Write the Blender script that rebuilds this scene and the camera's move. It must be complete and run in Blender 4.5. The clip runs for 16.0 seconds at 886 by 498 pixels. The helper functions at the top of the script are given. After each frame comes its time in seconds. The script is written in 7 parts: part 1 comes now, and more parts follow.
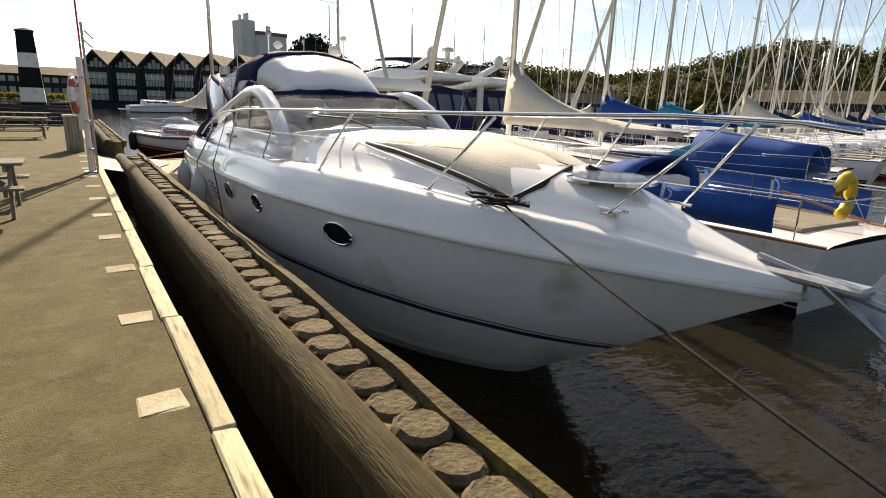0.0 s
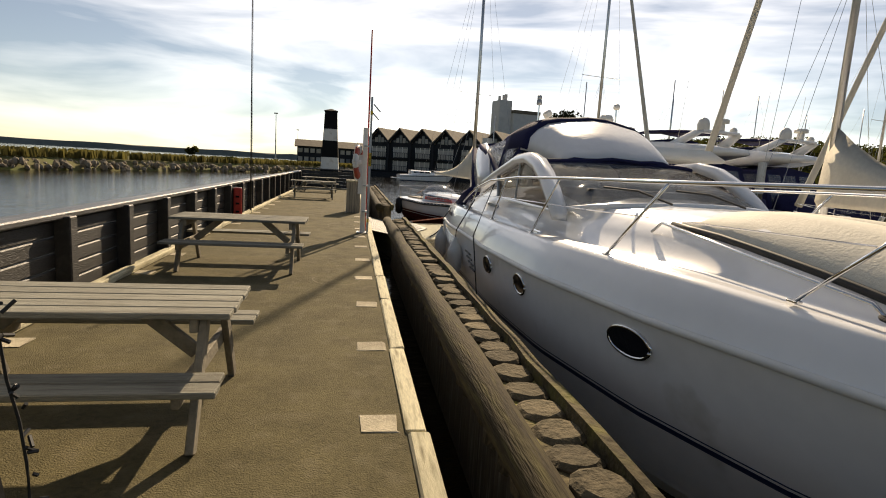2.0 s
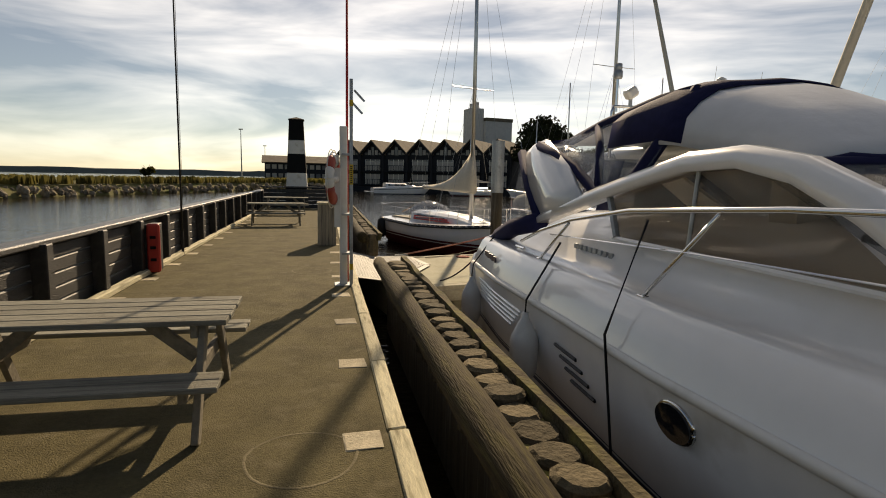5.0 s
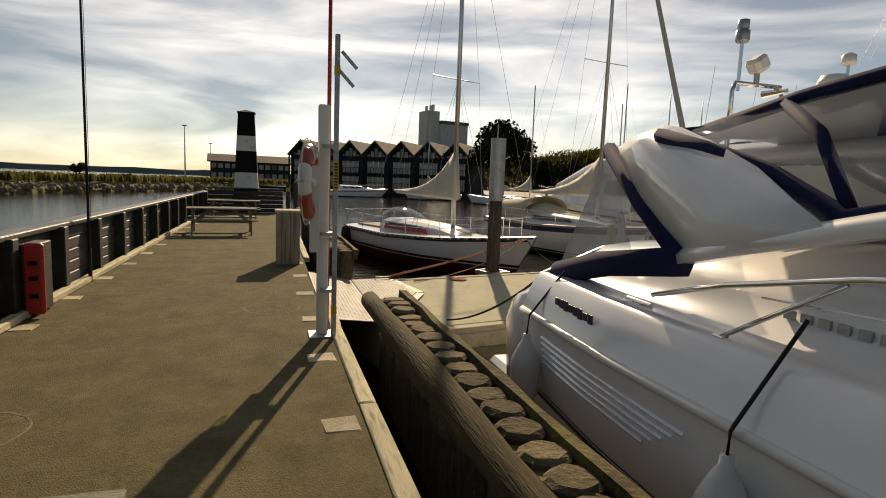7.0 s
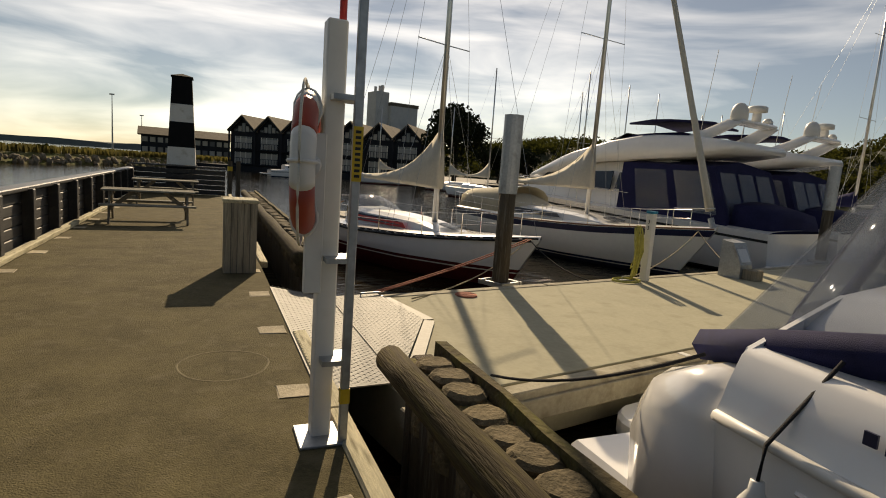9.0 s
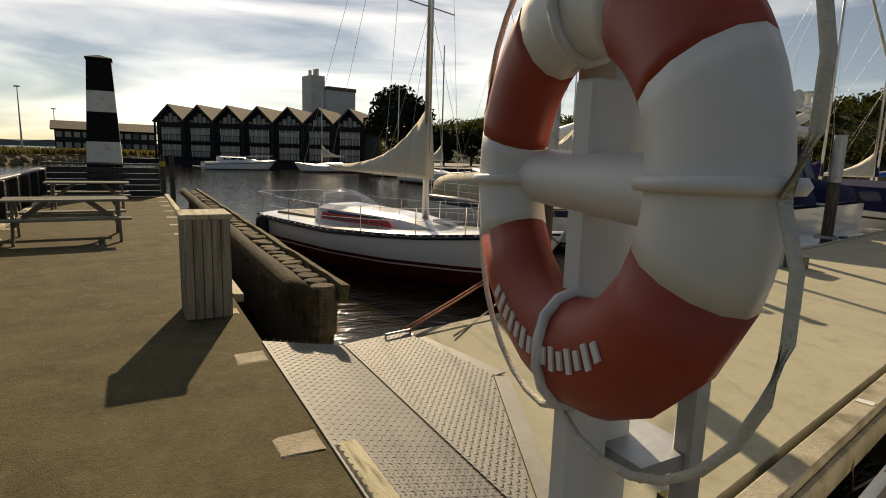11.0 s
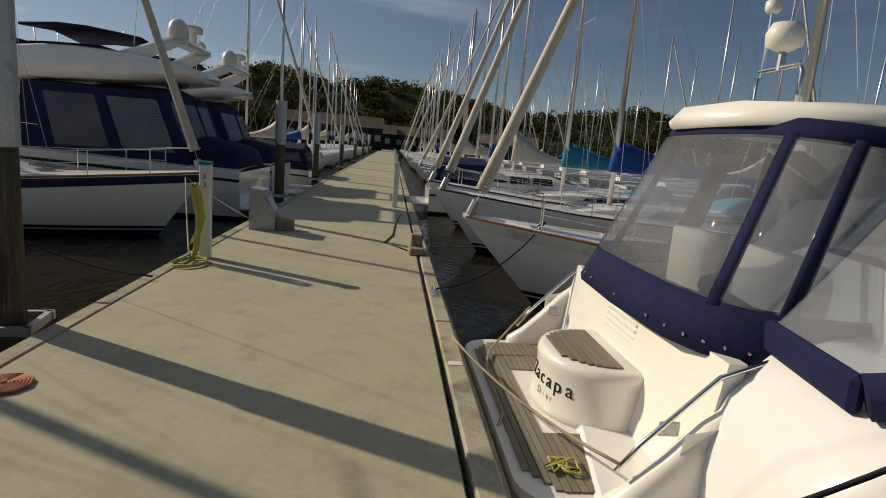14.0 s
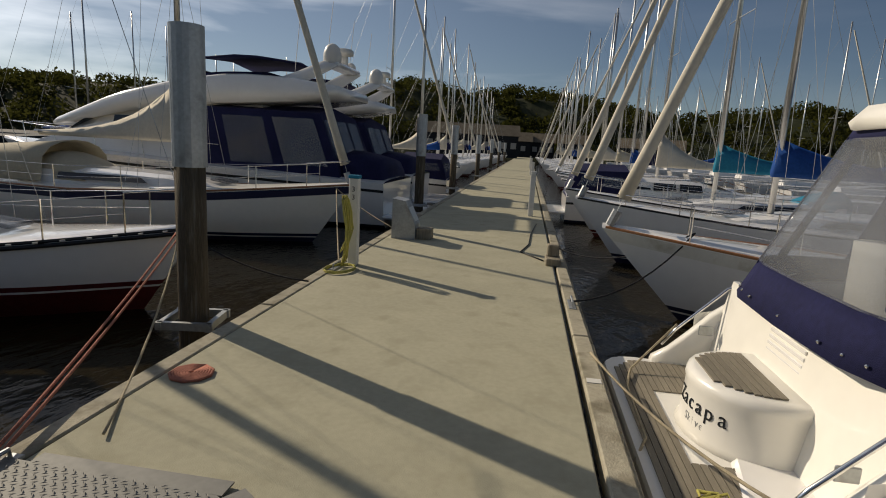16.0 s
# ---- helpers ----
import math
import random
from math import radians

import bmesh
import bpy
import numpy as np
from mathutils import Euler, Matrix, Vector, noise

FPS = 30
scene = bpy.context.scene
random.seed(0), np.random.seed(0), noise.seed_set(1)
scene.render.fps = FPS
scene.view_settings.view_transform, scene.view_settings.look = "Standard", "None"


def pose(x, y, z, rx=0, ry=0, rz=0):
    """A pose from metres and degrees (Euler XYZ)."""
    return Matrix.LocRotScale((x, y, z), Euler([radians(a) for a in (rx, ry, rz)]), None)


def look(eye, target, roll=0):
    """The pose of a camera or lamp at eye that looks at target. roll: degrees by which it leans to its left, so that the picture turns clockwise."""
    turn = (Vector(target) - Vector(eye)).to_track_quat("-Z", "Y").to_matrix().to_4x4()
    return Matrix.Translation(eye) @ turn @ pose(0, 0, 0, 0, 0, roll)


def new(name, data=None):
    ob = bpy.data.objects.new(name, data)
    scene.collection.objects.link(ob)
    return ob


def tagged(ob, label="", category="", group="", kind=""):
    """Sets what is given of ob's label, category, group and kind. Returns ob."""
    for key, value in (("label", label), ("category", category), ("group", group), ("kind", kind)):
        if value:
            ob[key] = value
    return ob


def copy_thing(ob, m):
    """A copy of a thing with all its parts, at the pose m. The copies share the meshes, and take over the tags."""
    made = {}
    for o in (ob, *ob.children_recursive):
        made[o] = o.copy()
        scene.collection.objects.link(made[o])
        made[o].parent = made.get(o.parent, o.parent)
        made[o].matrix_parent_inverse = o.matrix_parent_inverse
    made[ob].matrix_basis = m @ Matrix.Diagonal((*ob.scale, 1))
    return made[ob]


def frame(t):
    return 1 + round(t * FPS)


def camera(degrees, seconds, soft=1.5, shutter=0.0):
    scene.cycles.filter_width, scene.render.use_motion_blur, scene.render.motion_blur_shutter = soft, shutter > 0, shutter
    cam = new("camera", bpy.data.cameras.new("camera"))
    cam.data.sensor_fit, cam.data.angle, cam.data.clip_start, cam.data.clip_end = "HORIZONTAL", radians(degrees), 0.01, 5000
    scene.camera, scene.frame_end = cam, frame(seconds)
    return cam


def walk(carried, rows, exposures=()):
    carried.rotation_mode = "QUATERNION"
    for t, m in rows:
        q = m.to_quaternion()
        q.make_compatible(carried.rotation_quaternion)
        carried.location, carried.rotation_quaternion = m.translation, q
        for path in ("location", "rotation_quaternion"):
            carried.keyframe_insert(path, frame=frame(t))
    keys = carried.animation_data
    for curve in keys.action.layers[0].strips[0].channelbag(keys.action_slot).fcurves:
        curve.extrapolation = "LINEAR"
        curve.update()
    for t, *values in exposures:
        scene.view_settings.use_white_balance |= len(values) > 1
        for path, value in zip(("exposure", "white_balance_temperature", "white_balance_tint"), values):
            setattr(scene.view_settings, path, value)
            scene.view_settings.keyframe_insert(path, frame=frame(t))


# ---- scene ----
cam = camera(77.0, 16.0, soft=1.0)
PATH = [
    (0, (-0.571, -0.693, 1.720), (0.614, 1.076, 1.167), 2.1),
    (0.5, (-0.511, -0.706, 1.713), (0.334, 1.253, 1.174), 0.6),
    (1, (-0.519, -0.455, 1.674), (-0.004, 1.622, 1.161), 1.8),
    (1.5, (-0.546, 0.125, 1.661), (-0.133, 2.255, 1.296), 3.5),
    (2, (-0.504, 0.701, 1.638), (-0.141, 2.847, 1.317), 3.4),
    (2.5, (-0.507, 1.353, 1.658), (-0.225, 3.513, 1.350), 3.5),
    (3, (-0.521, 2.081, 1.665), (-0.157, 4.229, 1.363), 2.6),
    (3.5, (-0.533, 2.776, 1.684), (-0.161, 4.927, 1.412), 2.0),
    (4, (-0.533, 3.563, 1.672), (-0.107, 5.708, 1.431), 1.9),
    (4.2, (-0.522, 3.886, 1.677), (-0.089, 6.026, 1.411), 1.5),
    (6.3, (-0.724, 6.973, 1.659), (-0.093, 9.063, 1.390), 2.9),
    (6.5, (-0.781, 7.195, 1.701), (-0.056, 9.255, 1.434), 2.7),
    (7, (-0.744, 7.902, 1.670), (-0.098, 9.989, 1.411), 2.2),
    (7.5, (-0.744, 8.653, 1.671), (-0.125, 10.753, 1.453), 4.3),
    (8, (-0.766, 9.325, 1.687), (0.032, 11.354, 1.392), 4.4),
    (8.5, (-0.759, 10.030, 1.675), (-0.040, 12.090, 1.392), 2.9),
    (9, (-0.869, 10.663, 1.647), (-0.013, 12.667, 1.340), 4.2),
    (9.2, (-0.886, 10.887, 1.678), (-0.077, 12.895, 1.290), 3.7),
    (11.3, (-1.048, 13.346, 1.662), (0.057, 15.216, 1.310), 2.7),
    (11.5, (-1.012, 13.498, 1.675), (0.140, 15.337, 1.313), 3.8),
    (12, (-1.040, 14.000, 1.593), (0.434, 15.596, 1.251), 4.4),
    (12.4, (-0.879, 14.292, 1.642), (0.737, 15.756, 1.351), 1.6),
    (13, (-0.717, 14.555, 1.648), (1.303, 15.362, 1.314), 4.7),
    (13.5, (-0.588, 14.862, 1.644), (1.567, 15.081, 1.259), 2.9),
    (14, (-0.504, 14.947, 1.634), (1.653, 15.129, 1.240), 4.9),
    (14.5, (-0.486, 14.985, 1.653), (1.656, 15.289, 1.253), 4.0),
    (15, (-0.494, 15.002, 1.668), (1.615, 15.479, 1.262), 3.6),
    (15.5, (-0.498, 15.011, 1.680), (1.570, 15.639, 1.266), 3.4),
    (16, (-0.521, 14.978, 1.675), (1.527, 15.675, 1.273), 3.2),
]
walk(cam, [(t, look(eye, target, roll)) for t, eye, target, roll in PATH],
     exposures=[(0.0, 1.0, 7800, 13), (1.5, 0.6, 8100, 14), (3.5, 0.22, 8400, 14), (7.0, 0.0, 8800, 14), (9.0, -0.06, 8600, 13), (11.4, 0.0, 8500, 13), (12.5, -0.18, 7700, 12), (13.5, -0.46, 7200, 12), (16.0, -0.46, 7000, 12)])

# ---- world, sun and exposure ----
SUN_AZ, SUN_EL = radians(18.3), radians(28.5)
world = bpy.data.worlds.new("sky")
world.use_nodes = True
scene.world = world
wn, wl = world.node_tree.nodes, world.node_tree.links
wn.clear()
w_out = wn.new("ShaderNodeOutputWorld")
w_bg = wn.new("ShaderNodeBackground")
w_sky = wn.new("ShaderNodeTexSky")
w_sky.sky_type = "NISHITA"
w_sky.sun_disc = False
w_sky.sun_elevation, w_sky.sun_rotation = SUN_EL, SUN_AZ
w_sky.air_density, w_sky.dust_density, w_sky.ozone_density = 0.82, 0.05, 2.7
w_tc = wn.new("ShaderNodeTexCoord")
w_map = wn.new("ShaderNodeMapping")
w_map.inputs["Scale"].default_value = (1.1, 1.0, 6.5)
w_map.inputs["Rotation"].default_value = (0.12, 0.2, 0.5)
w_noise = wn.new("ShaderNodeTexNoise")
w_noise.inputs["Scale"].default_value, w_noise.inputs["Detail"].default_value = 2.0, 6
w_noise.inputs["Distortion"].default_value = 0.5
w_ramp = wn.new("ShaderNodeValToRGB")
w_ramp.color_ramp.elements[0].position, w_ramp.color_ramp.elements[1].position = 0.42, 0.78
w_ramp.color_ramp.elements[0].color = (0.1, 0.1, 0.1, 1)
w_bright = wn.new("ShaderNodeMix")
w_bright.data_type, w_bright.blend_type = "RGBA", "ADD"
w_bright.inputs[7].default_value = (20.6, 20.8, 20.8, 1)
w_dot = wn.new("ShaderNodeVectorMath")
w_dot.operation = "DOT_PRODUCT"
w_dot.inputs[1].default_value = (math.sin(SUN_AZ) * math.cos(SUN_EL), math.cos(SUN_AZ) * math.cos(SUN_EL), math.sin(SUN_EL))
w_veil = wn.new("ShaderNodeMapRange")
w_veil.inputs[1].default_value, w_veil.inputs[2].default_value = 0.35, 0.98
w_veil.inputs[3].default_value, w_veil.inputs[4].default_value = 0.035, 1.0
w_mul = wn.new("ShaderNodeMath")
w_mul.operation = "MULTIPLY"
wl.new(w_tc.outputs["Generated"], w_map.inputs["Vector"])
wl.new(w_map.outputs[0], w_noise.inputs["Vector"])
wl.new(w_noise.outputs[0], w_ramp.inputs[0])
wl.new(w_tc.outputs["Generated"], w_dot.inputs[0])
wl.new(w_dot.outputs["Value"], w_veil.inputs[0])
wl.new(w_ramp.outputs[0], w_mul.inputs[0])
wl.new(w_veil.outputs[0], w_mul.inputs[1])
wl.new(w_mul.outputs[0], w_bright.inputs[0])
wl.new(w_sky.outputs[0], w_bright.inputs[6])
wl.new(w_bright.outputs[2], w_bg.inputs["Color"])
w_bg.inputs["Strength"].default_value = 0.062
wl.new(w_bg.outputs[0], w_out.inputs[0])

sun_data = bpy.data.lights.new("sun", "SUN")
sun_data.energy, sun_data.angle, sun_data.color = 4.9, radians(0.6), (1.0, 0.9, 0.74)
sun = new("sun", sun_data)
SUN_DIR = Vector((math.sin(SUN_AZ) * math.cos(SUN_EL), math.cos(SUN_AZ) * math.cos(SUN_EL), math.sin(SUN_EL)))
sun.matrix_world = look(SUN_DIR * 200, (0, 0, 0))


# ---- materials ----
def mat(name, color, rough=0.6, metal=0.0, vary=0.15, scale=8.0, bump=0.0, bscale=60.0, stain=None, stain_amt=0.0, stretch=(1, 1, 1), coat=0.0, rnd=0.0):
    """A surface with broad variation, fine grain, optional stains and relief."""
    m = bpy.data.materials.new(name)
    m.use_nodes = True
    n, l = m.node_tree.nodes, m.node_tree.links
    b = n["Principled BSDF"]
    b.inputs["Roughness"].default_value, b.inputs["Metallic"].default_value = rough, metal
    b.inputs["Coat Weight"].default_value = coat
    if rough >= 0.68 and metal < 0.1:
        b.inputs["Specular IOR Level"].default_value = 0.18
    tc, mp = n.new("ShaderNodeTexCoord"), n.new("ShaderNodeMapping")
    mp.inputs["Scale"].default_value = stretch
    l.new(tc.outputs["Object"], mp.inputs["Vector"])
    big, fine = n.new("ShaderNodeTexNoise"), n.new("ShaderNodeTexNoise")
    big.inputs["Scale"].default_value, big.inputs["Detail"].default_value = scale * 0.25, 6
    fine.inputs["Scale"].default_value, fine.inputs["Detail"].default_value = scale * 3, 5
    for t in (big, fine):
        l.new(mp.outputs[0], t.inputs["Vector"])
    add = n.new("ShaderNodeMath")
    add.operation = "MULTIPLY_ADD"
    l.new(big.outputs[0], add.inputs[0])
    add.inputs[1].default_value = 0.55
    sub = n.new("ShaderNodeMath")
    sub.operation = "MULTIPLY"
    l.new(fine.outputs[0], sub.inputs[0])
    sub.inputs[1].default_value = 0.45
    l.new(sub.outputs[0], add.inputs[2])
    ramp = n.new("ShaderNodeValToRGB")
    ramp.color_ramp.elements[0].position, ramp.color_ramp.elements[1].position = 0.3, 0.7
    lo = [max(0.0, c * (1 - vary)) for c in color]
    hi = [min(1.0, c * (1 + vary)) for c in color]
    ramp.color_ramp.elements[0].color, ramp.color_ramp.elements[1].color = (*lo, 1), (*hi, 1)
    l.new(add.outputs[0], ramp.inputs[0])
    out = ramp.outputs[0]
    if stain:
        sn, sr, mx = n.new("ShaderNodeTexNoise"), n.new("ShaderNodeValToRGB"), n.new("ShaderNodeMix")
        sn.inputs["Scale"].default_value, sn.inputs["Detail"].default_value = scale * 0.6, 7
        l.new(mp.outputs[0], sn.inputs["Vector"])
        sr.color_ramp.elements[0].position, sr.color_ramp.elements[1].position = 0.62 - stain_amt * 0.3, 0.75
        l.new(sn.outputs[0], sr.inputs[0])
        mx.data_type = "RGBA"
        mx.inputs[7].default_value = (*stain, 1)
        l.new(sr.outputs[0], mx.inputs[0])
        l.new(out, mx.inputs[6])
        out = mx.outputs[2]
    if rnd:
        oi, mr, mm = n.new("ShaderNodeObjectInfo"), n.new("ShaderNodeMapRange"), n.new("ShaderNodeMix")
        mr.inputs[3].default_value, mr.inputs[4].default_value = 1 - rnd, 1 + rnd
        l.new(oi.outputs["Random"], mr.inputs[0])
        mm.data_type, mm.blend_type = "RGBA", "MULTIPLY"
        mm.inputs[0].default_value = 1
        l.new(out, mm.inputs[6])
        l.new(mr.outputs[0], mm.inputs[7])
        out = mm.outputs[2]
    l.new(out, b.inputs["Base Color"])
    if bump:
        bn, bp = n.new("ShaderNodeTexNoise"), n.new("ShaderNodeBump")
        bn.inputs["Scale"].default_value, bn.inputs["Detail"].default_value = bscale, 6
        l.new(mp.outputs[0], bn.inputs["Vector"])
        bp.inputs["Strength"].default_value, bp.inputs["Distance"].default_value = bump, 0.02
        l.new(bn.outputs[0], bp.inputs["Height"])
        l.new(bp.outputs[0], b.inputs["Normal"])
    return m


def leafy(name, color, through_amt=0.45, vary=0.4):
    """Thin leaves that let light through."""
    m = bpy.data.materials.new(name)
    m.use_nodes = True
    n, l = m.node_tree.nodes, m.node_tree.links
    n.clear()
    o, df, tl, mx, ns, rp, tc = (n.new("ShaderNode" + k) for k in ("OutputMaterial", "BsdfDiffuse", "BsdfTranslucent", "MixShader", "TexNoise", "ValToRGB", "TexCoord"))
    ns.inputs["Scale"].default_value, ns.inputs["Detail"].default_value = 0.35, 8
    rp.color_ramp.elements[0].position, rp.color_ramp.elements[1].position = 0.35, 0.65
    rp.color_ramp.elements[0].color = (*[c * (1 - vary) for c in color], 1)
    rp.color_ramp.elements[1].color = (color[0] * (1 + vary * 1.2), color[1] * (1 + vary), color[2], 1)
    l.new(tc.outputs["Object"], ns.inputs["Vector"])
    l.new(ns.outputs[0], rp.inputs[0])
    l.new(rp.outputs[0], df.inputs[0])
    l.new(rp.outputs[0], tl.inputs[0])
    mx.inputs[0].default_value = through_amt
    l.new(df.outputs[0], mx.inputs[1])
    l.new(tl.outputs[0], mx.inputs[2])
    l.new(mx.outputs[0], o.inputs[0])
    return m


def clear_plastic(name, tint=(0.9, 0.92, 0.95), opacity=0.25, rough=0.12, film=(0.55, 0.57, 0.6)):
    """Window film or tinted glass: partly see-through, glossy."""
    m = bpy.data.materials.new(name)
    m.use_nodes = True
    n, l = m.node_tree.nodes, m.node_tree.links
    n.clear()
    o, tr, pr, mx, fr, m2 = (n.new("ShaderNode" + k) for k in ("OutputMaterial", "BsdfTransparent", "BsdfPrincipled", "MixShader", "TexNoise", "MapRange"))
    tr.inputs[0].default_value = (*tint, 1)
    pr.inputs["Base Color"].default_value = (*film, 1)
    pr.inputs["Roughness"].default_value = rough
    fr.inputs["Scale"].default_value = 2.5
    m2.inputs[3].default_value, m2.inputs[4].default_value = opacity * 0.6, min(1, opacity * 1.4)
    l.new(fr.outputs[0], m2.inputs[0])
    l.new(m2.outputs[0], mx.inputs[0])
    l.new(tr.outputs[0], mx.inputs[1])
    l.new(pr.outputs[0], mx.inputs[2])
    l.new(mx.outputs[0], o.inputs[0])
    return m


M_ASPHALT = mat("quay_surface", (0.108, 0.091, 0.046), 0.95, vary=0.4, scale=9, bump=0.6, bscale=90, stain=(0.145, 0.122, 0.072), stain_amt=0.3)
M_PATCH = mat("pale_stone", (0.42, 0.37, 0.27), 0.9, vary=0.3, scale=14, bump=0.5, bscale=60, rnd=0.2)
M_CURB = mat("weathered_pale_timber", (0.6, 0.55, 0.38), 0.8, vary=0.35, scale=7, bump=0.5, stretch=(6, 0.6, 6), stain=(0.2, 0.17, 0.1), stain_amt=0.4, rnd=0.18)
M_BLACKWOOD = mat("black_tarred_timber", (0.022, 0.02, 0.018), 0.55, vary=0.6, scale=5, bump=0.5, bscale=30, stretch=(3, 0.5, 3), stain=(0.055, 0.05, 0.042), stain_amt=0.3, rnd=0.2)
M_WALLCAP = mat("worn_black_cap", (0.05, 0.047, 0.045), 0.4, vary=0.5, scale=5, bump=0.4, stretch=(4, 0.5, 4), stain=(0.16, 0.15, 0.14), stain_amt=0.2)
M_LOG = mat("mossy_log", (0.05, 0.038, 0.02), 0.92, vary=0.65, scale=6, bump=0.7, bscale=12, stretch=(7, 0.7, 7), stain=(0.095, 0.08, 0.03), stain_amt=0.5)
M_LOGTOP = mat("mossy_timber", (0.095, 0.076, 0.04), 0.92, vary=0.65, scale=8, bump=1.0, bscale=22, stain=(0.18, 0.165, 0.045), stain_amt=0.5, rnd=0.3)
M_ENDGRAIN = mat("pile_end_grain", (0.14, 0.112, 0.068), 0.92, vary=0.5, scale=14, bump=0.9, bscale=30, stain=(0.06, 0.05, 0.028), stain_amt=0.6, rnd=0.45)
M_PILEWOOD = mat("wet_pile_timber", (0.1, 0.08, 0.055), 0.8, vary=0.5, scale=6, bump=0.8, bscale=18, stretch=(8, 8, 0.6), stain=(0.2, 0.19, 0.16), stain_amt=0.25)
M_BENCH = mat("grey_weathered_bench", (0.245, 0.235, 0.19), 0.85, vary=0.35, scale=6, bump=0.45, bscale=35, stretch=(0.6, 8, 8), stain=(0.13, 0.115, 0.09), stain_amt=0.4, rnd=0.16)
M_BENCHLEG = mat("grey_weathered_leg", (0.22, 0.195, 0.15), 0.85, vary=0.35, scale=8, bump=0.4, bscale=35, rnd=0.15)
M_PLINTH = mat("weathered_box_boards", (0.3, 0.265, 0.2), 0.85, vary=0.35, scale=6, bump=0.45, stretch=(8, 8, 0.6), stain=(0.14, 0.12, 0.09), stain_amt=0.4, rnd=0.15)
M_CONCRETE = mat("dock_concrete", (0.41, 0.39, 0.285), 0.9, vary=0.12, scale=6, bump=0.2, bscale=120, stain=(0.35, 0.33, 0.235), stain_amt=0.3)
M_DOCKEDGE = mat("dock_edge_timber", (0.36, 0.33, 0.25), 0.85, vary=0.25, scale=7, bump=0.4, stain=(0.18, 0.16, 0.11), stain_amt=0.35, rnd=0.12)
M_STEELPLATE = mat("galvanised_plate", (0.2, 0.2, 0.185), 0.68, 0.3, vary=0.2, scale=8)
M_GALV = mat("galvanised_steel", (0.4, 0.42, 0.43), 0.5, 0.7, vary=0.25, scale=9, stain=(0.25, 0.25, 0.24), stain_amt=0.3)
M_ALU = mat("aluminium", (0.62, 0.62, 0.6), 0.32, 0.9, vary=0.12, scale=6)
M_CHROME = mat("polished_steel", (0.75, 0.74, 0.72), 0.12, 1.0, vary=0.05)
M_WHITEPAINT = mat("white_paint", (0.7, 0.69, 0.63), 0.6, vary=0.08, scale=6, bump=0.05, stain=(0.5, 0.47, 0.38), stain_amt=0.15)
M_BLACKPAINT = mat("black_paint", (0.006, 0.0065, 0.007), 0.75, vary=0.4, scale=8, bump=0.12, bscale=35)
M_GEL = mat("white_gelcoat", (0.85, 0.84, 0.82), 0.2, vary=0.04, scale=2, coat=0.6)
M_GEL_CREAM = mat("cream_gelcoat", (0.87, 0.85, 0.78), 0.28, vary=0.05, scale=2, coat=0.4)
M_HULL_GREY = mat("white_hull", (0.84, 0.83, 0.81), 0.28, vary=0.06, scale=2, coat=0.4, stain=(0.52, 0.49, 0.41), stain_amt=0.06)
M_NAVY = mat("navy_stripe", (0.015, 0.02, 0.06), 0.3, vary=0.1)
M_NAVYCLOTH = mat("navy_canvas", (0.014, 0.016, 0.06), 0.85, vary=0.3, scale=6, bump=0.25, bscale=150)
M_BLUECLOTH = mat("blue_canvas", (0.015, 0.07, 0.27), 0.85, vary=0.25, scale=6, bump=0.3, bscale=40)
M_TEALCLOTH = mat("teal_canvas", (0.02, 0.2, 0.32), 0.8, vary=0.2, scale=6, bump=0.3, bscale=40)
M_SAILCLOTH = mat("off_white_sail_cover", (0.6, 0.56, 0.47), 0.8, vary=0.12, scale=5, bump=0.5, bscale=9)
M_BEIGECLOTH = mat("beige_canvas", (0.5, 0.45, 0.34), 0.85, vary=0.15, scale=6, bump=0.3, bscale=20)
M_WHITECLOTH = mat("white_vinyl_canopy", (0.66, 0.66, 0.66), 0.35, vary=0.06, scale=3, bump=0.2, bscale=7)
M_CREAMPAD = mat("cream_sunpad", (0.66, 0.62, 0.52), 0.7, vary=0.08, scale=5, bump=0.2, bscale=40)
M_DARKGLASS = mat("dark_glass", (0.012, 0.014, 0.018), 0.06, vary=0.1, coat=0.5)
M_BLACK = mat("black_rubber", (0.012, 0.012, 0.012), 0.6, vary=0.3)
M_ANTIFOUL = mat("dark_red_antifouling", (0.1, 0.014, 0.012), 0.7, vary=0.3, scale=5)
M_NAVYFOUL = mat("dark_blue_antifouling", (0.012, 0.014, 0.04), 0.7, vary=0.3, scale=5)
M_RED = mat("red_paint", (0.5, 0.03, 0.02), 0.45, vary=0.15)
M_ORANGERED = mat("orange_red_plastic", (0.36, 0.05, 0.025), 0.5, vary=0.12, scale=5, stain=(0.3, 0.05, 0.03), stain_amt=0.2)
M_WHITEPLASTIC = mat("white_plastic", (0.7, 0.69, 0.65), 0.45, vary=0.06, scale=5, stain=(0.55, 0.53, 0.46), stain_amt=0.12)
M_YELLOW = mat("yellow_plastic", (0.6, 0.4, 0.02), 0.5, vary=0.15)
M_YELLOWROPE = mat("yellow_rope", (0.5, 0.46, 0.13), 0.8, vary=0.25, scale=30, bump=0.5, bscale=120)
M_ROPE = mat("beige_rope", (0.42, 0.36, 0.25), 0.85, vary=0.3, scale=40, bump=0.6, bscale=160)
M_DARKROPE = mat("dark_rope", (0.03, 0.03, 0.033), 0.85, vary=0.4, scale=40, bump=0.6, bscale=160)
M_REDROPE = mat("faded_red_rope", (0.42, 0.17, 0.12), 0.85, vary=0.3, scale=40, bump=0.6, bscale=120)
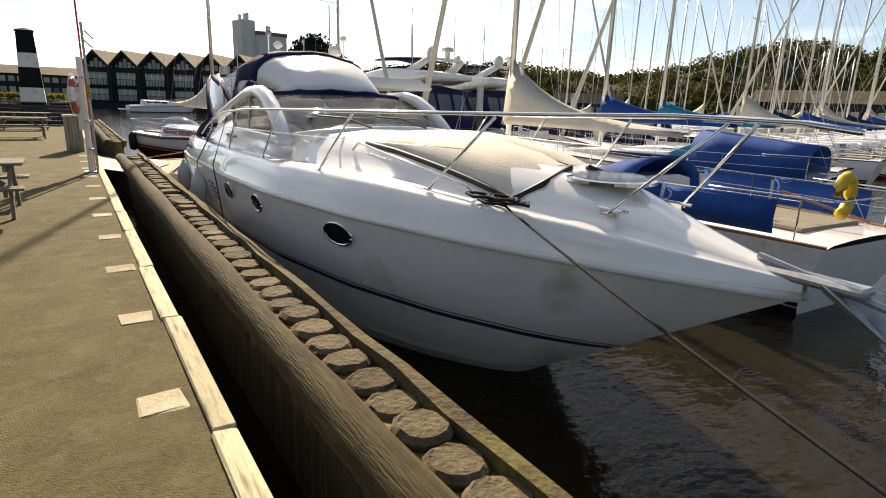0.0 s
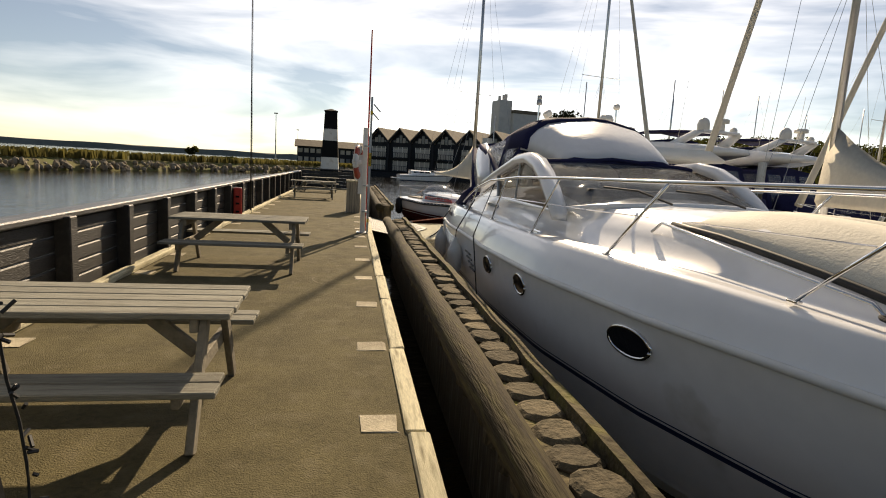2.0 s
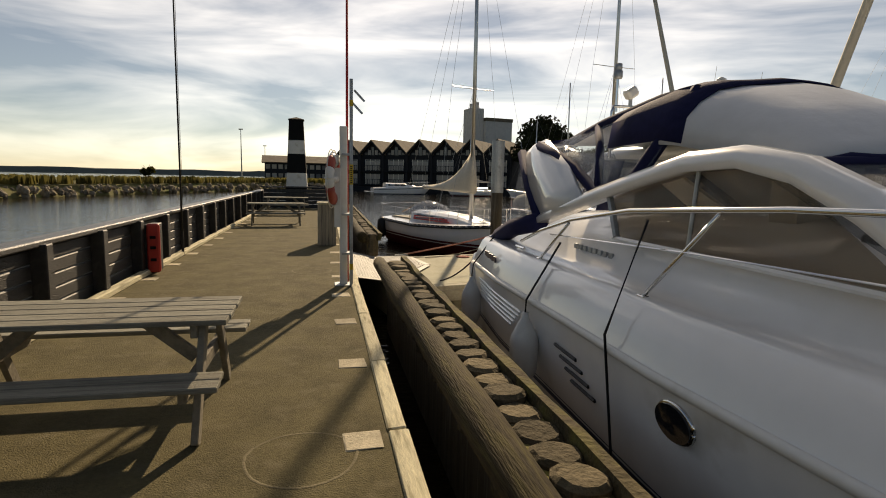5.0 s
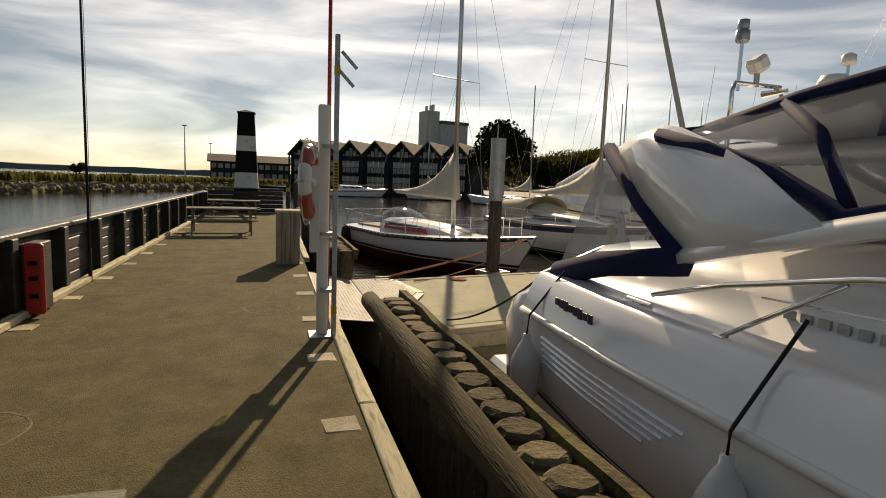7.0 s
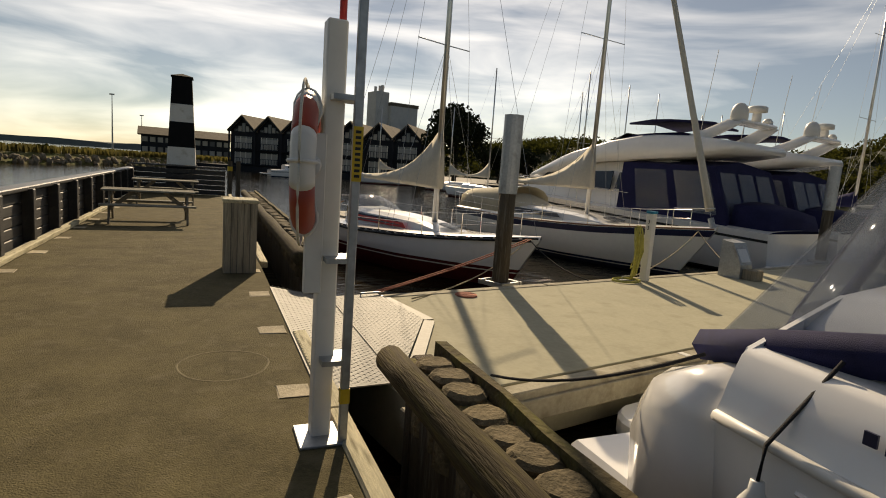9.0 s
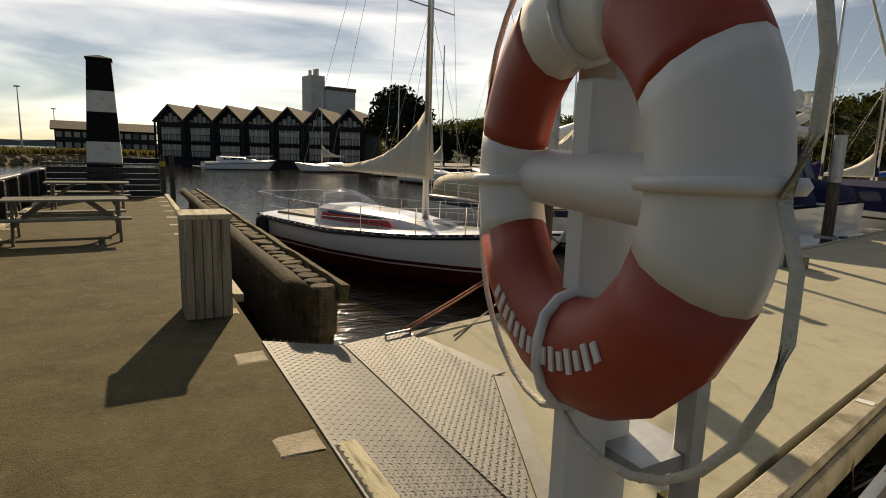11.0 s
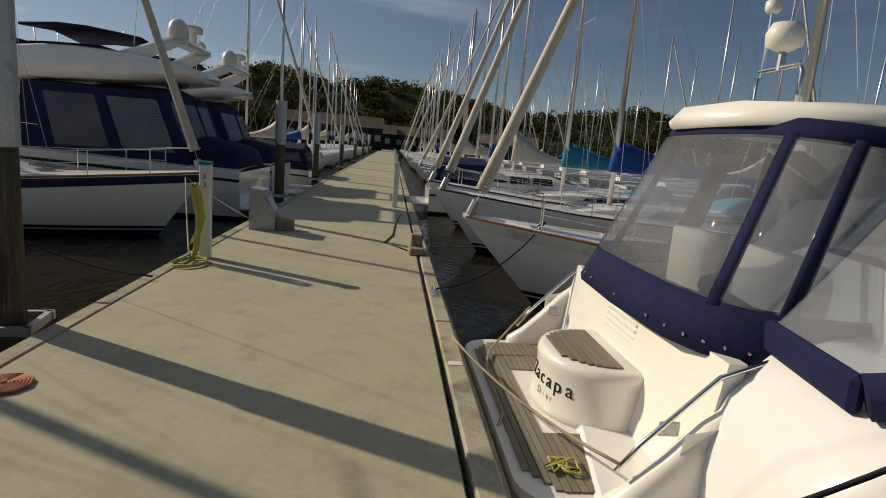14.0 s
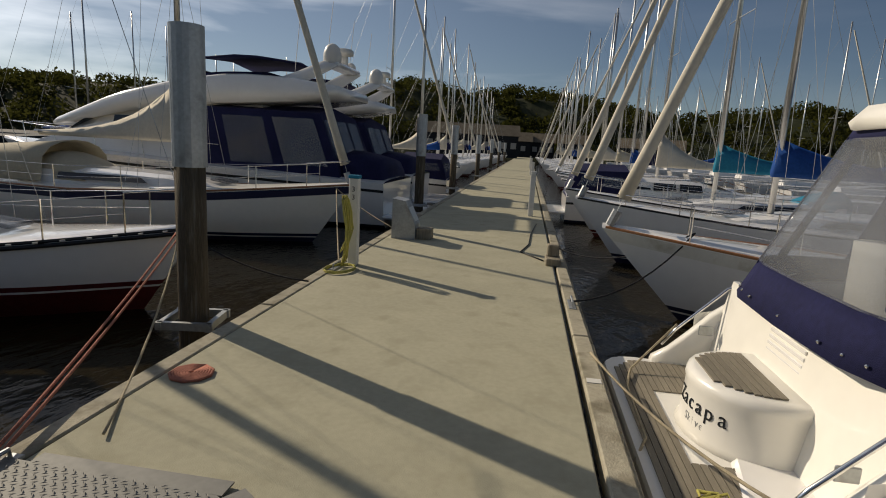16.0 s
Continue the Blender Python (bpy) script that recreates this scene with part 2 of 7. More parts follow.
M_TEAK = mat("grey_teak", (0.23, 0.205, 0.16), 0.75, vary=0.2, scale=8, bump=0.2, stretch=(0.6, 6, 6), rnd=0.1)
M_VARNISH = mat("varnished_teak", (0.3, 0.13, 0.05), 0.35, vary=0.25, scale=8)
M_FILM = clear_plastic("clear_window_film", opacity=0.2, rough=0.08, film=(0.45, 0.47, 0.5))
M_FILMDARK = clear_plastic("smoked_window", tint=(0.6, 0.62, 0.64), opacity=0.3, rough=0.06, film=(0.22, 0.23, 0.25))
M_FILMBROWN = clear_plastic("bronze_window", tint=(0.75, 0.7, 0.64), opacity=0.18, rough=0.08, film=(0.3, 0.26, 0.22))
M_SCREEN = clear_plastic("windscreen_glass", tint=(0.78, 0.8, 0.82), opacity=0.24, rough=0.05, film=(0.42, 0.44, 0.46))
M_WHITEROPE = mat("white_rope", (0.68, 0.65, 0.55), 0.8, vary=0.15, scale=40, bump=0.5, bscale=160)
M_GRASS = mat("breakwater_grass", (0.13, 0.122, 0.05), 0.95, vary=0.5, scale=0.8, stain=(0.12, 0.15, 0.045), stain_amt=0.4)
M_ROCK = mat("breakwater_rock", (0.26, 0.22, 0.16), 0.9, vary=0.5, scale=2, bump=0.6, bscale=6)
M_LEAF = leafy("foliage", (0.05, 0.055, 0.017))
M_TUSSOCK = leafy("dry_grass", (0.13, 0.118, 0.05), 0.4)
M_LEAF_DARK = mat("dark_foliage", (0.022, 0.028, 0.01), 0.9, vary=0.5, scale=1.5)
M_BARK = mat("bark", (0.06, 0.045, 0.03), 0.95, vary=0.4)
# base colour lifted a little to carry the haze over the coast
M_FARLAND = mat("hazed_far_shore", (0.13, 0.15, 0.14), 0.95, vary=0.2, scale=0.05)
M_HOUSEDARK = mat("dark_timber_cladding", (0.02, 0.022, 0.026), 0.75, vary=0.4, scale=3, bump=0.3, bscale=10)
M_HOUSEROOF = mat("roof_tiles", (0.17, 0.14, 0.1), 0.85, vary=0.35, scale=3, bump=0.4, bscale=8)
M_HOUSEPALE = mat("pale_balcony_panel", (0.4, 0.38, 0.34), 0.7, vary=0.12, scale=2)
# concrete made paler than its own tone, as haze before the backlit silo
M_SILO = mat("hazed_silo_concrete", (0.62, 0.6, 0.56), 0.9, vary=0.12, scale=0.4, stain=(0.52, 0.5, 0.46), stain_amt=0.2)
M_PANEDARK = mat("house_glass", (0.12, 0.13, 0.14), 0.12, vary=0.2, scale=2)

M_WATER = bpy.data.materials.new("harbour_water")
M_WATER.use_nodes = True
_n, _l = M_WATER.node_tree.nodes, M_WATER.node_tree.links
_b = _n["Principled BSDF"]
_b.inputs["Base Color"].default_value = (0.016, 0.012, 0.005, 1)
_b.inputs["Specular IOR Level"].default_value = 0.4
_b.inputs["Roughness"].default_value, _b.inputs["IOR"].default_value = 0.04, 1.22
_tc, _n1, _n2, _ad, _bp = (_n.new("ShaderNode" + k) for k in ("TexCoord", "TexNoise", "TexNoise", "Math", "Bump"))
_mp = _n.new("ShaderNodeMapping")
_mp.inputs["Scale"].default_value = (0.8, 1.5, 1)
_mp.inputs["Rotation"].default_value = (0, 0, 0.5)
_n1.inputs["Scale"].default_value, _n1.inputs["Detail"].default_value = 1.6, 3
_n2.inputs["Scale"].default_value, _n2.inputs["Detail"].default_value = 5.5, 4
_l.new(_tc.outputs["Object"], _mp.inputs["Vector"])
_l.new(_mp.outputs[0], _n1.inputs["Vector"])
_l.new(_mp.outputs[0], _n2.inputs["Vector"])
_ad.operation = "MULTIPLY_ADD"
_ad.inputs[1].default_value = 0.35
_l.new(_n2.outputs[0], _ad.inputs[0])
_l.new(_n1.outputs[0], _ad.inputs[2])
_bp.inputs["Strength"].default_value, _bp.inputs["Distance"].default_value = 0.5, 0.07
_l.new(_ad.outputs[0], _bp.inputs["Height"])
_l.new(_bp.outputs[0], _b.inputs["Normal"])


# ---- mesh helpers ----
def link_mesh(name, bm, material, smooth=False):
    me = bpy.data.meshes.new(name)
    bmesh.ops.recalc_face_normals(bm, faces=bm.faces)
    bm.to_mesh(me)
    bm.free()
    if smooth:
        for p in me.polygons:
            p.use_smooth = True
    me.materials.append(material)
    return new(name, me)


def part(name, bm, material, parent, label="", smooth=False):
    ob = link_mesh(name, bm, material, smooth)
    ob.parent = parent
    if label:
        tagged(ob, label)
    return ob


def thing(name, m, label, category, group="", kind=""):
    ob = new(name)
    ob.empty_display_size = 0.2
    ob.matrix_world = m
    return tagged(ob, label, category, group, kind)


def add_box(bm, c, s, rot=None, bevel=0.0):
    m = Matrix.Translation(c) @ (rot.to_4x4() if rot else Matrix()) @ Matrix.Diagonal((*s, 1))
    r = bmesh.ops.create_cube(bm, size=1, matrix=m)
    if bevel:
        es = list({e for v in r["verts"] for e in v.link_edges})
        bmesh.ops.bevel(bm, geom=es, offset=bevel, segments=1, affect="EDGES")


def box_bm(c, s, rot=None, bevel=0.0):
    bm = bmesh.new()
    add_box(bm, c, s, rot, bevel)
    return bm


def add_tube(bm, pts, r, seg=6, r_end=None, cap=True):
    """A round bar along points, tapering to r_end."""
    pts = [Vector(p) for p in pts]
    rings = []
    up = Vector((0, 0, 1))
    for i, p in enumerate(pts):
        d = (pts[min(i + 1, len(pts) - 1)] - pts[max(i - 1, 0)]).normalized()
        a = d.cross(up if abs(d.z) < 0.95 else Vector((1, 0, 0))).normalized()
        b = d.cross(a)
        rr = r if r_end is None else r + (r_end - r) * i / (len(pts) - 1)
        rings.append([bm.verts.new(p + a * rr * math.cos(k * math.tau / seg) + b * rr * math.sin(k * math.tau / seg)) for k in range(seg)])
    for u, v in zip(rings, rings[1:]):
        for k in range(seg):
            bm.faces.new((u[k], u[(k + 1) % seg], v[(k + 1) % seg], v[k]))
    if cap:
        bm.faces.new(rings[0][::-1])
        bm.faces.new(rings[-1])


def tube_bm(pts, r, seg=6, r_end=None):
    bm = bmesh.new()
    add_tube(bm, pts, r, seg, r_end)
    return bm


def sag(a, b, drop, n=8):
    a, b = Vector(a), Vector(b)
    return [a.lerp(b, i / n) - Vector((0, 0, drop * 4 * (i / n) * (1 - i / n))) for i in range(n + 1)]


def loft_bm(rings, closed=True, caps=True):
    """A skin over rings with equal numbers of points."""
    bm = bmesh.new()
    vs = [[bm.verts.new(p) for p in r] for r in rings]
    n = len(vs[0])
    for a, b in zip(vs, vs[1:]):
        for k in range(n if closed else n - 1):
            bm.faces.new((a[k], a[(k + 1) % n], b[(k + 1) % n], b[k]))
    if caps and closed:
        bm.faces.new(vs[0][::-1])
        bm.faces.new(vs[-1])
    return bm


def solid_sheet(rings, thick):
    """A thin skin with thickness."""
    bm = loft_bm(rings, closed=False)
    bmesh.ops.recalc_face_normals(bm, faces=bm.faces)
    bmesh.ops.solidify(bm, geom=list(bm.faces), thickness=thick)
    return bm


def poly_bm(pts, thick=0.02):
    bm = bmesh.new()
    f = bm.faces.new([bm.verts.new(p) for p in pts])
    bmesh.ops.recalc_face_normals(bm, faces=[f])
    bmesh.ops.solidify(bm, geom=[f], thickness=thick)
    return bm


def revolve_bm(profile, seg=20):
    bm = bmesh.new()
    rings = [[bm.verts.new((r * math.cos(k * math.tau / seg), r * math.sin(k * math.tau / seg), z)) for k in range(seg)] for r, z in profile]
    for a, b in zip(rings, rings[1:]):
        for k in range(seg):
            bm.faces.new((a[k], a[(k + 1) % seg], b[(k + 1) % seg], b[k]))
    bm.faces.new(rings[0][::-1])
    bm.faces.new(rings[-1])
    return bm


def interp(table, s):
    for (a, va), (b, vb) in zip(table, table[1:]):
        if s <= b:
            return va + (vb - va) * max(0.0, (s - a) / (b - a))
    return table[-1][1]


def text_mesh(name, body, size, material, parent, m, label=""):
    cu = bpy.data.curves.new(name, "FONT")
    cu.body, cu.size, cu.extrude, cu.align_x = body, size, 0.002, "CENTER"
    tmp = bpy.data.objects.new("tmp", cu)
    me = bpy.data.meshes.new_from_object(tmp)
    bpy.data.objects.remove(tmp)
    me.materials.append(material)
    ob = new(name, me)
    ob.parent = parent
    ob.matrix_basis = m
    return ob


WATER = -0.88
O = Vector((2.06, 14.95, 0))
U = Vector((math.cos(radians(10.8)), math.sin(radians(10.8)), 0))
N = Vector((-U.y, U.x, 0))
DOCK_Z = -0.21


def dock(u, n, z=0.0):
    p = O + U * u + N * n
    return Vector((p.x, p.y, z))


def frame_at(p, forward):
    """A pose at p whose local y points along forward."""
    f = Vector(forward).normalized()
    return Matrix.Translation(p) @ Matrix.Rotation(math.atan2(-f.x, f.y), 4, "Z")


# ---- the setting: water, quay, dock ----
bm = bmesh.new()
bmesh.ops.create_grid(bm, x_segments=8, y_segments=8, size=1500)
water = link_mesh("water", bm, M_WATER)
water.location = (0, 0, WATER)
tagged(water, "dark greenish harbour water with small ripples", "water", kind="structure")
bm = bmesh.new()
bmesh.ops.create_grid(bm, x_segments=2, y_segments=2, size=1500)
bed = link_mesh("ground", bm, M_ROCK)
bed.location = (0, 0, -5)
tagged(bed, "muddy harbour bed under the water", "ground", kind="structure")

Q0, Q1 = -9.0, 34.8
pavement = link_mesh("pavement", box_bm((-1.75, (Q0 + Q1) / 2, -0.2), (3.26, Q1 - Q0, 0.4)), M_ASPHALT)
tagged(pavement, "worn brown-grey asphalt walkway along a timber quay", "walkway", kind="structure")
quay_front = link_mesh("wall_quay", box_bm((-0.35, (Q0 + Q1) / 2, -2.7), (0.4, Q1 - Q0, 4.6)), M_BLACKWOOD)
tagged(quay_front, "dark tarred sheet wall below the walkway", "quay wall", kind="structure")
quay_back = link_mesh("wall_sea", box_bm((-3.59, (Q0 + Q1) / 2, -2.7), (0.3, Q1 - Q0, 4.6)), M_BLACKWOOD)
tagged(quay_back, "dark tarred sheet wall on the open side", "quay wall", kind="structure")


def seawall():
    w = thing("wall_timber", pose(0, 0, 0), "black tarred plank wall with posts and a worn cap", "timber wall", kind="structure")
    length = Q1 - Q0 + 0.2
    mid = (Q0 + Q1) / 2
    for k in range(5):
        part("plank", box_bm((-3.58, mid, 0.09 + k * 0.168), (0.07, length, 0.155), bevel=0.012), M_BLACKWOOD, w)
    part("cap", box_bm((-3.58, mid, 0.9), (0.26, length, 0.07), bevel=0.015), M_WALLCAP, w, "worn black capping board")
    part("foot_beam", box_bm((-3.38, mid, 0.045), (0.12, length, 0.09), bevel=0.015), M_CURB, w, "pale weathered foot beam")
    post = box_bm((0, 0, 0), (0.17, 0.16, 0.84), bevel=0.012)
    me = None
    y = Q0 + 0.4
    while y < Q1:
        if me is None:
            ob = part("wall_post", post, M_BLACKWOOD, w)
            me = ob.data
        else:
            ob = new("wall_post", me)
            ob.parent = w
        ob.location = (-3.47, y, 0.475)
        y += 1.57
    # end wall across the tip of the quay
    for k in range(5):
        part("end_plank", box_bm((-1.91, Q1 - 0.06, 0.1 + k * 0.195), (3.3, 0.07, 0.18), bevel=0.012), M_BLACKWOOD, w)
    part("end_cap", box_bm((-1.91, Q1 - 0.06, 1.08), (3.36, 0.2, 0.06), bevel=0.012), M_WALLCAP, w)
    return w


seawall()


def sawn(name, c, s, material, parent, rng, bevel=0.012):
    bm = box_bm((0, 0, 0), s, bevel=bevel)
    for v in bm.verts:
        v.co += Vector([rng.uniform(-1, 1) * 0.006 for _ in range(3)])
    ob = part(name, bm, material, parent)
    ob.location = c
    return ob


rng = random.Random(4)


# ---- fender walls along the quay ----
def fender_wall(y0, y1, dx, seed):
    r = random.Random(seed)
    f = thing("fender_wall", pose(dx, 0, 0), "mossy timber fender wall of logs, pile heads and a beam in the water", "fender wall", "fender walls along the quay")
    n = int((y1 - y0) / 0.5)
    rings = []
    for i in range(n + 1):
        y = y0 + (y1 - y0) * i / n
        rr = 0.118 + 0.012 * math.sin(y * 1.7) + r.uniform(-0.006, 0.006)
        rings.append([(0.385 + rr * math.cos(a * math.tau / 14) * (1 + r.uniform(-0.03, 0.03)), y, 0.235 + rr * math.sin(a * math.tau / 14)) for a in range(14)])
    part("log", loft_bm(rings), M_LOG, f, "long weathered round log", smooth=True)
    beam = loft_bm([[(0.735, y0 + (y1 - y0) * i / n + 0.04 * r.random(), 0.16), (0.82 + r.uniform(-0.012, 0.012), y0 + (y1 - y0) * i / n, 0.17), (0.83 + r.uniform(-0.012, 0.012), y0 + (y1 - y0) * i / n, 0.34 + r.uniform(-0.012, 0.012)), (0.74 + r.uniform(-0.015, 0.015), y0 + (y1 - y0) * i / n, 0.355 + r.uniform(-0.01, 0.01))] for i in range(n + 1)])
    part("beam", beam, M_LOGTOP, f, "mossy squared beam")
    part("filler", box_bm((0.61, (y0 + y1) / 2, 0.118), (0.25, y1 - y0 - 0.2, 0.3)), M_LOGTOP, f, "dirt and moss between the pile heads")
    part("skirt", box_bm((0.6, (y0 + y1) / 2, -1.0), (0.2, y1 - y0 - 0.5, 2.3)), M_PILEWOOD, f, "dark wet close-set piles below")
    heads = []
    for k in range(4):
        seg = 12
        prof = [[((0.138 + 0.02 * r.random()) * math.cos(a * math.tau / seg), (0.138 + 0.02 * r.random()) * math.sin(a * math.tau / seg), z) for a in range(seg)] for z in (-0.5, 0.0)]
        top = [(p[0] * 0.8, p[1] * 0.8, 0.018 + 0.012 * r.random()) for p in prof[1]]
        bm = loft_bm(prof + [top])
        ob = part("pile_head", bm, M_ENDGRAIN, f)
        heads.append(ob.data)
        ob.location = (0.615, y0 + 0.2 + k * 0.27, 0.29)
    y = y0 + 0.2 + 4 * 0.27
    while y < y1 - 0.1:
        ob = new("pile_head", r.choice(heads))
        ob.parent = f
        ob.location = (0.615 + r.uniform(-0.012, 0.012), y + r.uniform(-0.02, 0.02), 0.29 + r.uniform(-0.02, 0.015))
        ob.rotation_euler = (r.uniform(-0.06, 0.06), r.uniform(-0.06, 0.06), r.uniform(0, 6.28))
        y += 0.27
    for y in (y0 + 0.25, y1 - 0.12):
        part("end_pile", box_bm((0.62, y, -1.1), (0.22, 0.2, 2.75), bevel=0.04), M_PILEWOOD, f)
    return f


fender_wall(-9.0, 14.45, 0.0, 3)
fender_wall(18.4, 33.5, 0.0, 9)


# ---- floating concrete dock ----
def floating_dock():
    d = thing("pavement_dock", frame_at(dock(0, 0), N), "pale concrete floating dock with timber edges", "floating dock", kind="structure")
    # local x runs along the dock, local y across it
    for k in range(10):
        part("deck_slab", box_bm((-1.45 + 7.2 + k * 14.4, 1.575, DOCK_Z - 0.3), (14.38, 3.25, 0.6), bevel=0.01), M_CONCRETE, d)
    rr = random.Random(2)
    for k in range(30):
        x = -1.6 + 2.4 + k * 4.8
        for y in (-0.19, 3.29):
            part("edge_board", box_bm((x, y, DOCK_Z - 0.07), (4.77, 0.17, 0.16), bevel=0.012), M_DOCKEDGE, d)
        part("edge_rail", box_bm((x, -0.3, DOCK_Z - 0.16), (4.77, 0.05, 0.2), bevel=0.01), M_DOCKEDGE, d)
    part("sticker", box_bm((2.02, -0.19, DOCK_Z + 0.013), (0.09, 0.12, 0.006)), M_WHITEPAINT, d, "white paper sticker")
    return d


floating_dock()


def gangway():
    """Chequered steel plate from the quay down to the dock."""
    g = thing("gangway_plate", pose(0, 0, 0), "chequered galvanised steel gangway plate between quay and dock", "gangway")
    outline = [(-0.13, 14.5, 0.012), (0.66, 15.0, -0.175), (1.58, 16.85, -0.18), (1.47, 17.55, -0.18), (1.38, 18.22, -0.18), (-0.13, 17.95, 0.012)]
    part("slope_plate", poly_bm([(-0.13, 14.5, 0.014), (0.66, 15.0, DOCK_Z + 0.028), (0.66, 18.09, DOCK_Z + 0.028), (-0.13, 17.95, 0.014)], 0.012), M_STEELPLATE, g)
    part("landing_plate", poly_bm([(0.664, 15.01, DOCK_Z + 0.028), (1.58, 16.85, DOCK_Z + 0.028), (1.47, 17.55, DOCK_Z + 0.028), (1.38, 18.22, DOCK_Z + 0.028), (0.664, 18.09, DOCK_Z + 0.028)], 0.012), M_STEELPLATE, g)
    bm = bmesh.new()
    i = 0
    y = 14.55
    while y < 18.4:
        x = -0.1 + (0.028 if i % 2 else 0)
        while x < 1.62:
            p = Vector((x, y))
            inside = False
            for (x1, y1, _), (x2, y2, _) in zip(outline, outline[1:] + outline[:1]):
                if (y1 > y) != (y2 > y) and x < (x2 - x1) * (y - y1) / (y2 - y1) + x1:
                    inside = not inside
            if inside:
                t = min(1.0, max(0.0, (x + 0.13) / 0.79))
                z = 0.014 - 0.196 * t + 0.018
                a = 0.9 if i % 2 else -0.9
                dx, dy = math.cos(a) * 0.02, math.sin(a) * 0.02
                ex, ey = -dy * 0.28, dx * 0.28
                v = [bm.verts.new(q) for q in ((x - dx, y - dy, z), (x + ex, y + ey, z + 0.004), (x + dx, y + dy, z), (x - ex, y - ey, z + 0.004))]
                bm.faces.new(v)
            x += 0.056
        y += 0.036
        i += 1
    ob = part("tread_pattern", bm, M_STEELPLATE, g, "raised tread lozenges")
    tagged(ob, kind="stuff")
    for a, b in (((1.45, 18.0), (1.66, 16.85)), ((1.64, 16.8), (0.75, 14.98))):
        a, b = Vector((*a, DOCK_Z + 0.025)), Vector((*b, DOCK_Z + 0.025))
        d = (b - a)
        part("edge_flap", box_bm((a + b) / 2, (0.13, d.length, 0.012), Matrix.Rotation(math.atan2(-d.x, d.y), 3, "Z")), M_STEELPLATE, g, "dull steel edge flap")
    return g


gangway()


# ---- things on the quay ----
def picnic_table(m, first=None, label=""):
    if first:
        ob = copy_thing(first, m)
        return tagged(ob, label)
    t = thing("picnic_table", m, label, "picnic table", "picnic tables on the quay")
    r = random.Random(8)
    H = 0.735
    for k in range(5):
        part("top_plank", box_bm((0, -0.31 + k * 0.155, H - 0.018), (1.86 + r.uniform(-0.01, 0.01), 0.142, 0.036), bevel=0.006), M_BENCH, t)
    for sgn in (-1, 1):
        for k in range(2):
            part("bench_plank", box_bm((0, sgn * (0.585 + k * 0.15), 0.425), (1.86 + r.uniform(-0.01, 0.01), 0.138, 0.036), bevel=0.006), M_BENCH, t)
    for sx in (-1, 1):
        x = sx * 0.72
        part("bench_beam", box_bm((x, 0, 0.36), (0.045, 1.42, 0.095), bevel=0.006), M_BENCHLEG, t)
        part("top_beam", box_bm((x, 0, H - 0.082), (0.045, 0.68, 0.09), bevel=0.006), M_BENCHLEG, t)
        for sy in (-1, 1):
            a, b = Vector((x + 0.045 * sx, sy * 0.6, 0)), Vector((x + 0.045 * sx, sy * 0.24, H - 0.04))
            d = b - a
            part("leg", box_bm((a + b) / 2, (0.045, 0.095, d.length), Matrix.Rotation(math.atan2(-d.y, d.z), 3, "X"), 0.006), M_BENCHLEG, t)
        a, b = Vector((x - 0.06 * sx, 0, 0.38)), Vector((x - 0.42 * sx, 0, H - 0.05))
        d = b - a
        part("brace", box_bm((a + b) / 2, (0.09, 0.045, d.length), Matrix.Rotation(math.atan2(d.x, d.z), 3, "Y"), 0.006), M_BENCHLEG, t)
    return t


t1 = picnic_table(pose(-2.1, 4.3, 0, 0, 0, 1), label="grey weathered wooden picnic table beside the striped tower")
picnic_table(pose(-2.08, 9.28, 0, 0, 0, 0), t1, "grey weathered wooden picnic table casting a long shadow")
picnic_table(pose(-2.1, 24.9, 0, 0, 0, 4), t1, "grey weathered wooden picnic table near the end of the quay")
picnic_table(pose(-2.1, 30.2, 0, 0, 0, 2), t1, "grey weathered wooden picnic table before the end wall")


def striped_tower(name, m, w0, w1, h, bands, label):
    """A tapered square tower painted in black and white bands, with a cap."""
    t = thing(name, m, label, "striped tower", "black and white towers")
    z0 = 0.0
    for z1, col in bands:
        a, b = w0 + (w1 - w0) * z0 / h, w0 + (w1 - w0) * z1 / h
        rings = [[(sx * q / 2, sy * q / 2, z) for sx, sy in ((-1, -1), (1, -1), (1, 1), (-1, 1))] for q, z in ((a, z0), (b, z1))]
        part("band", loft_bm(rings), M_BLACKPAINT if col == "b" else M_WHITEPAINT, t, "black painted boards" if col == "b" else "white painted boards")
        z0 = z1
    c = w1 * 1.12
    part("cap", loft_bm([[(sx * q / 2, sy * q / 2, z) for sx, sy in ((-1, -1), (1, -1), (1, 1), (-1, 1))] for q, z in ((c, h), (c, h + 0.04), (0.04, h + 0.17))]), M_BLACKPAINT, t)
    return t


hut = striped_tower("striped_tower", pose(-2.19, 1.72, 0), 1.5, 0.85, 3.6, [(1.07, "b"), (1.75, "w"), (2.7, "b"), (3.6, "w")], "square tower hut with black and white bands and a light string")
r = random.Random(5)
line = []
for i in range(26):
    z = 3.3 - i * 0.13
    wx = -2.15 + (1.5 - 0.6 * max(z, 0) / 3.6) / 2
    if z < 0.62:
        line.append((wx + 0.02 + 0.02 * r.random(), 2.45 - (0.62 - z) * 0.9, max(z, 0.3) + 0.02 * r.random()))
    else:
        line.append((wx + 0.015 + 0.02 * r.random(), 1.72 + (1.5 - 0.6 * z / 3.6) / 2 + 0.01 * r.uniform(-1, 1), z))
lights = thing("light_string", pose(0, 0, 0), "dark string of small lights hanging on the tower corner", "light string")
part("cable", tube_bm(line, 0.005, 5), M_BLACK, lights)
bm = bmesh.new()
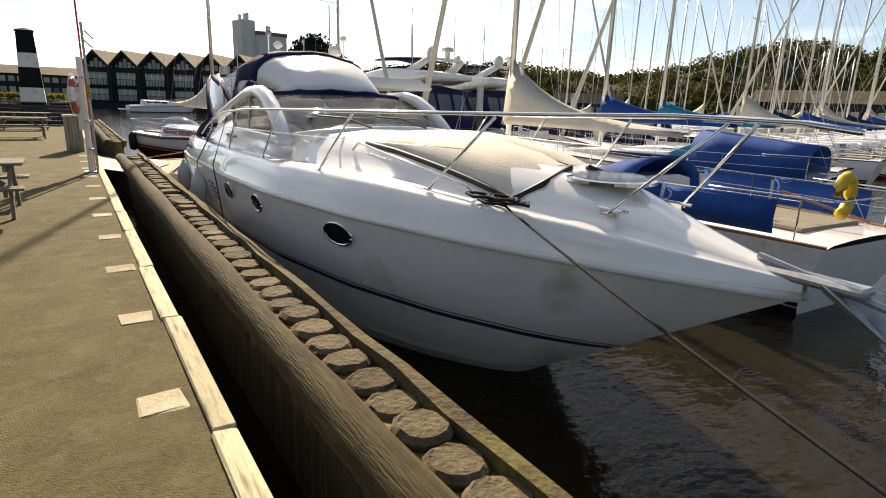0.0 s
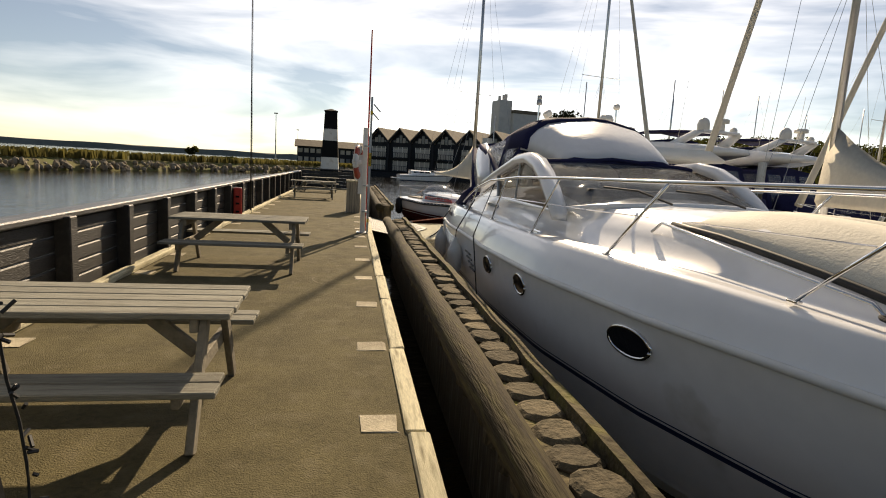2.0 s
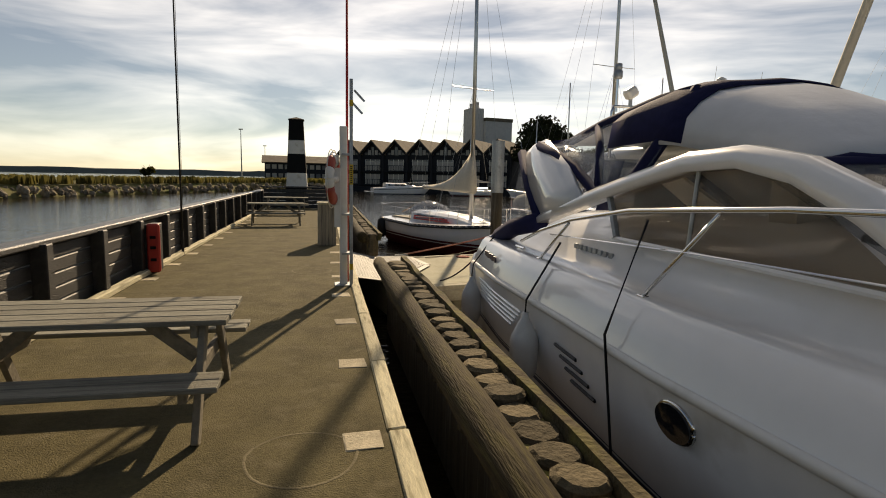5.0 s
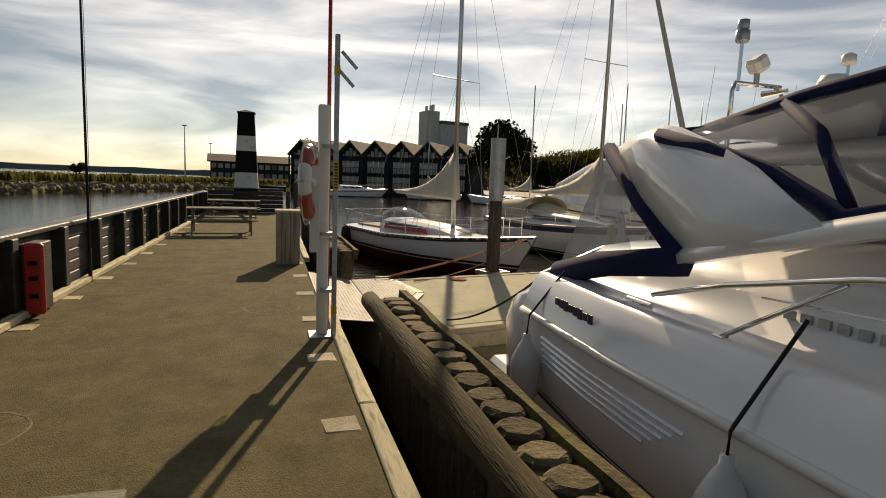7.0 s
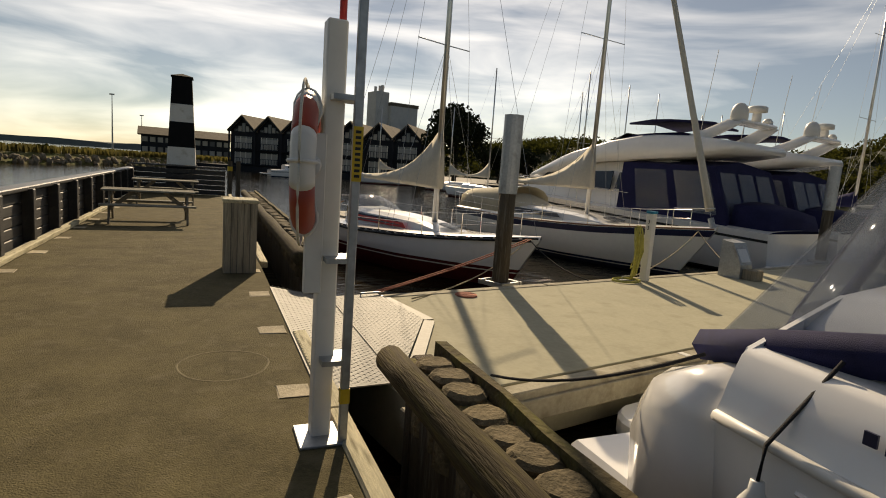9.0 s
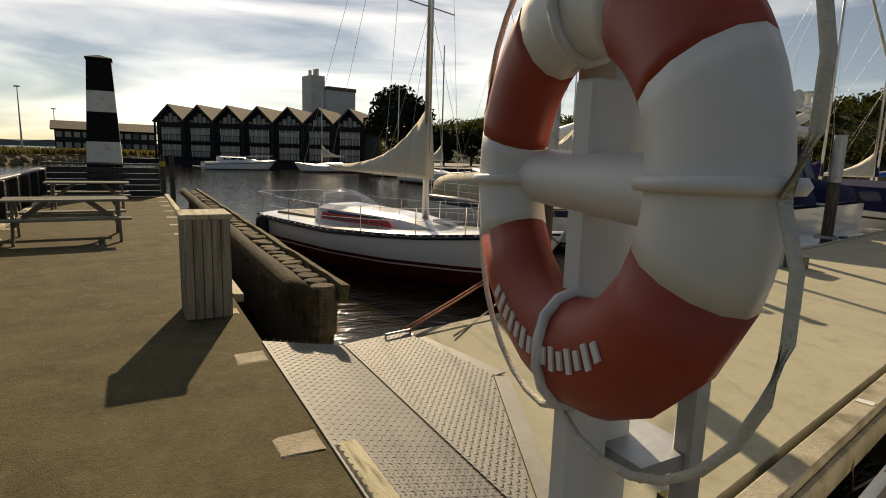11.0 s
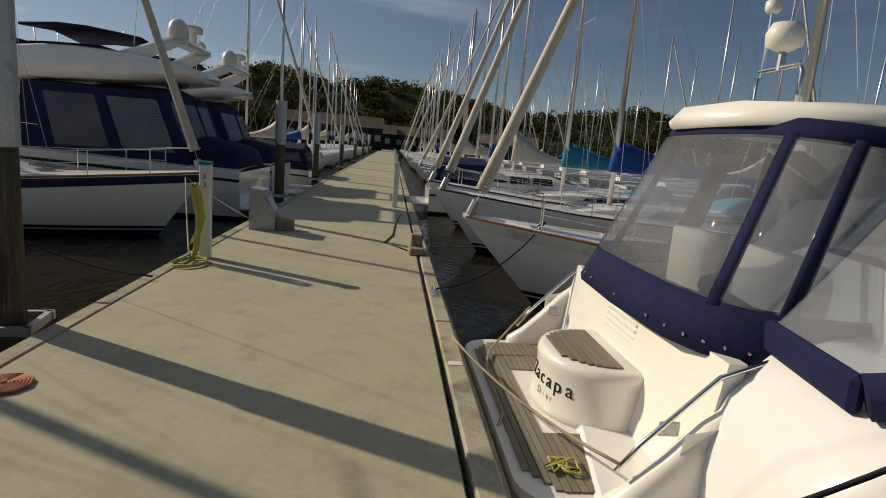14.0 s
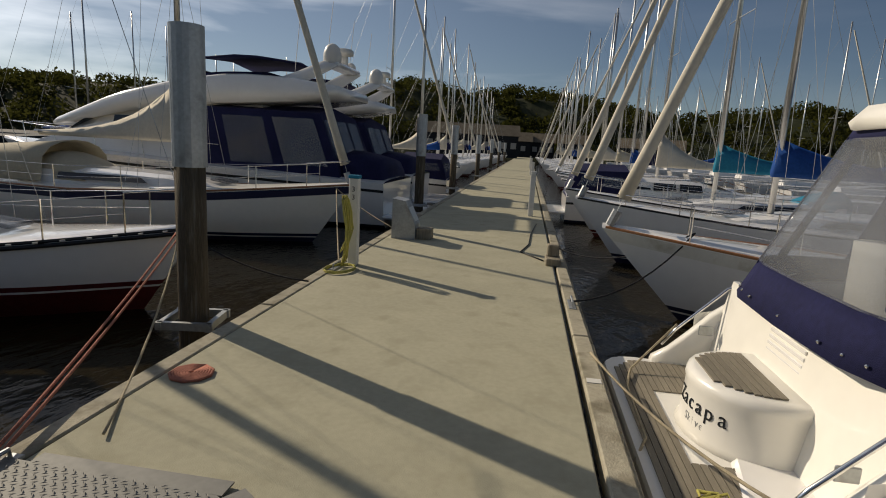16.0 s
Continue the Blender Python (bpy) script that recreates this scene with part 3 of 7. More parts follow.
for p in line:
    for _ in range(3):
        q = Vector(p) + Vector((r.uniform(0.0, 0.03), r.uniform(-0.02, 0.02), r.uniform(-0.06, 0.06)))
        add_tube(bm, [q, q + Vector((r.uniform(0.0, 0.03), r.uniform(-0.03, 0.03), r.uniform(-0.03, 0.03)))], 0.006, 5)
tagged(part("bulb_cluster", bm, M_BLACK, lights), kind="stuff")

striped_tower("striped_tower", pose(-1.9, 36.2, -0.3), 1.2, 0.72, 4.85, [(1.4, "b"), (2.1, "w"), (3.1, "b"), (3.8, "w"), (4.85, "b")], "small square tower with black and white bands behind the end wall")


def plinth():
    p = thing("wooden_box", pose(-0.45, 19.14, 0), "weathered vertical-board service box with a pale lid", "service box")
    part("core", box_bm((0, 0, 0.5), (0.4, 0.48, 1.0)), M_BLACKWOOD, p)
    for side, (ax, off, cnt) in enumerate((("y", -0.25, 5), ("y", 0.25, 5), ("x", -0.21, 6), ("x", 0.21, 6))):
        span = 0.42 if ax == "y" else 0.5
        for k in range(cnt):
            t = -span / 2 + (k + 0.5) * span / cnt
            c = (t, off, 0.5) if ax == "y" else (off, t, 0.5)
            s = (span / cnt - 0.006, 0.02, 1.0) if ax == "y" else (0.02, span / cnt - 0.006, 1.0)
            part("board", box_bm(c, s, bevel=0.004), M_PLINTH, p)
    part("lid", box_bm((0, 0, 1.015), (0.48, 0.56, 0.05), bevel=0.01), M_CURB, p, "pale capping lid")
    return p


plinth()


def red_cabinet():
    c = thing("hose_cabinet", pose(-3.26, 15.32, 0), "black wooden cabinet with a red fire extinguisher front on the wall", "fire cabinet")
    part("body", box_bm((-0.08, 0.0, 0.42), (0.16, 0.5, 0.8), bevel=0.012), M_BLACKWOOD, c)
    part("front", box_bm((0.0, -0.28, 0.44), (0.2, 0.07, 0.8), bevel=0.025), M_RED, c, "glossy red panel")
    for z in (0.25, 0.45, 0.62):
        part("slot", box_bm((0.0, -0.318, z), (0.09, 0.012, 0.05), bevel=0.004), M_BLACKPAINT, c)
    return c


red_cabinet()


def flag_pole(m, h, r, label, material):
    f = thing("flag_pole", m, label, "flag pole")
    part("pole", tube_bm([(0, 0, 0), (0, 0, h * 0.5), (0, 0, h)], r, 10, r * 0.5), material, f, smooth=True)
    part("collar", tube_bm([(0, 0, 0), (0, 0, 0.5)], r * 1.35, 10), M_BLACK, f)
    part("halyard", tube_bm([(r * 1.6, 0, 0.9), (r * 1.2, 0, h - 0.1)], 0.004, 4), M_BLACK, f)
    return f


flag_pole(pose(-3.34, 17.3, 0), 9.0, 0.02, "thin dark flag pole at the timber wall", M_BLACK)


def rescue_post():
    p = thing("rescue_post", pose(-0.23, 13.88, 0), "white square post with a foot plate and grey ladder pole", "post")
    part("foot_plate", box_bm((0.02, -0.03, 0.008), (0.32, 0.3, 0.016), bevel=0.004), M_GALV, p)
    part("post", box_bm((0, 0, 1.21), (0.115, 0.115, 2.42), bevel=0.01), M_WHITEPLASTIC, p, "white post")
    part("ladder_pole", box_bm((0.11, -0.15, 1.55), (0.05, 0.04, 3.1), bevel=0.006), M_GALV, p, "grey metal pole with yellow bands")
    for z in (0.3, 2.75):
        part("yellow_band", box_bm((0.11, -0.15, z), (0.056, 0.046, 0.09)), M_YELLOW, p)
    part("warning_plate", box_bm((0.11, -0.176, 1.7), (0.055, 0.006, 0.3)), M_YELLOW, p, "yellow plate with dark bars")
    for k in range(9):
        part("dark_bar", box_bm((0.11, -0.1805, 1.58 + k * 0.03), (0.03, 0.003, 0.016)), M_BLACK, p)
    for k, z in enumerate((2.68, 2.86)):
        part("arm", box_bm((0.2 + 0.03 * k, -0.15, z), (0.22, 0.025, 0.03), Matrix.Rotation(0.8, 3, "Y")), M_GALV, p)
    part("red_pole", tube_bm([(0.06, 0.12, 0), (0.06, 0.12, 4.6)], 0.026, 10, 0.018), M_RED, p, "red boat-hook pole", smooth=True)
    part("bracket", box_bm((-0.09, -0.06, 1.35), (0.1, 0.05, 0.9), bevel=0.006), M_WHITEPLASTIC, p)
    for z in (0.5, 1.1, 2.0):
        part("clamp", box_bm((0.05, -0.06, z), (0.16, 0.2, 0.03)), M_GALV, p)
    return p


rescue_post()


def lifebuoy(m):
    b = thing("lifebuoy", m, "white and orange-red ring lifebuoy hanging on the post with white lettering", "lifebuoy")
    R0, rx, rz = 0.295, 0.097, 0.064
    # ring in the local x-z plane, facing -y; eight fields of alternate colour
    edges = [(-20, 28, M_WHITEPLASTIC), (28, 62, M_ORANGERED), (62, 118, M_WHITEPLASTIC), (118, 165, M_ORANGERED), (165, 205, M_WHITEPLASTIC), (205, 340, M_ORANGERED)]
    for a0, a1, material in edges:
        rings = []
        for i in range(9):
            a = radians(a0 + (a1 - a0) * i / 8)
            c = Vector((math.cos(a), 0, math.sin(a)))
            rings.append([c * (R0 + rx * math.cos(t * math.tau / 14)) + Vector((0, rz * math.sin(t * math.tau / 14), 0)) for t in range(14)])
        part("ring_field", loft_bm(rings), material, b, "white ring field" if material is M_WHITEPLASTIC else "orange-red ring field", smooth=True)
    for a in (0, 90, 180, 270):
        t = radians(a + 2)
        c = Vector((math.cos(t), 0, math.sin(t)))
        loop = [c * (R0 + (rx + 0.006) * math.cos(k * math.tau / 14)) + Vector((0, (rz + 0.006) * math.sin(k * math.tau / 14), 0)) for k in range(15)]
        part("band", tube_bm(loop, 0.011, 6), M_WHITEPLASTIC, b, smooth=True)
    rope = []
    for k in range(41):
        t = math.tau * k / 40
        w = R0 + rx + 0.012 + 0.07 * abs(math.sin(2 * t)) ** 0.7
        rope.append((w * math.cos(t), -0.01, w * math.sin(t)))
    part("grab_line", tube_bm(rope, 0.007, 6), M_WHITEROPE, b, smooth=True)
    part("holder", tube_bm([(-0.26, 0.03, 0.0), (-0.22, 0.03, 0.0), (0.24, 0.03, -0.01), (0.28, 0.03, -0.01)], 0.055, 12), M_WHITEPLASTIC, b, "white plastic holder roll", smooth=True)
    # unreadable brand lettering as bars along the lower field
    for k in range(15):
        a = radians(232 + k * 5.4)
        c = Vector((math.cos(a), 0, math.sin(a))) * R0
        ob = part("letter_bar", box_bm((0, 0, 0), (0.014, 0.004, 0.03 + 0.01 * (k % 2))), M_WHITEPLASTIC, b)
        ob.matrix_basis = Matrix.Translation(c + Vector((0, -rz - 0.001, 0))) @ Matrix.Rotation(-a + radians(90) , 4, "Y")
    return b


lifebuoy(pose(-0.38, 13.8, 1.63, 0, 0, -102))


# ---- boats ----
MOTOR_SECTION = [(0, 0.0), (0.2, 0.7), (0.32, 0.87), (0.4, 0.9), (0.7, 0.96), (1, 1.0)]
SAIL_SECTION = [(0, 0.0), (0.12, 0.35), (0.3, 0.72), (0.5, 0.9), (0.75, 0.985), (1, 1.0)]


class Hull:
    """A hull form: half breadths and sheer heights along its length, with a raked stem. Local y runs from stern to bow, z from the waterline."""

    def __init__(self, length, half, sheer, depth, rake, section, flare=1.2, stern_rake=0.0):
        self.length, self.half, self.sheer, self.depth, self.rake = length, half, sheer, depth, rake
        self.section, self.flare, self.stern_rake = section, flare, stern_rake

    def point(self, s, z, side=1):
        zr = interp(self.sheer, s)
        zk = -self.depth * (1 - max(0.0, s - 0.55) ** 2 * 2.2)
        t = min(1.0, max(0.0, (z - zk) / (zr - zk)))
        w = interp(self.half, s)
        x = w * interp(self.section, t) ** (1 + self.flare * s ** 3)
        y = s * self.length - self.rake * (1 - t) * s ** 4 + self.stern_rake * (1 - t) * (1 - s) ** 8
        return Vector((side * x, y, z))

    def strip(self, z0, z1, n=28, rows=4, out=0.0):
        """Both sides of the shell between two heights; a height of None is the sheer."""
        bm = bmesh.new()
        for side in (-1, 1):
            grid = []
            for i in range(n + 1):
                s = i / n
                zr = interp(self.sheer, s)
                a = -self.depth * (1 - max(0.0, s - 0.55) ** 2 * 2.2) if z0 is None else (zr + z0[1] if isinstance(z0, tuple) else z0)
                b = zr if z1 is None else (zr + z1[1] if isinstance(z1, tuple) else z1)
                col = []
                for j in range(rows + 1):
                    p = self.point(s, a + (b - a) * j / rows, side)
                    p.x += side * out
                    col.append(bm.verts.new(p))
                grid.append(col)
            for a, b in zip(grid, grid[1:]):
                for j in range(rows):
                    bm.faces.new((a[j], b[j], b[j + 1], a[j + 1]))
        bmesh.ops.remove_doubles(bm, verts=bm.verts, dist=0.0005)
        return bm

    def deck(self, camber=0.08, dz=0.0, n=24, s0=0.0, s1=1.0):
        rings = []
        for i in range(n + 1):
            s = s0 + (s1 - s0) * i / n
            zr = interp(self.sheer, s) + dz
            rings.append([self.point(s, zr - dz, 1) * 1.0 + Vector((0, 0, dz)) if k == 0 else Vector((self.point(s, zr - dz, 1).x * math.cos(k * math.pi / 6), self.point(s, zr - dz, 1).y, zr + camber * math.sin(k * math.pi / 6))) for k in range(7)])
        return loft_bm(rings, closed=False)

    def transom(self, z0, z1=None, n=6):
        zr = interp(self.sheer, 0) if z1 is None else z1
        pts = [self.point(0, z0 + (zr - z0) * j / n, 1) for j in range(n + 1)]
        bm = bmesh.new()
        a = [bm.verts.new(p) for p in pts]
        b = [bm.verts.new((-p.x, p.y, p.z)) for p in pts]
        for j in range(n):
            bm.faces.new((a[j], a[j + 1], b[j + 1], b[j]))
        return bm

    def rail_line(self, s0, s1, inset, dz, n=20, side=1):
        out = []
        for i in range(n + 1):
            s = s0 + (s1 - s0) * i / n
            p = self.point(s, interp(self.sheer, s), side)
            p.x -= side * min(inset, abs(p.x))
            p.z += dz
            out.append(p)
        return out


def cabin_rings(y0, y1, w0, w1, zbase, h0, h1, n=8, lean=0.25, front=0.5):
    """A cabin trunk with leaning sides and a sloped front, as half-closed rings."""
    rings = []
    for i in range(n + 1):
        t = i / n
        y = y0 + (y1 - y0) * t
        w = w0 + (w1 - w0) * t
        h = (h0 + (h1 - h0) * t) * (1 if t < 1 - front else max(0.03, math.sin((1 - t) / front * math.pi / 2) ** 0.7))
        rings.append([(-w, y, zbase), (-w + lean * h * 0.9, y, zbase + h * 0.8), (-w * 0.55, y, zbase + h), (w * 0.55, y, zbase + h), (w - lean * h * 0.9, y, zbase + h * 0.8), (w, y, zbase)])
    return rings


def sailboat(name, bow, heading, L, hb, free, label, hull_mat=M_GEL, boot=M_ANTIFOUL, sheer_band=None, cover=M_SAILCLOTH, mast_h=11.0, mast_s=0.58, furled=False, hood=None, detail=2, stripe=True, boom_drop=0.0, mast_mat=M_ALU, tent=None, seed=1, boot_h=0.12):
    h = Vector(heading).normalized()
    stern = Vector(bow) - h * L
    stern.z = WATER
    b = thing(name, frame_at(stern, h), label, "sailing boat", "boats in the marina")
    hl = Hull(L, [(0, hb * 0.72), (0.15, hb * 0.86), (0.4, hb), (0.6, hb * 0.92), (0.8, hb * 0.56), (0.92, hb * 0.24), (1, 0.03)], [(0, free * 0.88), (0.4, free * 0.86), (0.7, free * 0.96), (1, free * 1.18)], 0.5, L * 0.12, SAIL_SECTION, 0.6, 0.5)
    part("hull", hl.strip(boot_h + 0.1, None, rows=5), hull_mat, b, smooth=True)
    part("bottom", hl.strip(None, boot_h, rows=4), boot, b, "antifouled bottom", smooth=True)
    part("boot_stripe", hl.strip(boot_h, boot_h + 0.03, rows=1), M_WHITEPAINT, b)
    part("lower_stripe", hl.strip(boot_h + 0.03, boot_h + 0.1, rows=1), boot, b)
    part("transom", hl.transom(-0.1), hull_mat, b)
    if sheer_band:
        part("sheer_band", hl.strip((0, -0.2), (0, -0.015), rows=1, out=0.004), sheer_band, b)
    part("deck", hl.deck(), M_GEL_CREAM if hull_mat is M_GEL_CREAM else M_GEL, b, smooth=True)
    zc = free * 0.9
    part("cabin", loft_bm(cabin_rings(L * 0.27, L * 0.74, hb * 0.62, hb * 0.34, zc, 0.42, 0.3, front=0.45)), M_GEL, b)
    if detail:
        for sd in (-1, 1):
            w = hb * 0.62
            part("cabin_window", poly_bm([(sd * (w - 0.035), L * 0.32, zc + 0.13), (sd * (w - 0.1), L * 0.32, zc + 0.28), (sd * (w - 0.2), L * 0.52, zc + 0.26), (sd * (w - 0.14), L * 0.54, zc + 0.14)], 0.03), M_DARKGLASS, b)
    ym = L * mast_s
    zd = free * 0.92 + 0.25
    part("mast", tube_bm([(0, ym, zd), (0, ym, zd + mast_h * 0.6), (0, ym - 0.05, zd + mast_h)], 0.075, 8, 0.055), mast_mat, b, smooth=True)
    sp = 0.42 * mast_h + zd
    part("spreader", tube_bm([(-hb * 0.62, ym - 0.08, sp), (0, ym, sp - 0.03), (hb * 0.62, ym - 0.08, sp)], 0.016, 5), M_ALU, b)
    if mast_h > 12:
        part("upper_spreader", tube_bm([(-hb * 0.5, ym - 0.08, sp * 1.6), (0, ym, sp * 1.6), (hb * 0.5, ym - 0.08, sp * 1.6)], 0.014, 5), M_ALU, b)
    zb = zd + 0.95
    bl = L * 0.39
    part("boom", tube_bm([(0, ym - 0.06, zb), (0, ym - bl, zb - boom_drop)], 0.05, 6), M_ALU, b)
    if cover:
        rings = []
        r = random.Random(seed)
        for i in range(10):
            t = i / 9
            hh = 0.1 + ((1.25 if cover is M_SAILCLOTH else 0.5) * (1 - t) ** 3.2 + 0.25 * (1 - t) + 0.03)
            w = 0.05 + 0.09 * (1 - t) + 0.02 * r.random()
            zz = zb - boom_drop * t - 0.09
            y = ym + 0.09 - (bl - 0.05) * t
            rings.append([(-w * 0.5, y, zz), (-w, y, zz + 0.1), (-w * 0.7, y - 0.03, zz + hh * 0.55), (0, y - 0.02, zz + hh), (w * 0.7, y - 0.03, zz + hh * 0.55), (w, y, zz + 0.1), (w * 0.5, y, zz)])
        part("sail_cover", loft_bm(rings), cover, b, "draped cloth sail cover", smooth=True)
    top = (0, ym - 0.05, zd + mast_h)
    bow_l = (0, L - 0.12, free * 1.18 + 0.05)
    if furled:
        e = Vector(bow_l) + (Vector(top) - Vector(bow_l)) * 0.95
        part("forestay_drum", tube_bm([Vector(bow_l), Vector(bow_l) + Vector((0, -0.1, 0.25))], 0.08, 8), M_GALV, b)
        p0 = Vector(bow_l) + (e - Vector(bow_l)) * 0.035
        part("furled_sail", tube_bm([p0, p0.lerp(e, 0.06), p0.lerp(e, 0.25), p0.lerp(e, 0.6), e], 0.115, 8, 0.05), M_SAILCLOTH, b, "rolled off-white foresail", smooth=True)
    wires = [(bow_l, top), ((0, 0.1, free), top)]
    for sd in (-1, 1):
        wires += [((sd * hb * 0.93, ym - 0.1, free), (sd * hb * 0.62, ym - 0.08, sp)), ((sd * hb * 0.62, ym - 0.08, sp), top), ((sd * hb * 0.92, ym - 0.45, free), (0, ym, sp)), ((sd * hb * 0.92, ym + 0.4, free), (0, ym, sp))]
    wires.append(((0, ym - bl, zb - boom_drop), top))
    for a, c in wires[: 11 if detail else 2]:
        part("stay", tube_bm([a, c], 0.0055, 4), M_GALV, b)
    if detail:
        for sd in (-1, 1):
            top_line = hl.rail_line(0.03, 0.9, 0.06, 0.55, 12, sd)
            part("lifeline", tube_bm(top_line, 0.005, 4), M_CHROME, b)
            part("lower_lifeline", tube_bm(hl.rail_line(0.03, 0.9, 0.06, 0.3, 12, sd), 0.004, 4), M_CHROME, b)
            for s in (0.03, 0.2, 0.36, 0.52, 0.68, 0.8, 0.9):
                p = hl.rail_line(s, s + 0.001, 0.06, 0, 1, sd)[0]
                part("stanchion", tube_bm([p, p + Vector((0, 0, 0.56))], 0.011, 5), M_CHROME, b)
            part("toe_rail", tube_bm(hl.rail_line(0, 0.995, 0.015, 0.02, 20, sd), 0.026, 5), M_BLACK if sheer_band is None and stripe else M_VARNISH, b)
        pul = hl.rail_line(0.9, 0.985, 0.05, 0.58, 5, 1) + hl.rail_line(0.9, 0.985, 0.05, 0.58, 5, -1)[::-1]
        part("pulpit", tube_bm(pul, 0.013, 6), M_CHROME, b, smooth=True)
        push = [p for p in hl.rail_line(0.12, 0.0, 0.05, 0.6, 4, 1)] + [p for p in hl.rail_line(0.0, 0.12, 0.05, 0.6, 4, -1)]
        part("pushpit", tube_bm(push, 0.013, 6), M_CHROME, b, smooth=True)
        part("hatch", box_bm((0, L * 0.68, zc + 0.26), (0.5, 0.5, 0.06), Matrix.Rotation(-0.13, 3, "X"), 0.015), M_FILMDARK, b)
        part("cockpit", box_bm((0, L * 0.14, free * 0.93), (hb * 0.9, L * 0.2, 0.12), bevel=0.03), M_TEAK, b)
        part("tiller", tube_bm([(0, 0.1, free + 0.1), (0, L * 0.1, free + 0.35)], 0.02, 6), M_VARNISH, b)
    if hood:
        rings = []
        for i in range(6):
            t = i / 5
            y = L * 0.255 + L * 0.13 * t
            hh = 0.68 * math.sin(math.pi * (0.5 + 0.46 * t)) ** 0.8
            rings.append([(hb * 0.58 * math.cos(k * math.pi / 8), y, zc + 0.1 + hh * math.sin(k * math.pi / 8) ** 0.7) for k in range(9)])
        part("spray_hood", solid_sheet(rings, 0.02), hood, b, "cloth spray hood over the companionway", smooth=True)
    if tent:
        rings = []
        for i in range(5):
            t = i / 4
            y = L * 0.03 + L * 0.26 * t
            rings.append([(hb * 0.7 * math.cos(k * math.pi / 8), y, zc + 0.05 + (0.75 + 0.25 * t) * math.sin(k * math.pi / 8) ** 0.55) for k in range(9)])
        part("cockpit_tent", solid_sheet(rings, 0.02), tent, b, "cloth cockpit tent", smooth=True)
    return b, hl


def motor_yacht(name, stern, heading, L, hb, free, label, canopy=M_NAVYCLOTH, fly=True, detail=2, band=None, top=M_GEL):
    h = Vector(heading).normalized()
    p = Vector(stern)
    p.z = WATER
    b = thing(name, frame_at(p, h), label, "motor yacht", "boats in the marina")
    hl = Hull(L, [(0, hb * 0.9), (0.3, hb), (0.6, hb * 0.96), (0.8, hb * 0.68), (0.92, hb * 0.32), (1, 0.03)], [(0, free * 0.8), (0.35, free * 0.92), (0.7, free * 1.05), (1, free * 1.15)], 0.5, L * 0.14, MOTOR_SECTION)
    part("hull", hl.strip(0.1, None, rows=4), M_GEL, b, smooth=True)
    part("bottom", hl.strip(None, 0.1, rows=2), M_NAVYFOUL, b)
    part("transom", hl.transom(-0.1), M_GEL, b)
    part("rub_rail", hl.strip((0, -0.28), (0, -0.2), rows=1, out=0.008), band or M_BLACK, b)
    part("deck", hl.deck(0.1), M_GEL, b, smooth=True)
    zc = free * 0.9
    hh = 1.95 if fly else 0.75
    part("swim_platform", box_bm((0, -0.5, 0.35), (hb * 1.7, 1.1, 0.12), bevel=0.05), M_GEL, b)
    part("superstructure", loft_bm(cabin_rings(L * 0.2, L * 0.8, hb * 0.8, hb * 0.55, zc, hh, hh * 0.8, n=12, lean=0.22, front=0.62)), top, b, smooth=False)
    for sd in (-1, 1):
        w = hb * 0.8
        for k in range(3):
            y0 = L * (0.24 + k * 0.1)
            part("side_window", poly_bm([(sd * (w - 0.1), y0, zc + hh * 0.38), (sd * (w - 0.2), y0, zc + hh * 0.74), (sd * (w - 0.3), y0 + L * 0.085, zc + hh * 0.72), (sd * (w - 0.18), y0 + L * 0.09, zc + hh * 0.4)], 0.04), M_DARKGLASS, b)
        part("bow_rail", tube_bm(hl.rail_line(0.35, 0.98, 0.1, 0.65, 16, sd), 0.014, 5), M_CHROME, b, smooth=True)
        for s in (0.4, 0.52, 0.64, 0.76, 0.88):
            q = hl.rail_line(s, s + 0.001, 0.1, 0, 1, sd)[0]
            part("stanchion", tube_bm([q, q + Vector((0, 0.1, 0.65))], 0.011, 5), M_CHROME, b)
    part("windscreen", poly_bm([(-hb * 0.55, L * 0.56, zc + hh * 0.88), (hb * 0.55, L * 0.56, zc + hh * 0.88), (hb * 0.45, L * 0.67, zc + hh * 0.45), (-hb * 0.45, L * 0.67, zc + hh * 0.45)], 0.03), M_DARKGLASS, b)
    if canopy:
        z0, z1, y1 = zc * 0.78, zc + hh + (0.05 if fly else 0.35), L * (0.3 if fly else 0.24)
        ra = 0.95 if fly else 0.4
        rings = [[(-hb * 0.86, -0.0, z0), (-hb * 0.86, 0.1, z0 + 0.45), (-hb * 0.8, ra * 0.8, z1 - 0.25), (0, ra, z1), (hb * 0.8, ra * 0.8, z1 - 0.25), (hb * 0.86, 0.1, z0 + 0.45), (hb * 0.86, 0.0, z0)], [(-hb * 0.87, y1, z0), (-hb * 0.87, y1, z0 + 0.45), (-hb * 0.81, y1, z1 - 0.2), (0, y1, z1 + 0.02), (hb * 0.81, y1, z1 - 0.2), (hb * 0.87, y1, z0 + 0.45), (hb * 0.87, y1, z0)]]
        part("cockpit_canopy", loft_bm(rings), canopy, b, "dark blue cloth cockpit canopy")
        zb, zt = z0 + 0.55, z1 - 0.42
        yb, yt = 0.1 + ra * 0.08, ra * 0.74
        for k in range(3):
            x0 = -hb * 0.74 + k * hb * 0.5
            part("canopy_window", poly_bm([(x0, yb - 0.03, zb), (x0 + hb * 0.42, yb - 0.03, zb), (x0 + hb * 0.4, yt - 0.05, zt), (x0 + 0.04, yt - 0.05, zt)], 0.03), M_FILM, b)
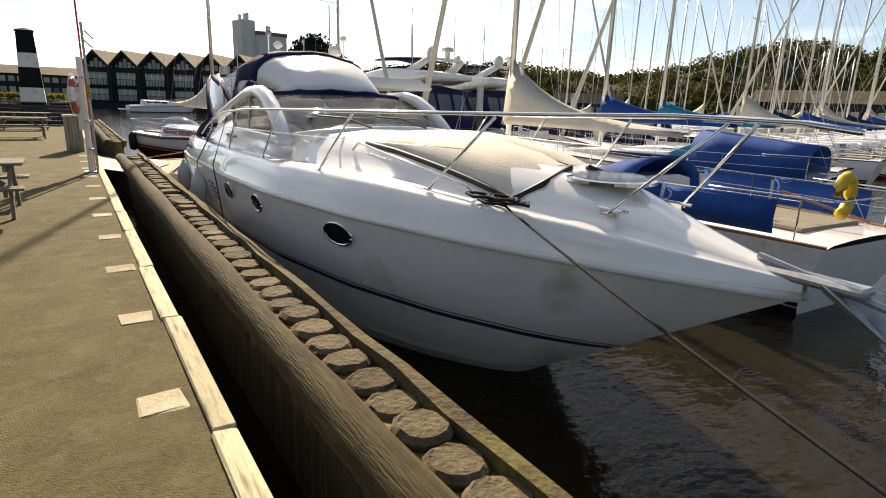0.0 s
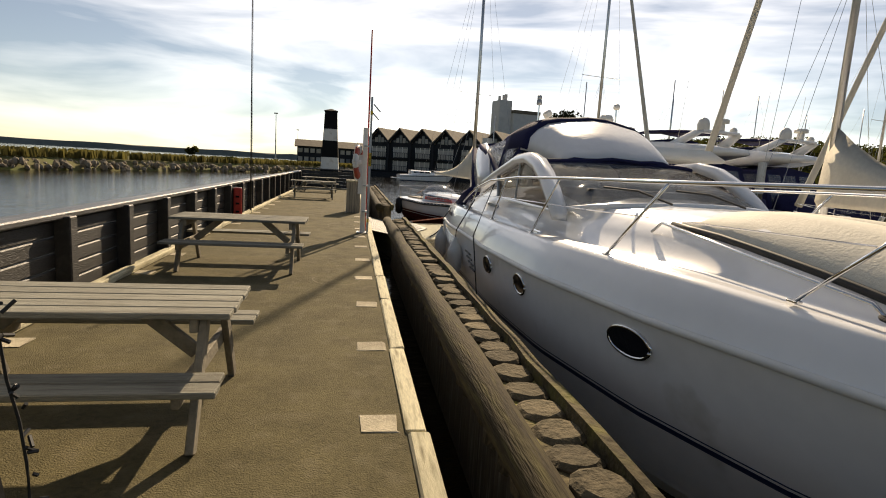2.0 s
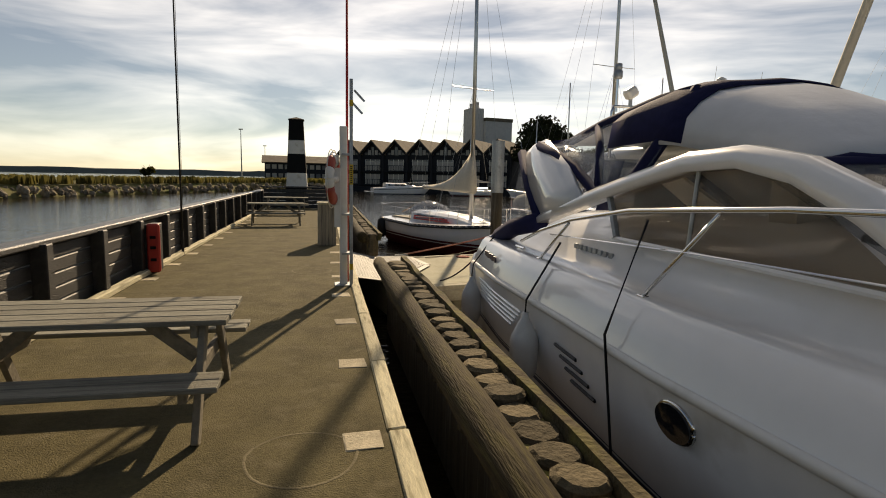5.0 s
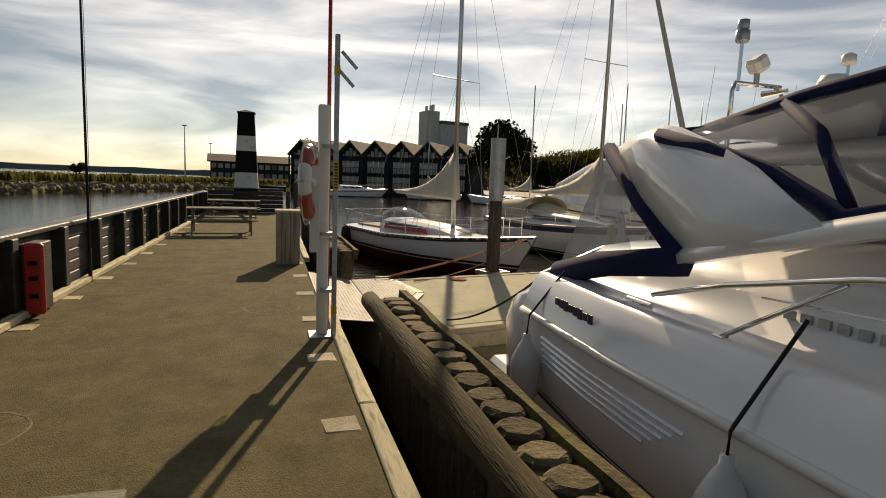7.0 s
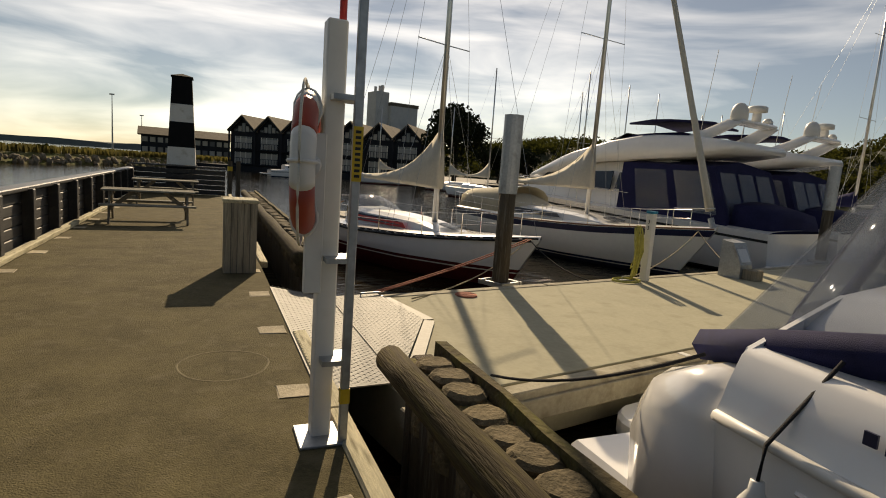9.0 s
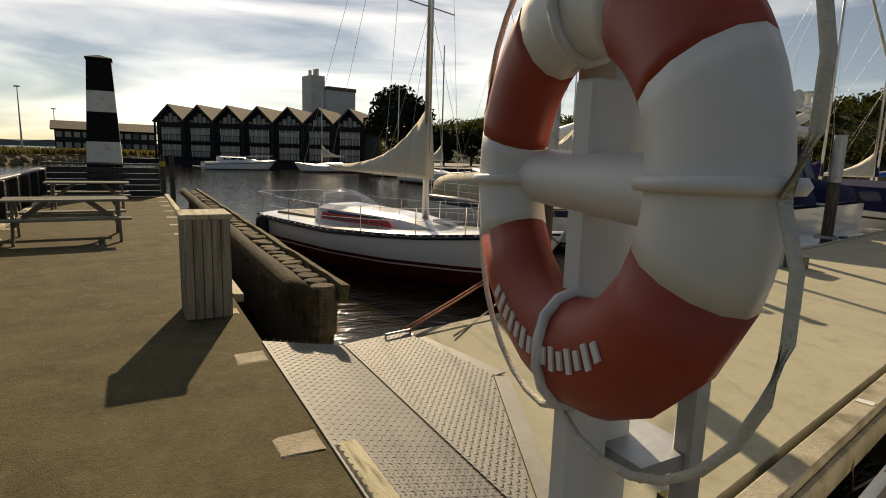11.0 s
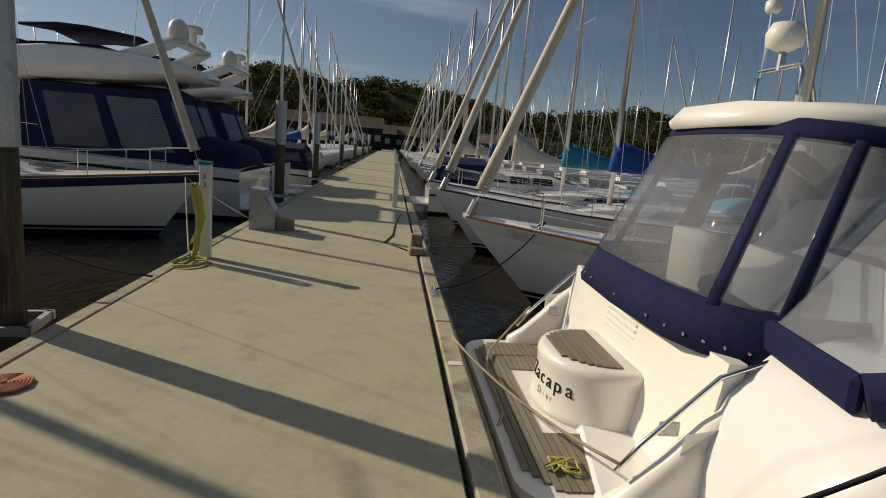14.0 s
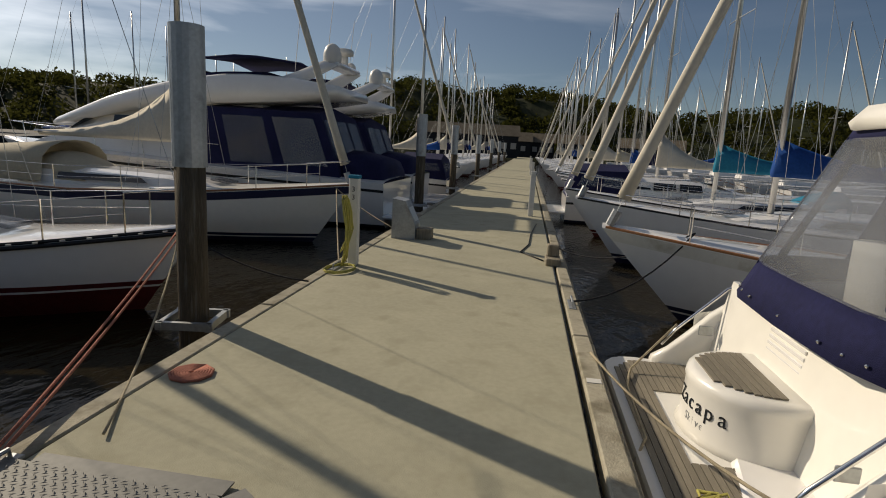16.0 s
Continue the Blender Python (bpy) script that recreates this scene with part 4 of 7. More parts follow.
        for sd in (-1, 1):
            st = (y1 - ra - 0.2) / 2
            for k in range(2):
                ya, yc = yb + 0.22 + k * (st + 0.12), yt + 0.22 + k * st
                part("canopy_window", poly_bm([(sd * hb * 0.868, ya, zb), (sd * hb * 0.868, ya + st * 0.85, zb), (sd * hb * 0.826, yc + st * 0.8, zt), (sd * hb * 0.826, yc, zt)], 0.03), M_FILM, b)
    if fly:
        zf = zc + hh
        # the flybridge side sweeps from the foredeck up and aft in one curve
        rings = []
        for i in range(15):
            t = i / 14
            y = L * 0.02 + L * 0.68 * t
            w = hb * interp([(0, 0.74), (0.35, 0.84), (0.7, 0.72), (1, 0.5)], t)
            lo = zf + interp([(0, 0.36), (0.15, 0.12), (0.35, -0.02), (0.6, -0.12), (0.8, -0.5), (1, -0.95)], t)
            hi = zf + interp([(0, 0.62), (0.15, 0.82), (0.32, 0.86), (0.5, 0.66), (0.75, 0.14), (1, -0.7)], t)
            rings.append([(-w, y, lo), (-w - 0.05, y, lo * 0.6 + hi * 0.4), (-w + 0.06, y, hi - 0.06), (-w + 0.16, y, hi), (w - 0.16, y, hi), (w - 0.06, y, hi - 0.06), (w + 0.05, y, lo * 0.6 + hi * 0.4), (w, y, lo)])
        part("flybridge", loft_bm(rings), M_GEL, b, "white flybridge sweeping up from the foredeck", smooth=True)
        part("fly_windscreen", poly_bm([(-hb * 0.5, L * 0.39, zf + 0.66), (hb * 0.5, L * 0.39, zf + 0.66), (hb * 0.4, L * 0.35, zf + 1.0), (-hb * 0.4, L * 0.35, zf + 1.0)], 0.02), M_DARKGLASS, b)
        part("fly_cover", loft_bm(cabin_rings(L * 0.2, L * 0.37, hb * 0.5, hb * 0.4, zf + 0.76, 0.28, 0.25, n=6)), M_NAVYCLOTH, b, "dark cloth cover")
        for sd in (-1, 1):
            legs = []
            for f in (0, 0.25, 0.5, 0.75, 1):
                yc, zz, ww = L * 0.17 - 1.75 * f ** 0.8, zf + 0.55 + 0.75 * f, 0.5 - 0.22 * f
                x = sd * (hb * 0.68 - 0.35 * f)
                legs.append([(x - 0.09, yc - ww, zz - 0.05), (x + 0.09, yc - ww, zz - 0.05), (x + 0.09, yc + ww * 0.5, zz + 0.06), (x - 0.09, yc + ww * 0.5, zz + 0.06)])
            part("radar_arch_leg", loft_bm(legs), M_GEL, b, "raked white radar arch leg", smooth=True)
        part("radar_arch_top", box_bm((0, L * 0.16 - 1.62, zf + 1.3), (hb * 0.98, 0.6, 0.13), bevel=0.05), M_GEL, b)
        ztop = zf + 1.32
        d1 = part("radome", revolve_bm([(0.17, 0), (0.2, 0.05), (0.2, 0.22), (0.16, 0.35), (0.08, 0.42), (0.01, 0.44)], 14), M_WHITEPLASTIC, b, "white satellite dome", smooth=True)
        d1.location, d1.scale = (-hb * 0.4, L * 0.16 - 1.62, ztop), (1.35, 1.35, 1.35)
        d2 = part("radar_scanner", revolve_bm([(0.13, 0), (0.12, 0.28), (0.1, 0.32), (0.26, 0.34), (0.26, 0.46), (0.2, 0.5)], 14), M_WHITEPLASTIC, b, "white radar scanner", smooth=True)
        d2.location, d2.scale = (hb * 0.08, L * 0.16 - 1.62, ztop), (1.2, 1.2, 1.2)
        d3 = part("small_dome", revolve_bm([(0.1, 0), (0.14, 0.05), (0.14, 0.14), (0.08, 0.22), (0.01, 0.24)], 12), M_WHITEPLASTIC, b, smooth=True)
        d3.location, d3.scale = (hb * 0.42, L * 0.16 - 1.62, ztop), (1.2, 1.2, 1.2)
        part("bimini", loft_bm([[(x * hb * 0.72, L * 0.1 + 2.4 * t + 0.6, zf + 1.3 + 0.12 * math.cos(x * 1.5) + 0.1 * math.sin(t * 3.1) + dz) for x, dz in ((-1, 0), (0, 0.02), (1, 0), (1, -0.07), (0, -0.05), (-1, -0.07))] for t in (0, 0.3, 0.6, 1)]), M_NAVYCLOTH, b, "furled dark bimini top", smooth=True)
        for x in (-0.6, 0.55):
            part("antenna", tube_bm([(hb * x, L * 0.12, zf + 0.6), (hb * x, L * 0.1, zf + 3.6)], 0.01, 4), M_WHITEPLASTIC, b)
        # the upper works stand forward of an open after deck
        for ob in b.children:
            if ob.name.split(".")[0] not in ("hull", "bottom", "transom", "rub_rail", "deck", "swim_platform", "bow_rail", "stanchion"):
                ob.location.y += 1.3
        part("aft_cover", loft_bm([[(-w * hb, y, zc * 0.85), (-w * hb * 0.9, y, z), (-w * hb * 0.3, y, z + 0.12), (w * hb * 0.3, y, z + 0.1), (w * hb * 0.9, y, z - 0.03), (w * hb, y, zc * 0.85)] for y, w, z in ((0.12, 0.7, zc + 0.1), (0.3, 0.76, zc + 0.4), (0.8, 0.78, zc + 0.52), (1.35, 0.8, zc + 0.6))]), canopy or M_NAVYCLOTH, b, "navy cover over the after deck", smooth=True)
    return b, hl


# ---- the large sports cruiser beside the fender wall ----
def cruiser():
    stern, bow = Vector((3.12, 12.55, WATER - 0.03)), Vector((3.02, 0.75, WATER - 0.03))
    c = thing("sports_cruiser", frame_at(stern, bow - stern), "white sports cruiser with navy canopy trim and steel rails", "motor boat", "boats in the marina")
    L = (bow - stern).length
    hl = Hull(L, [(0, 1.62), (0.12, 1.76), (0.4, 1.84), (0.56, 1.74), (0.7, 1.45), (0.82, 1.03), (0.92, 0.55), (0.97, 0.25), (1, 0.03)], [(0, 1.44), (0.3, 1.51), (0.6, 1.54), (0.85, 1.56), (1, 1.58)], 0.55, 2.9, [(0, 0.0), (0.16, 0.62), (0.27, 0.83), (0.33, 0.855), (0.65, 0.94), (1, 1.0)], 1.5)
    part("hull", hl.strip(0.0, None, n=44, rows=8), M_HULL_GREY, c, smooth=True)
    part("bottom", hl.strip(None, 0.0, n=30, rows=3), M_NAVYFOUL, c)
    part("transom", hl.transom(-0.1), M_GEL, c)
    part("hull_stripe", hl.strip(0.7, 0.745, n=44, rows=1, out=0.004), M_NAVY, c, "thin dark hull stripe")
    part("hull_line", hl.strip(0.765, 0.777, n=44, rows=1, out=0.004), M_NAVY, c)
    part("chine", hl.strip(0.2, 0.25, n=44, rows=1, out=0.02), M_GEL, c, smooth=True)
    for sd in (-1, 1):
        part("rub_rail", tube_bm(hl.rail_line(0, 1, 0, 0, 40, sd), 0.032, 8), M_WHITEPLASTIC, c, "grey-white rub rail", smooth=True)
    coach = [(0, 0.3), (0.1, 0.42), (0.3, 0.54), (0.44, 0.54), (0.5, 0.45), (0.56, 0.4), (0.64, 0.41), (0.74, 0.4), (0.86, 0.26), (0.94, 0.08), (1, 0.0)]
    LIP = [(0, 0.36), (0.7, 0.36), (0.88, 0.27), (1, 0.1)]
    rings = []
    n = 44
    for i in range(n + 1):
        s = i / n
        w, z = interp(hl.half, s), interp(hl.sheer, s)
        y, hgt = s * L, interp(coach, s)
        k = min(1.0, w / 1.4)
        lip = interp(LIP, s)
        half = [(w, z), (w - 0.05 * k, z + lip * 0.45), (w - 0.12 * k, z + lip * 0.86), (w - 0.16 * k, z + lip * 0.95), (w - 0.24 * k, z + lip * 0.98), (w - 0.46 * k, z + lip), (w - 0.58 * k, z + lip + hgt * 0.35), (w - 0.82 * k, z + lip + hgt * 0.8), (w * 0.25, z + lip + hgt * 0.98)]
        rings.append([(x, y, q) for x, q in half] + [(-x, y, q) for x, q in half[::-1]])
    bm = loft_bm(rings, closed=False)
    part("deck", bm, M_GEL, c, "glossy white moulded deck", smooth=True)
    part("aft_bulkhead", poly_bm([(-1.6, 0.02, 1.4)] + [(x, 0.02, q) for x, _, q in [rings[0][-1], rings[0][-4], rings[0][-8], rings[0][7], rings[0][3], rings[0][0]]], 0.03), M_GEL, c)
    stern_rings = []
    for y, w, zt in ((0.0, 1.62, 1.62), (-0.3, 1.6, 1.58), (-0.6, 1.52, 1.45), (-0.85, 1.36, 1.2), (-0.98, 1.15, 0.9)):
        stern_rings.append([(-w * 0.85, y, 0.15), (w * 0.85, y, 0.15), (w * 0.97, y, 0.5), (w, y, zt - 0.25), (w - 0.06, y, zt - 0.06), (w - 0.2, y, zt), (-w + 0.2, y, zt), (-w + 0.06, y, zt - 0.06), (-w, y, zt - 0.25), (-w * 0.97, y, 0.5)])
    part("stern_moulding", loft_bm(stern_rings), M_GEL, c, "rounded white stern moulding", smooth=True)
    part("swim_platform", box_bm((0, -1.2, 0.42), (2.6, 0.8, 0.14), bevel=0.06), M_GEL, c)
    # portholes
    for y, z, a, b2 in ((8.12, 1.31, 0.25, 0.125), (6.14, 1.33, 0.17, 0.11), (4.92, 1.33, 0.14, 0.105)):
        for sd in (-1, 1):
            s = y / L
            p = hl.point(s, z, sd)
            t1 = (hl.point(s + 0.01, z, sd) - hl.point(s - 0.01, z, sd)).normalized()
            t2 = (hl.point(s, z + 0.05, sd) - hl.point(s, z - 0.05, sd)).normalized()
            nn = t1.cross(t2).normalized()
            if nn.x * sd < 0:
                nn = -nn
            ring = [p + t1 * a * math.cos(k * math.tau / 24) + t2 * b2 * math.sin(k * math.tau / 24) + nn * 0.006 for k in range(24)]
            ob = part("porthole", poly_bm([q + nn * 0.006 for q in ring], 0.02), M_DARKGLASS, c, "dark oval porthole")
            part("porthole_rim", tube_bm(ring + ring[:1], 0.016, 6), M_CHROME, ob, smooth=True)
    # air louvres near the stern
    for sd in (-1, 1):
        for k in range(5):
            pts = [hl.point(s, 1.3 - 0.055 * k, sd) + Vector((sd * 0.004, 0, 0)) for s in (0.04, 0.1, 0.16, 0.2 - 0.008 * k)]
            part("louvre", tube_bm(pts, 0.014, 5), M_GEL, c)
        for k in range(4):
            pts = [hl.point(s, 1.25 - 0.07 * k, sd) + Vector((sd * 0.006, 0, 0)) for s in (0.275 + k * 0.008, 0.31 + k * 0.008)]
            part("vent_slit", tube_bm(pts, 0.016, 5), M_BLACK, c, "dark vent slit")
    # brand marks as plain bars
    for k in range(8):
        p = hl.point(0.06 + 0.0072 * k, interp(hl.sheer, 0.1), 1) + Vector((-0.04, 0, 0.2))
        part("mark_bar", box_bm(p, (0.012, 0.05, 0.055 + 0.012 * (k % 3))), M_NAVY, c)
    for k in range(8):
        p = hl.point(0.21 + 0.0085 * k, interp(hl.sheer, 0.25), 1) + Vector((-0.52, 0, 0.47))
        part("mark_bar", box_bm(p, (0.02, 0.06, 0.045)), M_GALV, c)
    # side arches
    arch = [(1.5, 2.12, 0.12), (2.1, 2.28, 0.12), (2.85, 2.46, 0.12), (3.5, 2.6, 0.12), (4.1, 2.72, 0.13), (4.6, 2.74, 0.13), (5.02, 2.66, 0.14), (5.4, 2.5, 0.15), (5.74, 2.3, 0.14), (6.05, 2.09, 0.1)]
    for sd in (-1, 1):
        rings = []
        for y, z, wd in arch:
            x = 1.34 - 0.1 * (z - 2.2)
            rings.append([(sd * (x + 0.05), y, z - wd * 0.5), (sd * (x + 0.06), y, z), (sd * (x + 0.0), y + 0.02, z + wd * 0.5), (sd * (x - 0.12), y, z + wd * 0.5), (sd * (x - 0.12), y, z - wd * 0.5)])
        part("side_arch", loft_bm(rings), M_GEL, c, "white curved side arch", smooth=True)
        wing = [[(1.36, 1.8, 2.16), (1.4, 2.25, 2.28), (1.36, 2.75, 2.4)], [(1.34, 1.48, 2.34), (1.38, 1.95, 2.44), (1.32, 2.45, 2.57)], [(1.3, 1.18, 2.5), (1.34, 1.66, 2.62), (1.25, 2.15, 2.74)], [(1.24, 0.9, 2.67), (1.28, 1.32, 2.8), (1.19, 1.75, 2.9)], [(1.17, 0.66, 2.84), (1.2, 1.0, 2.95), (1.12, 1.35, 3.03)], [(1.12, 0.6, 2.93), (1.13, 0.86, 3.01), (1.06, 1.1, 3.07)]]
        part("wing_panel", solid_sheet([[Vector((sd * x, y, z)) for x, y, z in row] for row in wing], 0.06), M_GEL, c, "broad white wing panel", smooth=True)
        part("side_window", poly_bm([(sd * 1.29, 3.3, 2.14), (sd * 1.27, 3.1, 2.44), (sd * 1.25, 3.5, 2.55), (sd * 1.24, 4.1, 2.66), (sd * 1.24, 4.6, 2.68), (sd * 1.26, 5.02, 2.56), (sd * 1.29, 5.66, 2.14)], 0.012), M_FILMBROWN, c, "bronze tinted side window")
        part("window_frame", tube_bm([(sd * 1.31, 3.3, 2.14), (sd * 1.28, 3.1, 2.46)], 0.03, 6), M_GALV, c)
        part("window_post", tube_bm([(sd * 1.3, 4.2, 2.14), (sd * 1.26, 4.2, 2.67)], 0.014, 6), M_GALV, c)
        part("window_sill", tube_bm([(sd * 1.31, 3.25, 2.13), (sd * 1.31, 5.75, 2.13)], 0.02, 6), M_GEL, c)
    part("dashboard", box_bm((0, 5.5, 2.25), (2.0, 0.9, 0.3), bevel=0.08), M_BLACKPAINT, c)
    for x in (-0.5, 0.5):
        part("helm_seat", loft_bm([[(x + sx * 0.3, 4.4 + dy, z) for sx, dy in ((-1, -0.1), (1, -0.1), (1, 0.12), (-1, 0.12))] for z, dy in ((1.9, 0), (2.45, 0), (2.62, 0))]), M_CREAMPAD, c, "cream helm seat")
    # windscreen: curved glass with frame
    def ws(t, k):
        a = math.pi * k / 12
        base = Vector((1.22 * math.cos(a), 5.75 + 0.95 * abs(math.sin(a)) ** 0.8, 2.14 + 0.16 * math.sin(a)))
        head = Vector((1.12 * math.cos(a), 4.5 + 0.3 * abs(math.sin(a)) ** 0.8, 2.68 + 0.05 * math.sin(a)))
        return base.lerp(head, t)
    rings = [[ws(t, k) for k in range(13)] for t in (0, 0.5, 1)]
    part("windscreen", solid_sheet(rings, 0.01), M_SCREEN, c, "curved pale-tinted windscreen", smooth=True)
    part("windscreen_top", tube_bm([ws(1, k) for k in range(13)], 0.035, 8), M_NAVYCLOTH, c, smooth=True)
    part("windscreen_base", tube_bm([ws(0, k) for k in range(13)], 0.03, 8), M_GEL, c, smooth=True)
    for x in (-0.35, 0.45):
        part("wiper", tube_bm([(x, 6.8, 2.31), (x + 0.25, 6.56, 2.42), (x + 0.6, 6.5, 2.44)], 0.012, 5), M_BLACK, c)
    # soft top
    def top(y, k, dz=0.0):
        a = math.pi * k / 12
        hgt = interp([(1.0, 0.34), (1.6, 0.42), (2.6, 0.48), (3.2, 0.56), (3.8, 0.5), (4.25, 0.32), (4.6, 0.06)], y)
        zb = interp([(1.0, 2.72), (2.0, 2.84), (3.4, 2.88), (4.0, 2.78), (4.6, 2.7)], y)
        wv = 0.012 * math.sin(k * 1.9 + y * 2.3)
        wd = interp([(3.0, 1.12), (3.5, 1.02), (4.0, 0.9), (4.6, 0.78)], y)
        return Vector((wd * math.cos(a), y + 0.22 * math.sin(a) * interp([(3.8, 0.0), (4.5, 1.0)], y), zb + hgt * abs(math.sin(a)) ** 0.62 + dz + wv))
    part("soft_top", solid_sheet([[top(y, k) for k in range(13)] for y in (3.3, 3.55, 3.8, 4.05, 4.25, 4.45, 4.6)], 0.012), M_WHITECLOTH, c, "white vinyl front of the soft top", smooth=True)
    part("soft_top_rear", solid_sheet([[top(y, k) for k in range(3, 10)] for y in (0.7, 1.2, 1.9, 2.6, 3.3)], 0.012), M_WHITECLOTH, c, "pale vinyl roof of the soft top", smooth=True)
    part("front_binding", tube_bm([top(4.61, k) for k in range(13)], 0.03, 6), M_NAVYCLOTH, c, smooth=True)
    part("hoop_binding", solid_sheet([[top(y, k, 0.02) for k in range(13)] for y in (2.7, 2.95, 3.2, 3.4, 3.6)], 0.012), M_NAVYCLOTH, c, "navy binding over the hoop", smooth=True)
    for sd in (-1, 1):
        def q(y, f):
            lo = Vector((sd * 1.18, y, interp([(0.7, 2.99), (1.3, 2.98), (2.1, 2.74), (2.65, 2.48), (3.4, 2.62), (4.6, 2.84)], y)))
            return lo.lerp(top(y, 3 if sd > 0 else 9, -0.01), f)
        part("side_film", solid_sheet([[q(y, f) for f in (0, 0.5, 1)] for y in (1.2, 1.7, 2.2, 2.7, 3.4)], 0.006), M_FILM, c, "clear side window of the soft top", smooth=True)
        for pts, rr in (([q(1.2, 1), q(2.0, 1), q(3.0, 1), q(3.4, 1)], 0.045), ([q(1.2, 0), q(1.7, 0), q(2.2, 0), q(2.65, 0), q(3.4, 0)], 0.055), ([q(1.2, 0.1), q(1.2, 0.6), q(1.2, 1)], 0.04), ([q(3.3, 0), q(3.35, 0.5), q(3.4, 1)], 0.06), ([q(2.65, 0.05), q(2.3, 0.5), q(1.9, 0.95)], 0.04)):
            part("navy_binding", tube_bm(pts, rr, 6), M_NAVYCLOTH, c, "navy canvas binding", smooth=True)
        part("corner_rail", tube_bm([(sd * 1.12, 0.25, 1.85), (sd * 1.1, 0.5, 1.9)], 0.03, 6), M_NAVYCLOTH, c)
        # rear quarter: clear film with navy edges
        A, B, C2, D = (sd * 1.28, 1.95, 2.32), (sd * 1.14, 0.5, 2.92), (sd * 1.0, -0.6, 1.6), (sd * 1.32, 1.2, 2.05)
        part("rear_quarter_film", poly_bm([Vector(B), Vector(C2), Vector(D)], 0.008), M_FILM, c, "clear rear quarter window")
        part("rear_quarter_edge", tube_bm([B, (sd * 1.27, 1.15, 2.5), (sd * 1.36, 1.72, 2.18)], 0.065, 6), M_NAVYCLOTH, c, "navy canvas edge", smooth=True)
        part("rear_quarter_foot", tube_bm([(sd * 1.36, 1.75, 2.14), (sd * 1.36, 0.9, 2.0), (sd * 1.3, 0.1, 1.8), (sd * 1.04, -0.6, 1.58)], 0.11, 6), M_NAVYCLOTH, c, "navy canvas foot", smooth=True)
    part("rear_film", poly_bm([(-1.1, 0.48, 2.95), (1.1, 0.48, 2.95), (1.0, -0.6, 1.6), (-1.0, -0.6, 1.6)], 0.008), M_FILM, c, "clear rear window of the canopy")
    part("rear_foot", box_bm((0, -0.6, 1.56), (2.0, 0.08, 0.2), bevel=0.03), M_NAVYCLOTH, c)
    # sun pad with dark border and hatch
    def deck_z(y, x):
        s = y / L
        w, z = interp(hl.half, s), interp(hl.sheer, s)
        k = min(1.0, w / 1.4)
        hgt, lip = interp(coach, s), interp(LIP, s)
        return interp([(0, z + lip + hgt), (w * 0.25, z + lip + hgt * 0.98), (w - 0.82 * k, z + lip + hgt * 0.8), (w - 0.58 * k, z + lip + hgt * 0.35), (w - 0.46 * k, z + lip)], abs(x))
    for x0, x1, nm in ((-0.82, -0.02, "sunpad"), (0.02, 0.82, "sunpad")):
        rings = []
        for i in range(9):
            y = 7.55 + 2.2 * i / 8
            f = 1 - 0.25 * i / 8
            rings.append([(x * f, y, deck_z(y, x * f) + (0.04 if 0 < j < 4 and 0 < i < 8 else 0.004)) for j, x in enumerate((x0, x0 + 0.03, (x0 + x1) / 2, x1 - 0.03, x1))])
        part(nm, loft_bm(rings, closed=False), M_CREAMPAD, c, "cream cushion of the foredeck sun pad", smooth=True)
    for sd in (-1, 1):
        part("pad_border", tube_bm([(sd * 0.85 * (1 - 0.25 * i / 8), 7.5 + 2.3 * i / 8, deck_z(7.5 + 2.3 * i / 8, 0.85 * (1 - 0.25 * i / 8)) + 0.014) for i in range(9)] + [(sd * 0.45, 9.95, deck_z(9.95, 0.45) + 0.02), (sd * 0.1, 9.9, deck_z(9.9, 0.1) + 0.02)], 0.028, 6), M_BLACK, c, "black pad border", smooth=True)
        part("grab_rail", tube_bm([(sd * 0.98, 7.4, deck_z(7.4, 0.98) + 0.02), (sd * 0.95, 7.5, deck_z(7.5, 0.95) + 0.1), (sd * 0.82, 9.4, deck_z(9.4, 0.82) + 0.1), (sd * 0.8, 9.5, deck_z(9.5, 0.8) + 0.02)], 0.013, 6), M_CHROME, c, smooth=True)
    ht = part("deck_hatch", revolve_bm([(0.3, 0), (0.3, 0.035), (0.26, 0.05), (0.01, 0.055)], 24), M_FILMDARK, c, "round smoked deck hatch")
    ht.location = (0, 10.25, deck_z(10.25, 0) + 0.005)
    hr = part("hatch_rim", revolve_bm([(0.36, 0), (0.36, 0.025), (0.3, 0.035)], 24), M_CHROME, c)
    hr.location = (0, 10.25, deck_z(10.25, 0))
    # rails
    for sd in (-1, 1):
        top_rail = []
        for s, dz in ((0.15, 0.36), (0.2, 0.52), (0.26, 0.66), (0.34, 0.78), (0.45, 0.85), (0.55, 0.87), (0.65, 0.88), (0.75, 0.9), (0.85, 0.92), (0.93, 0.94), (0.985, 0.92), (1.01, 0.88)):
            p = hl.point(min(s, 1), interp(hl.sheer, min(s, 1)), sd)
            p.x -= sd * min(0.2, abs(p.x) * 0.5)
            p.y = s * L
            p.z += dz + 0.1
            top_rail.append(p)
        part("bow_rail", tube_bm(top_rail, 0.016, 8), M_CHROME, c, "polished steel rail", smooth=True)
        for s in (0.2, 0.36, 0.5, 0.63, 0.77, 0.9):
            p = hl.point(s, interp(hl.sheer, s), sd)
            p.x -= sd * 0.2
            p.z += 0.345
            e = hl.point(s + 0.055, interp(hl.sheer, s), sd)
            e.x -= sd * min(0.2, abs(e.x) * 0.5)
            e.z += interp([(0.2, 0.74), (0.33, 0.9), (0.5, 0.96), (1, 1.02)], s)
            part("stanchion", tube_bm([p, e], 0.013, 6), M_CHROME, c, smooth=True)
            part("stanchion_base", box_bm(p, (0.05, 0.08, 0.02), bevel=0.006), M_CHROME, c)
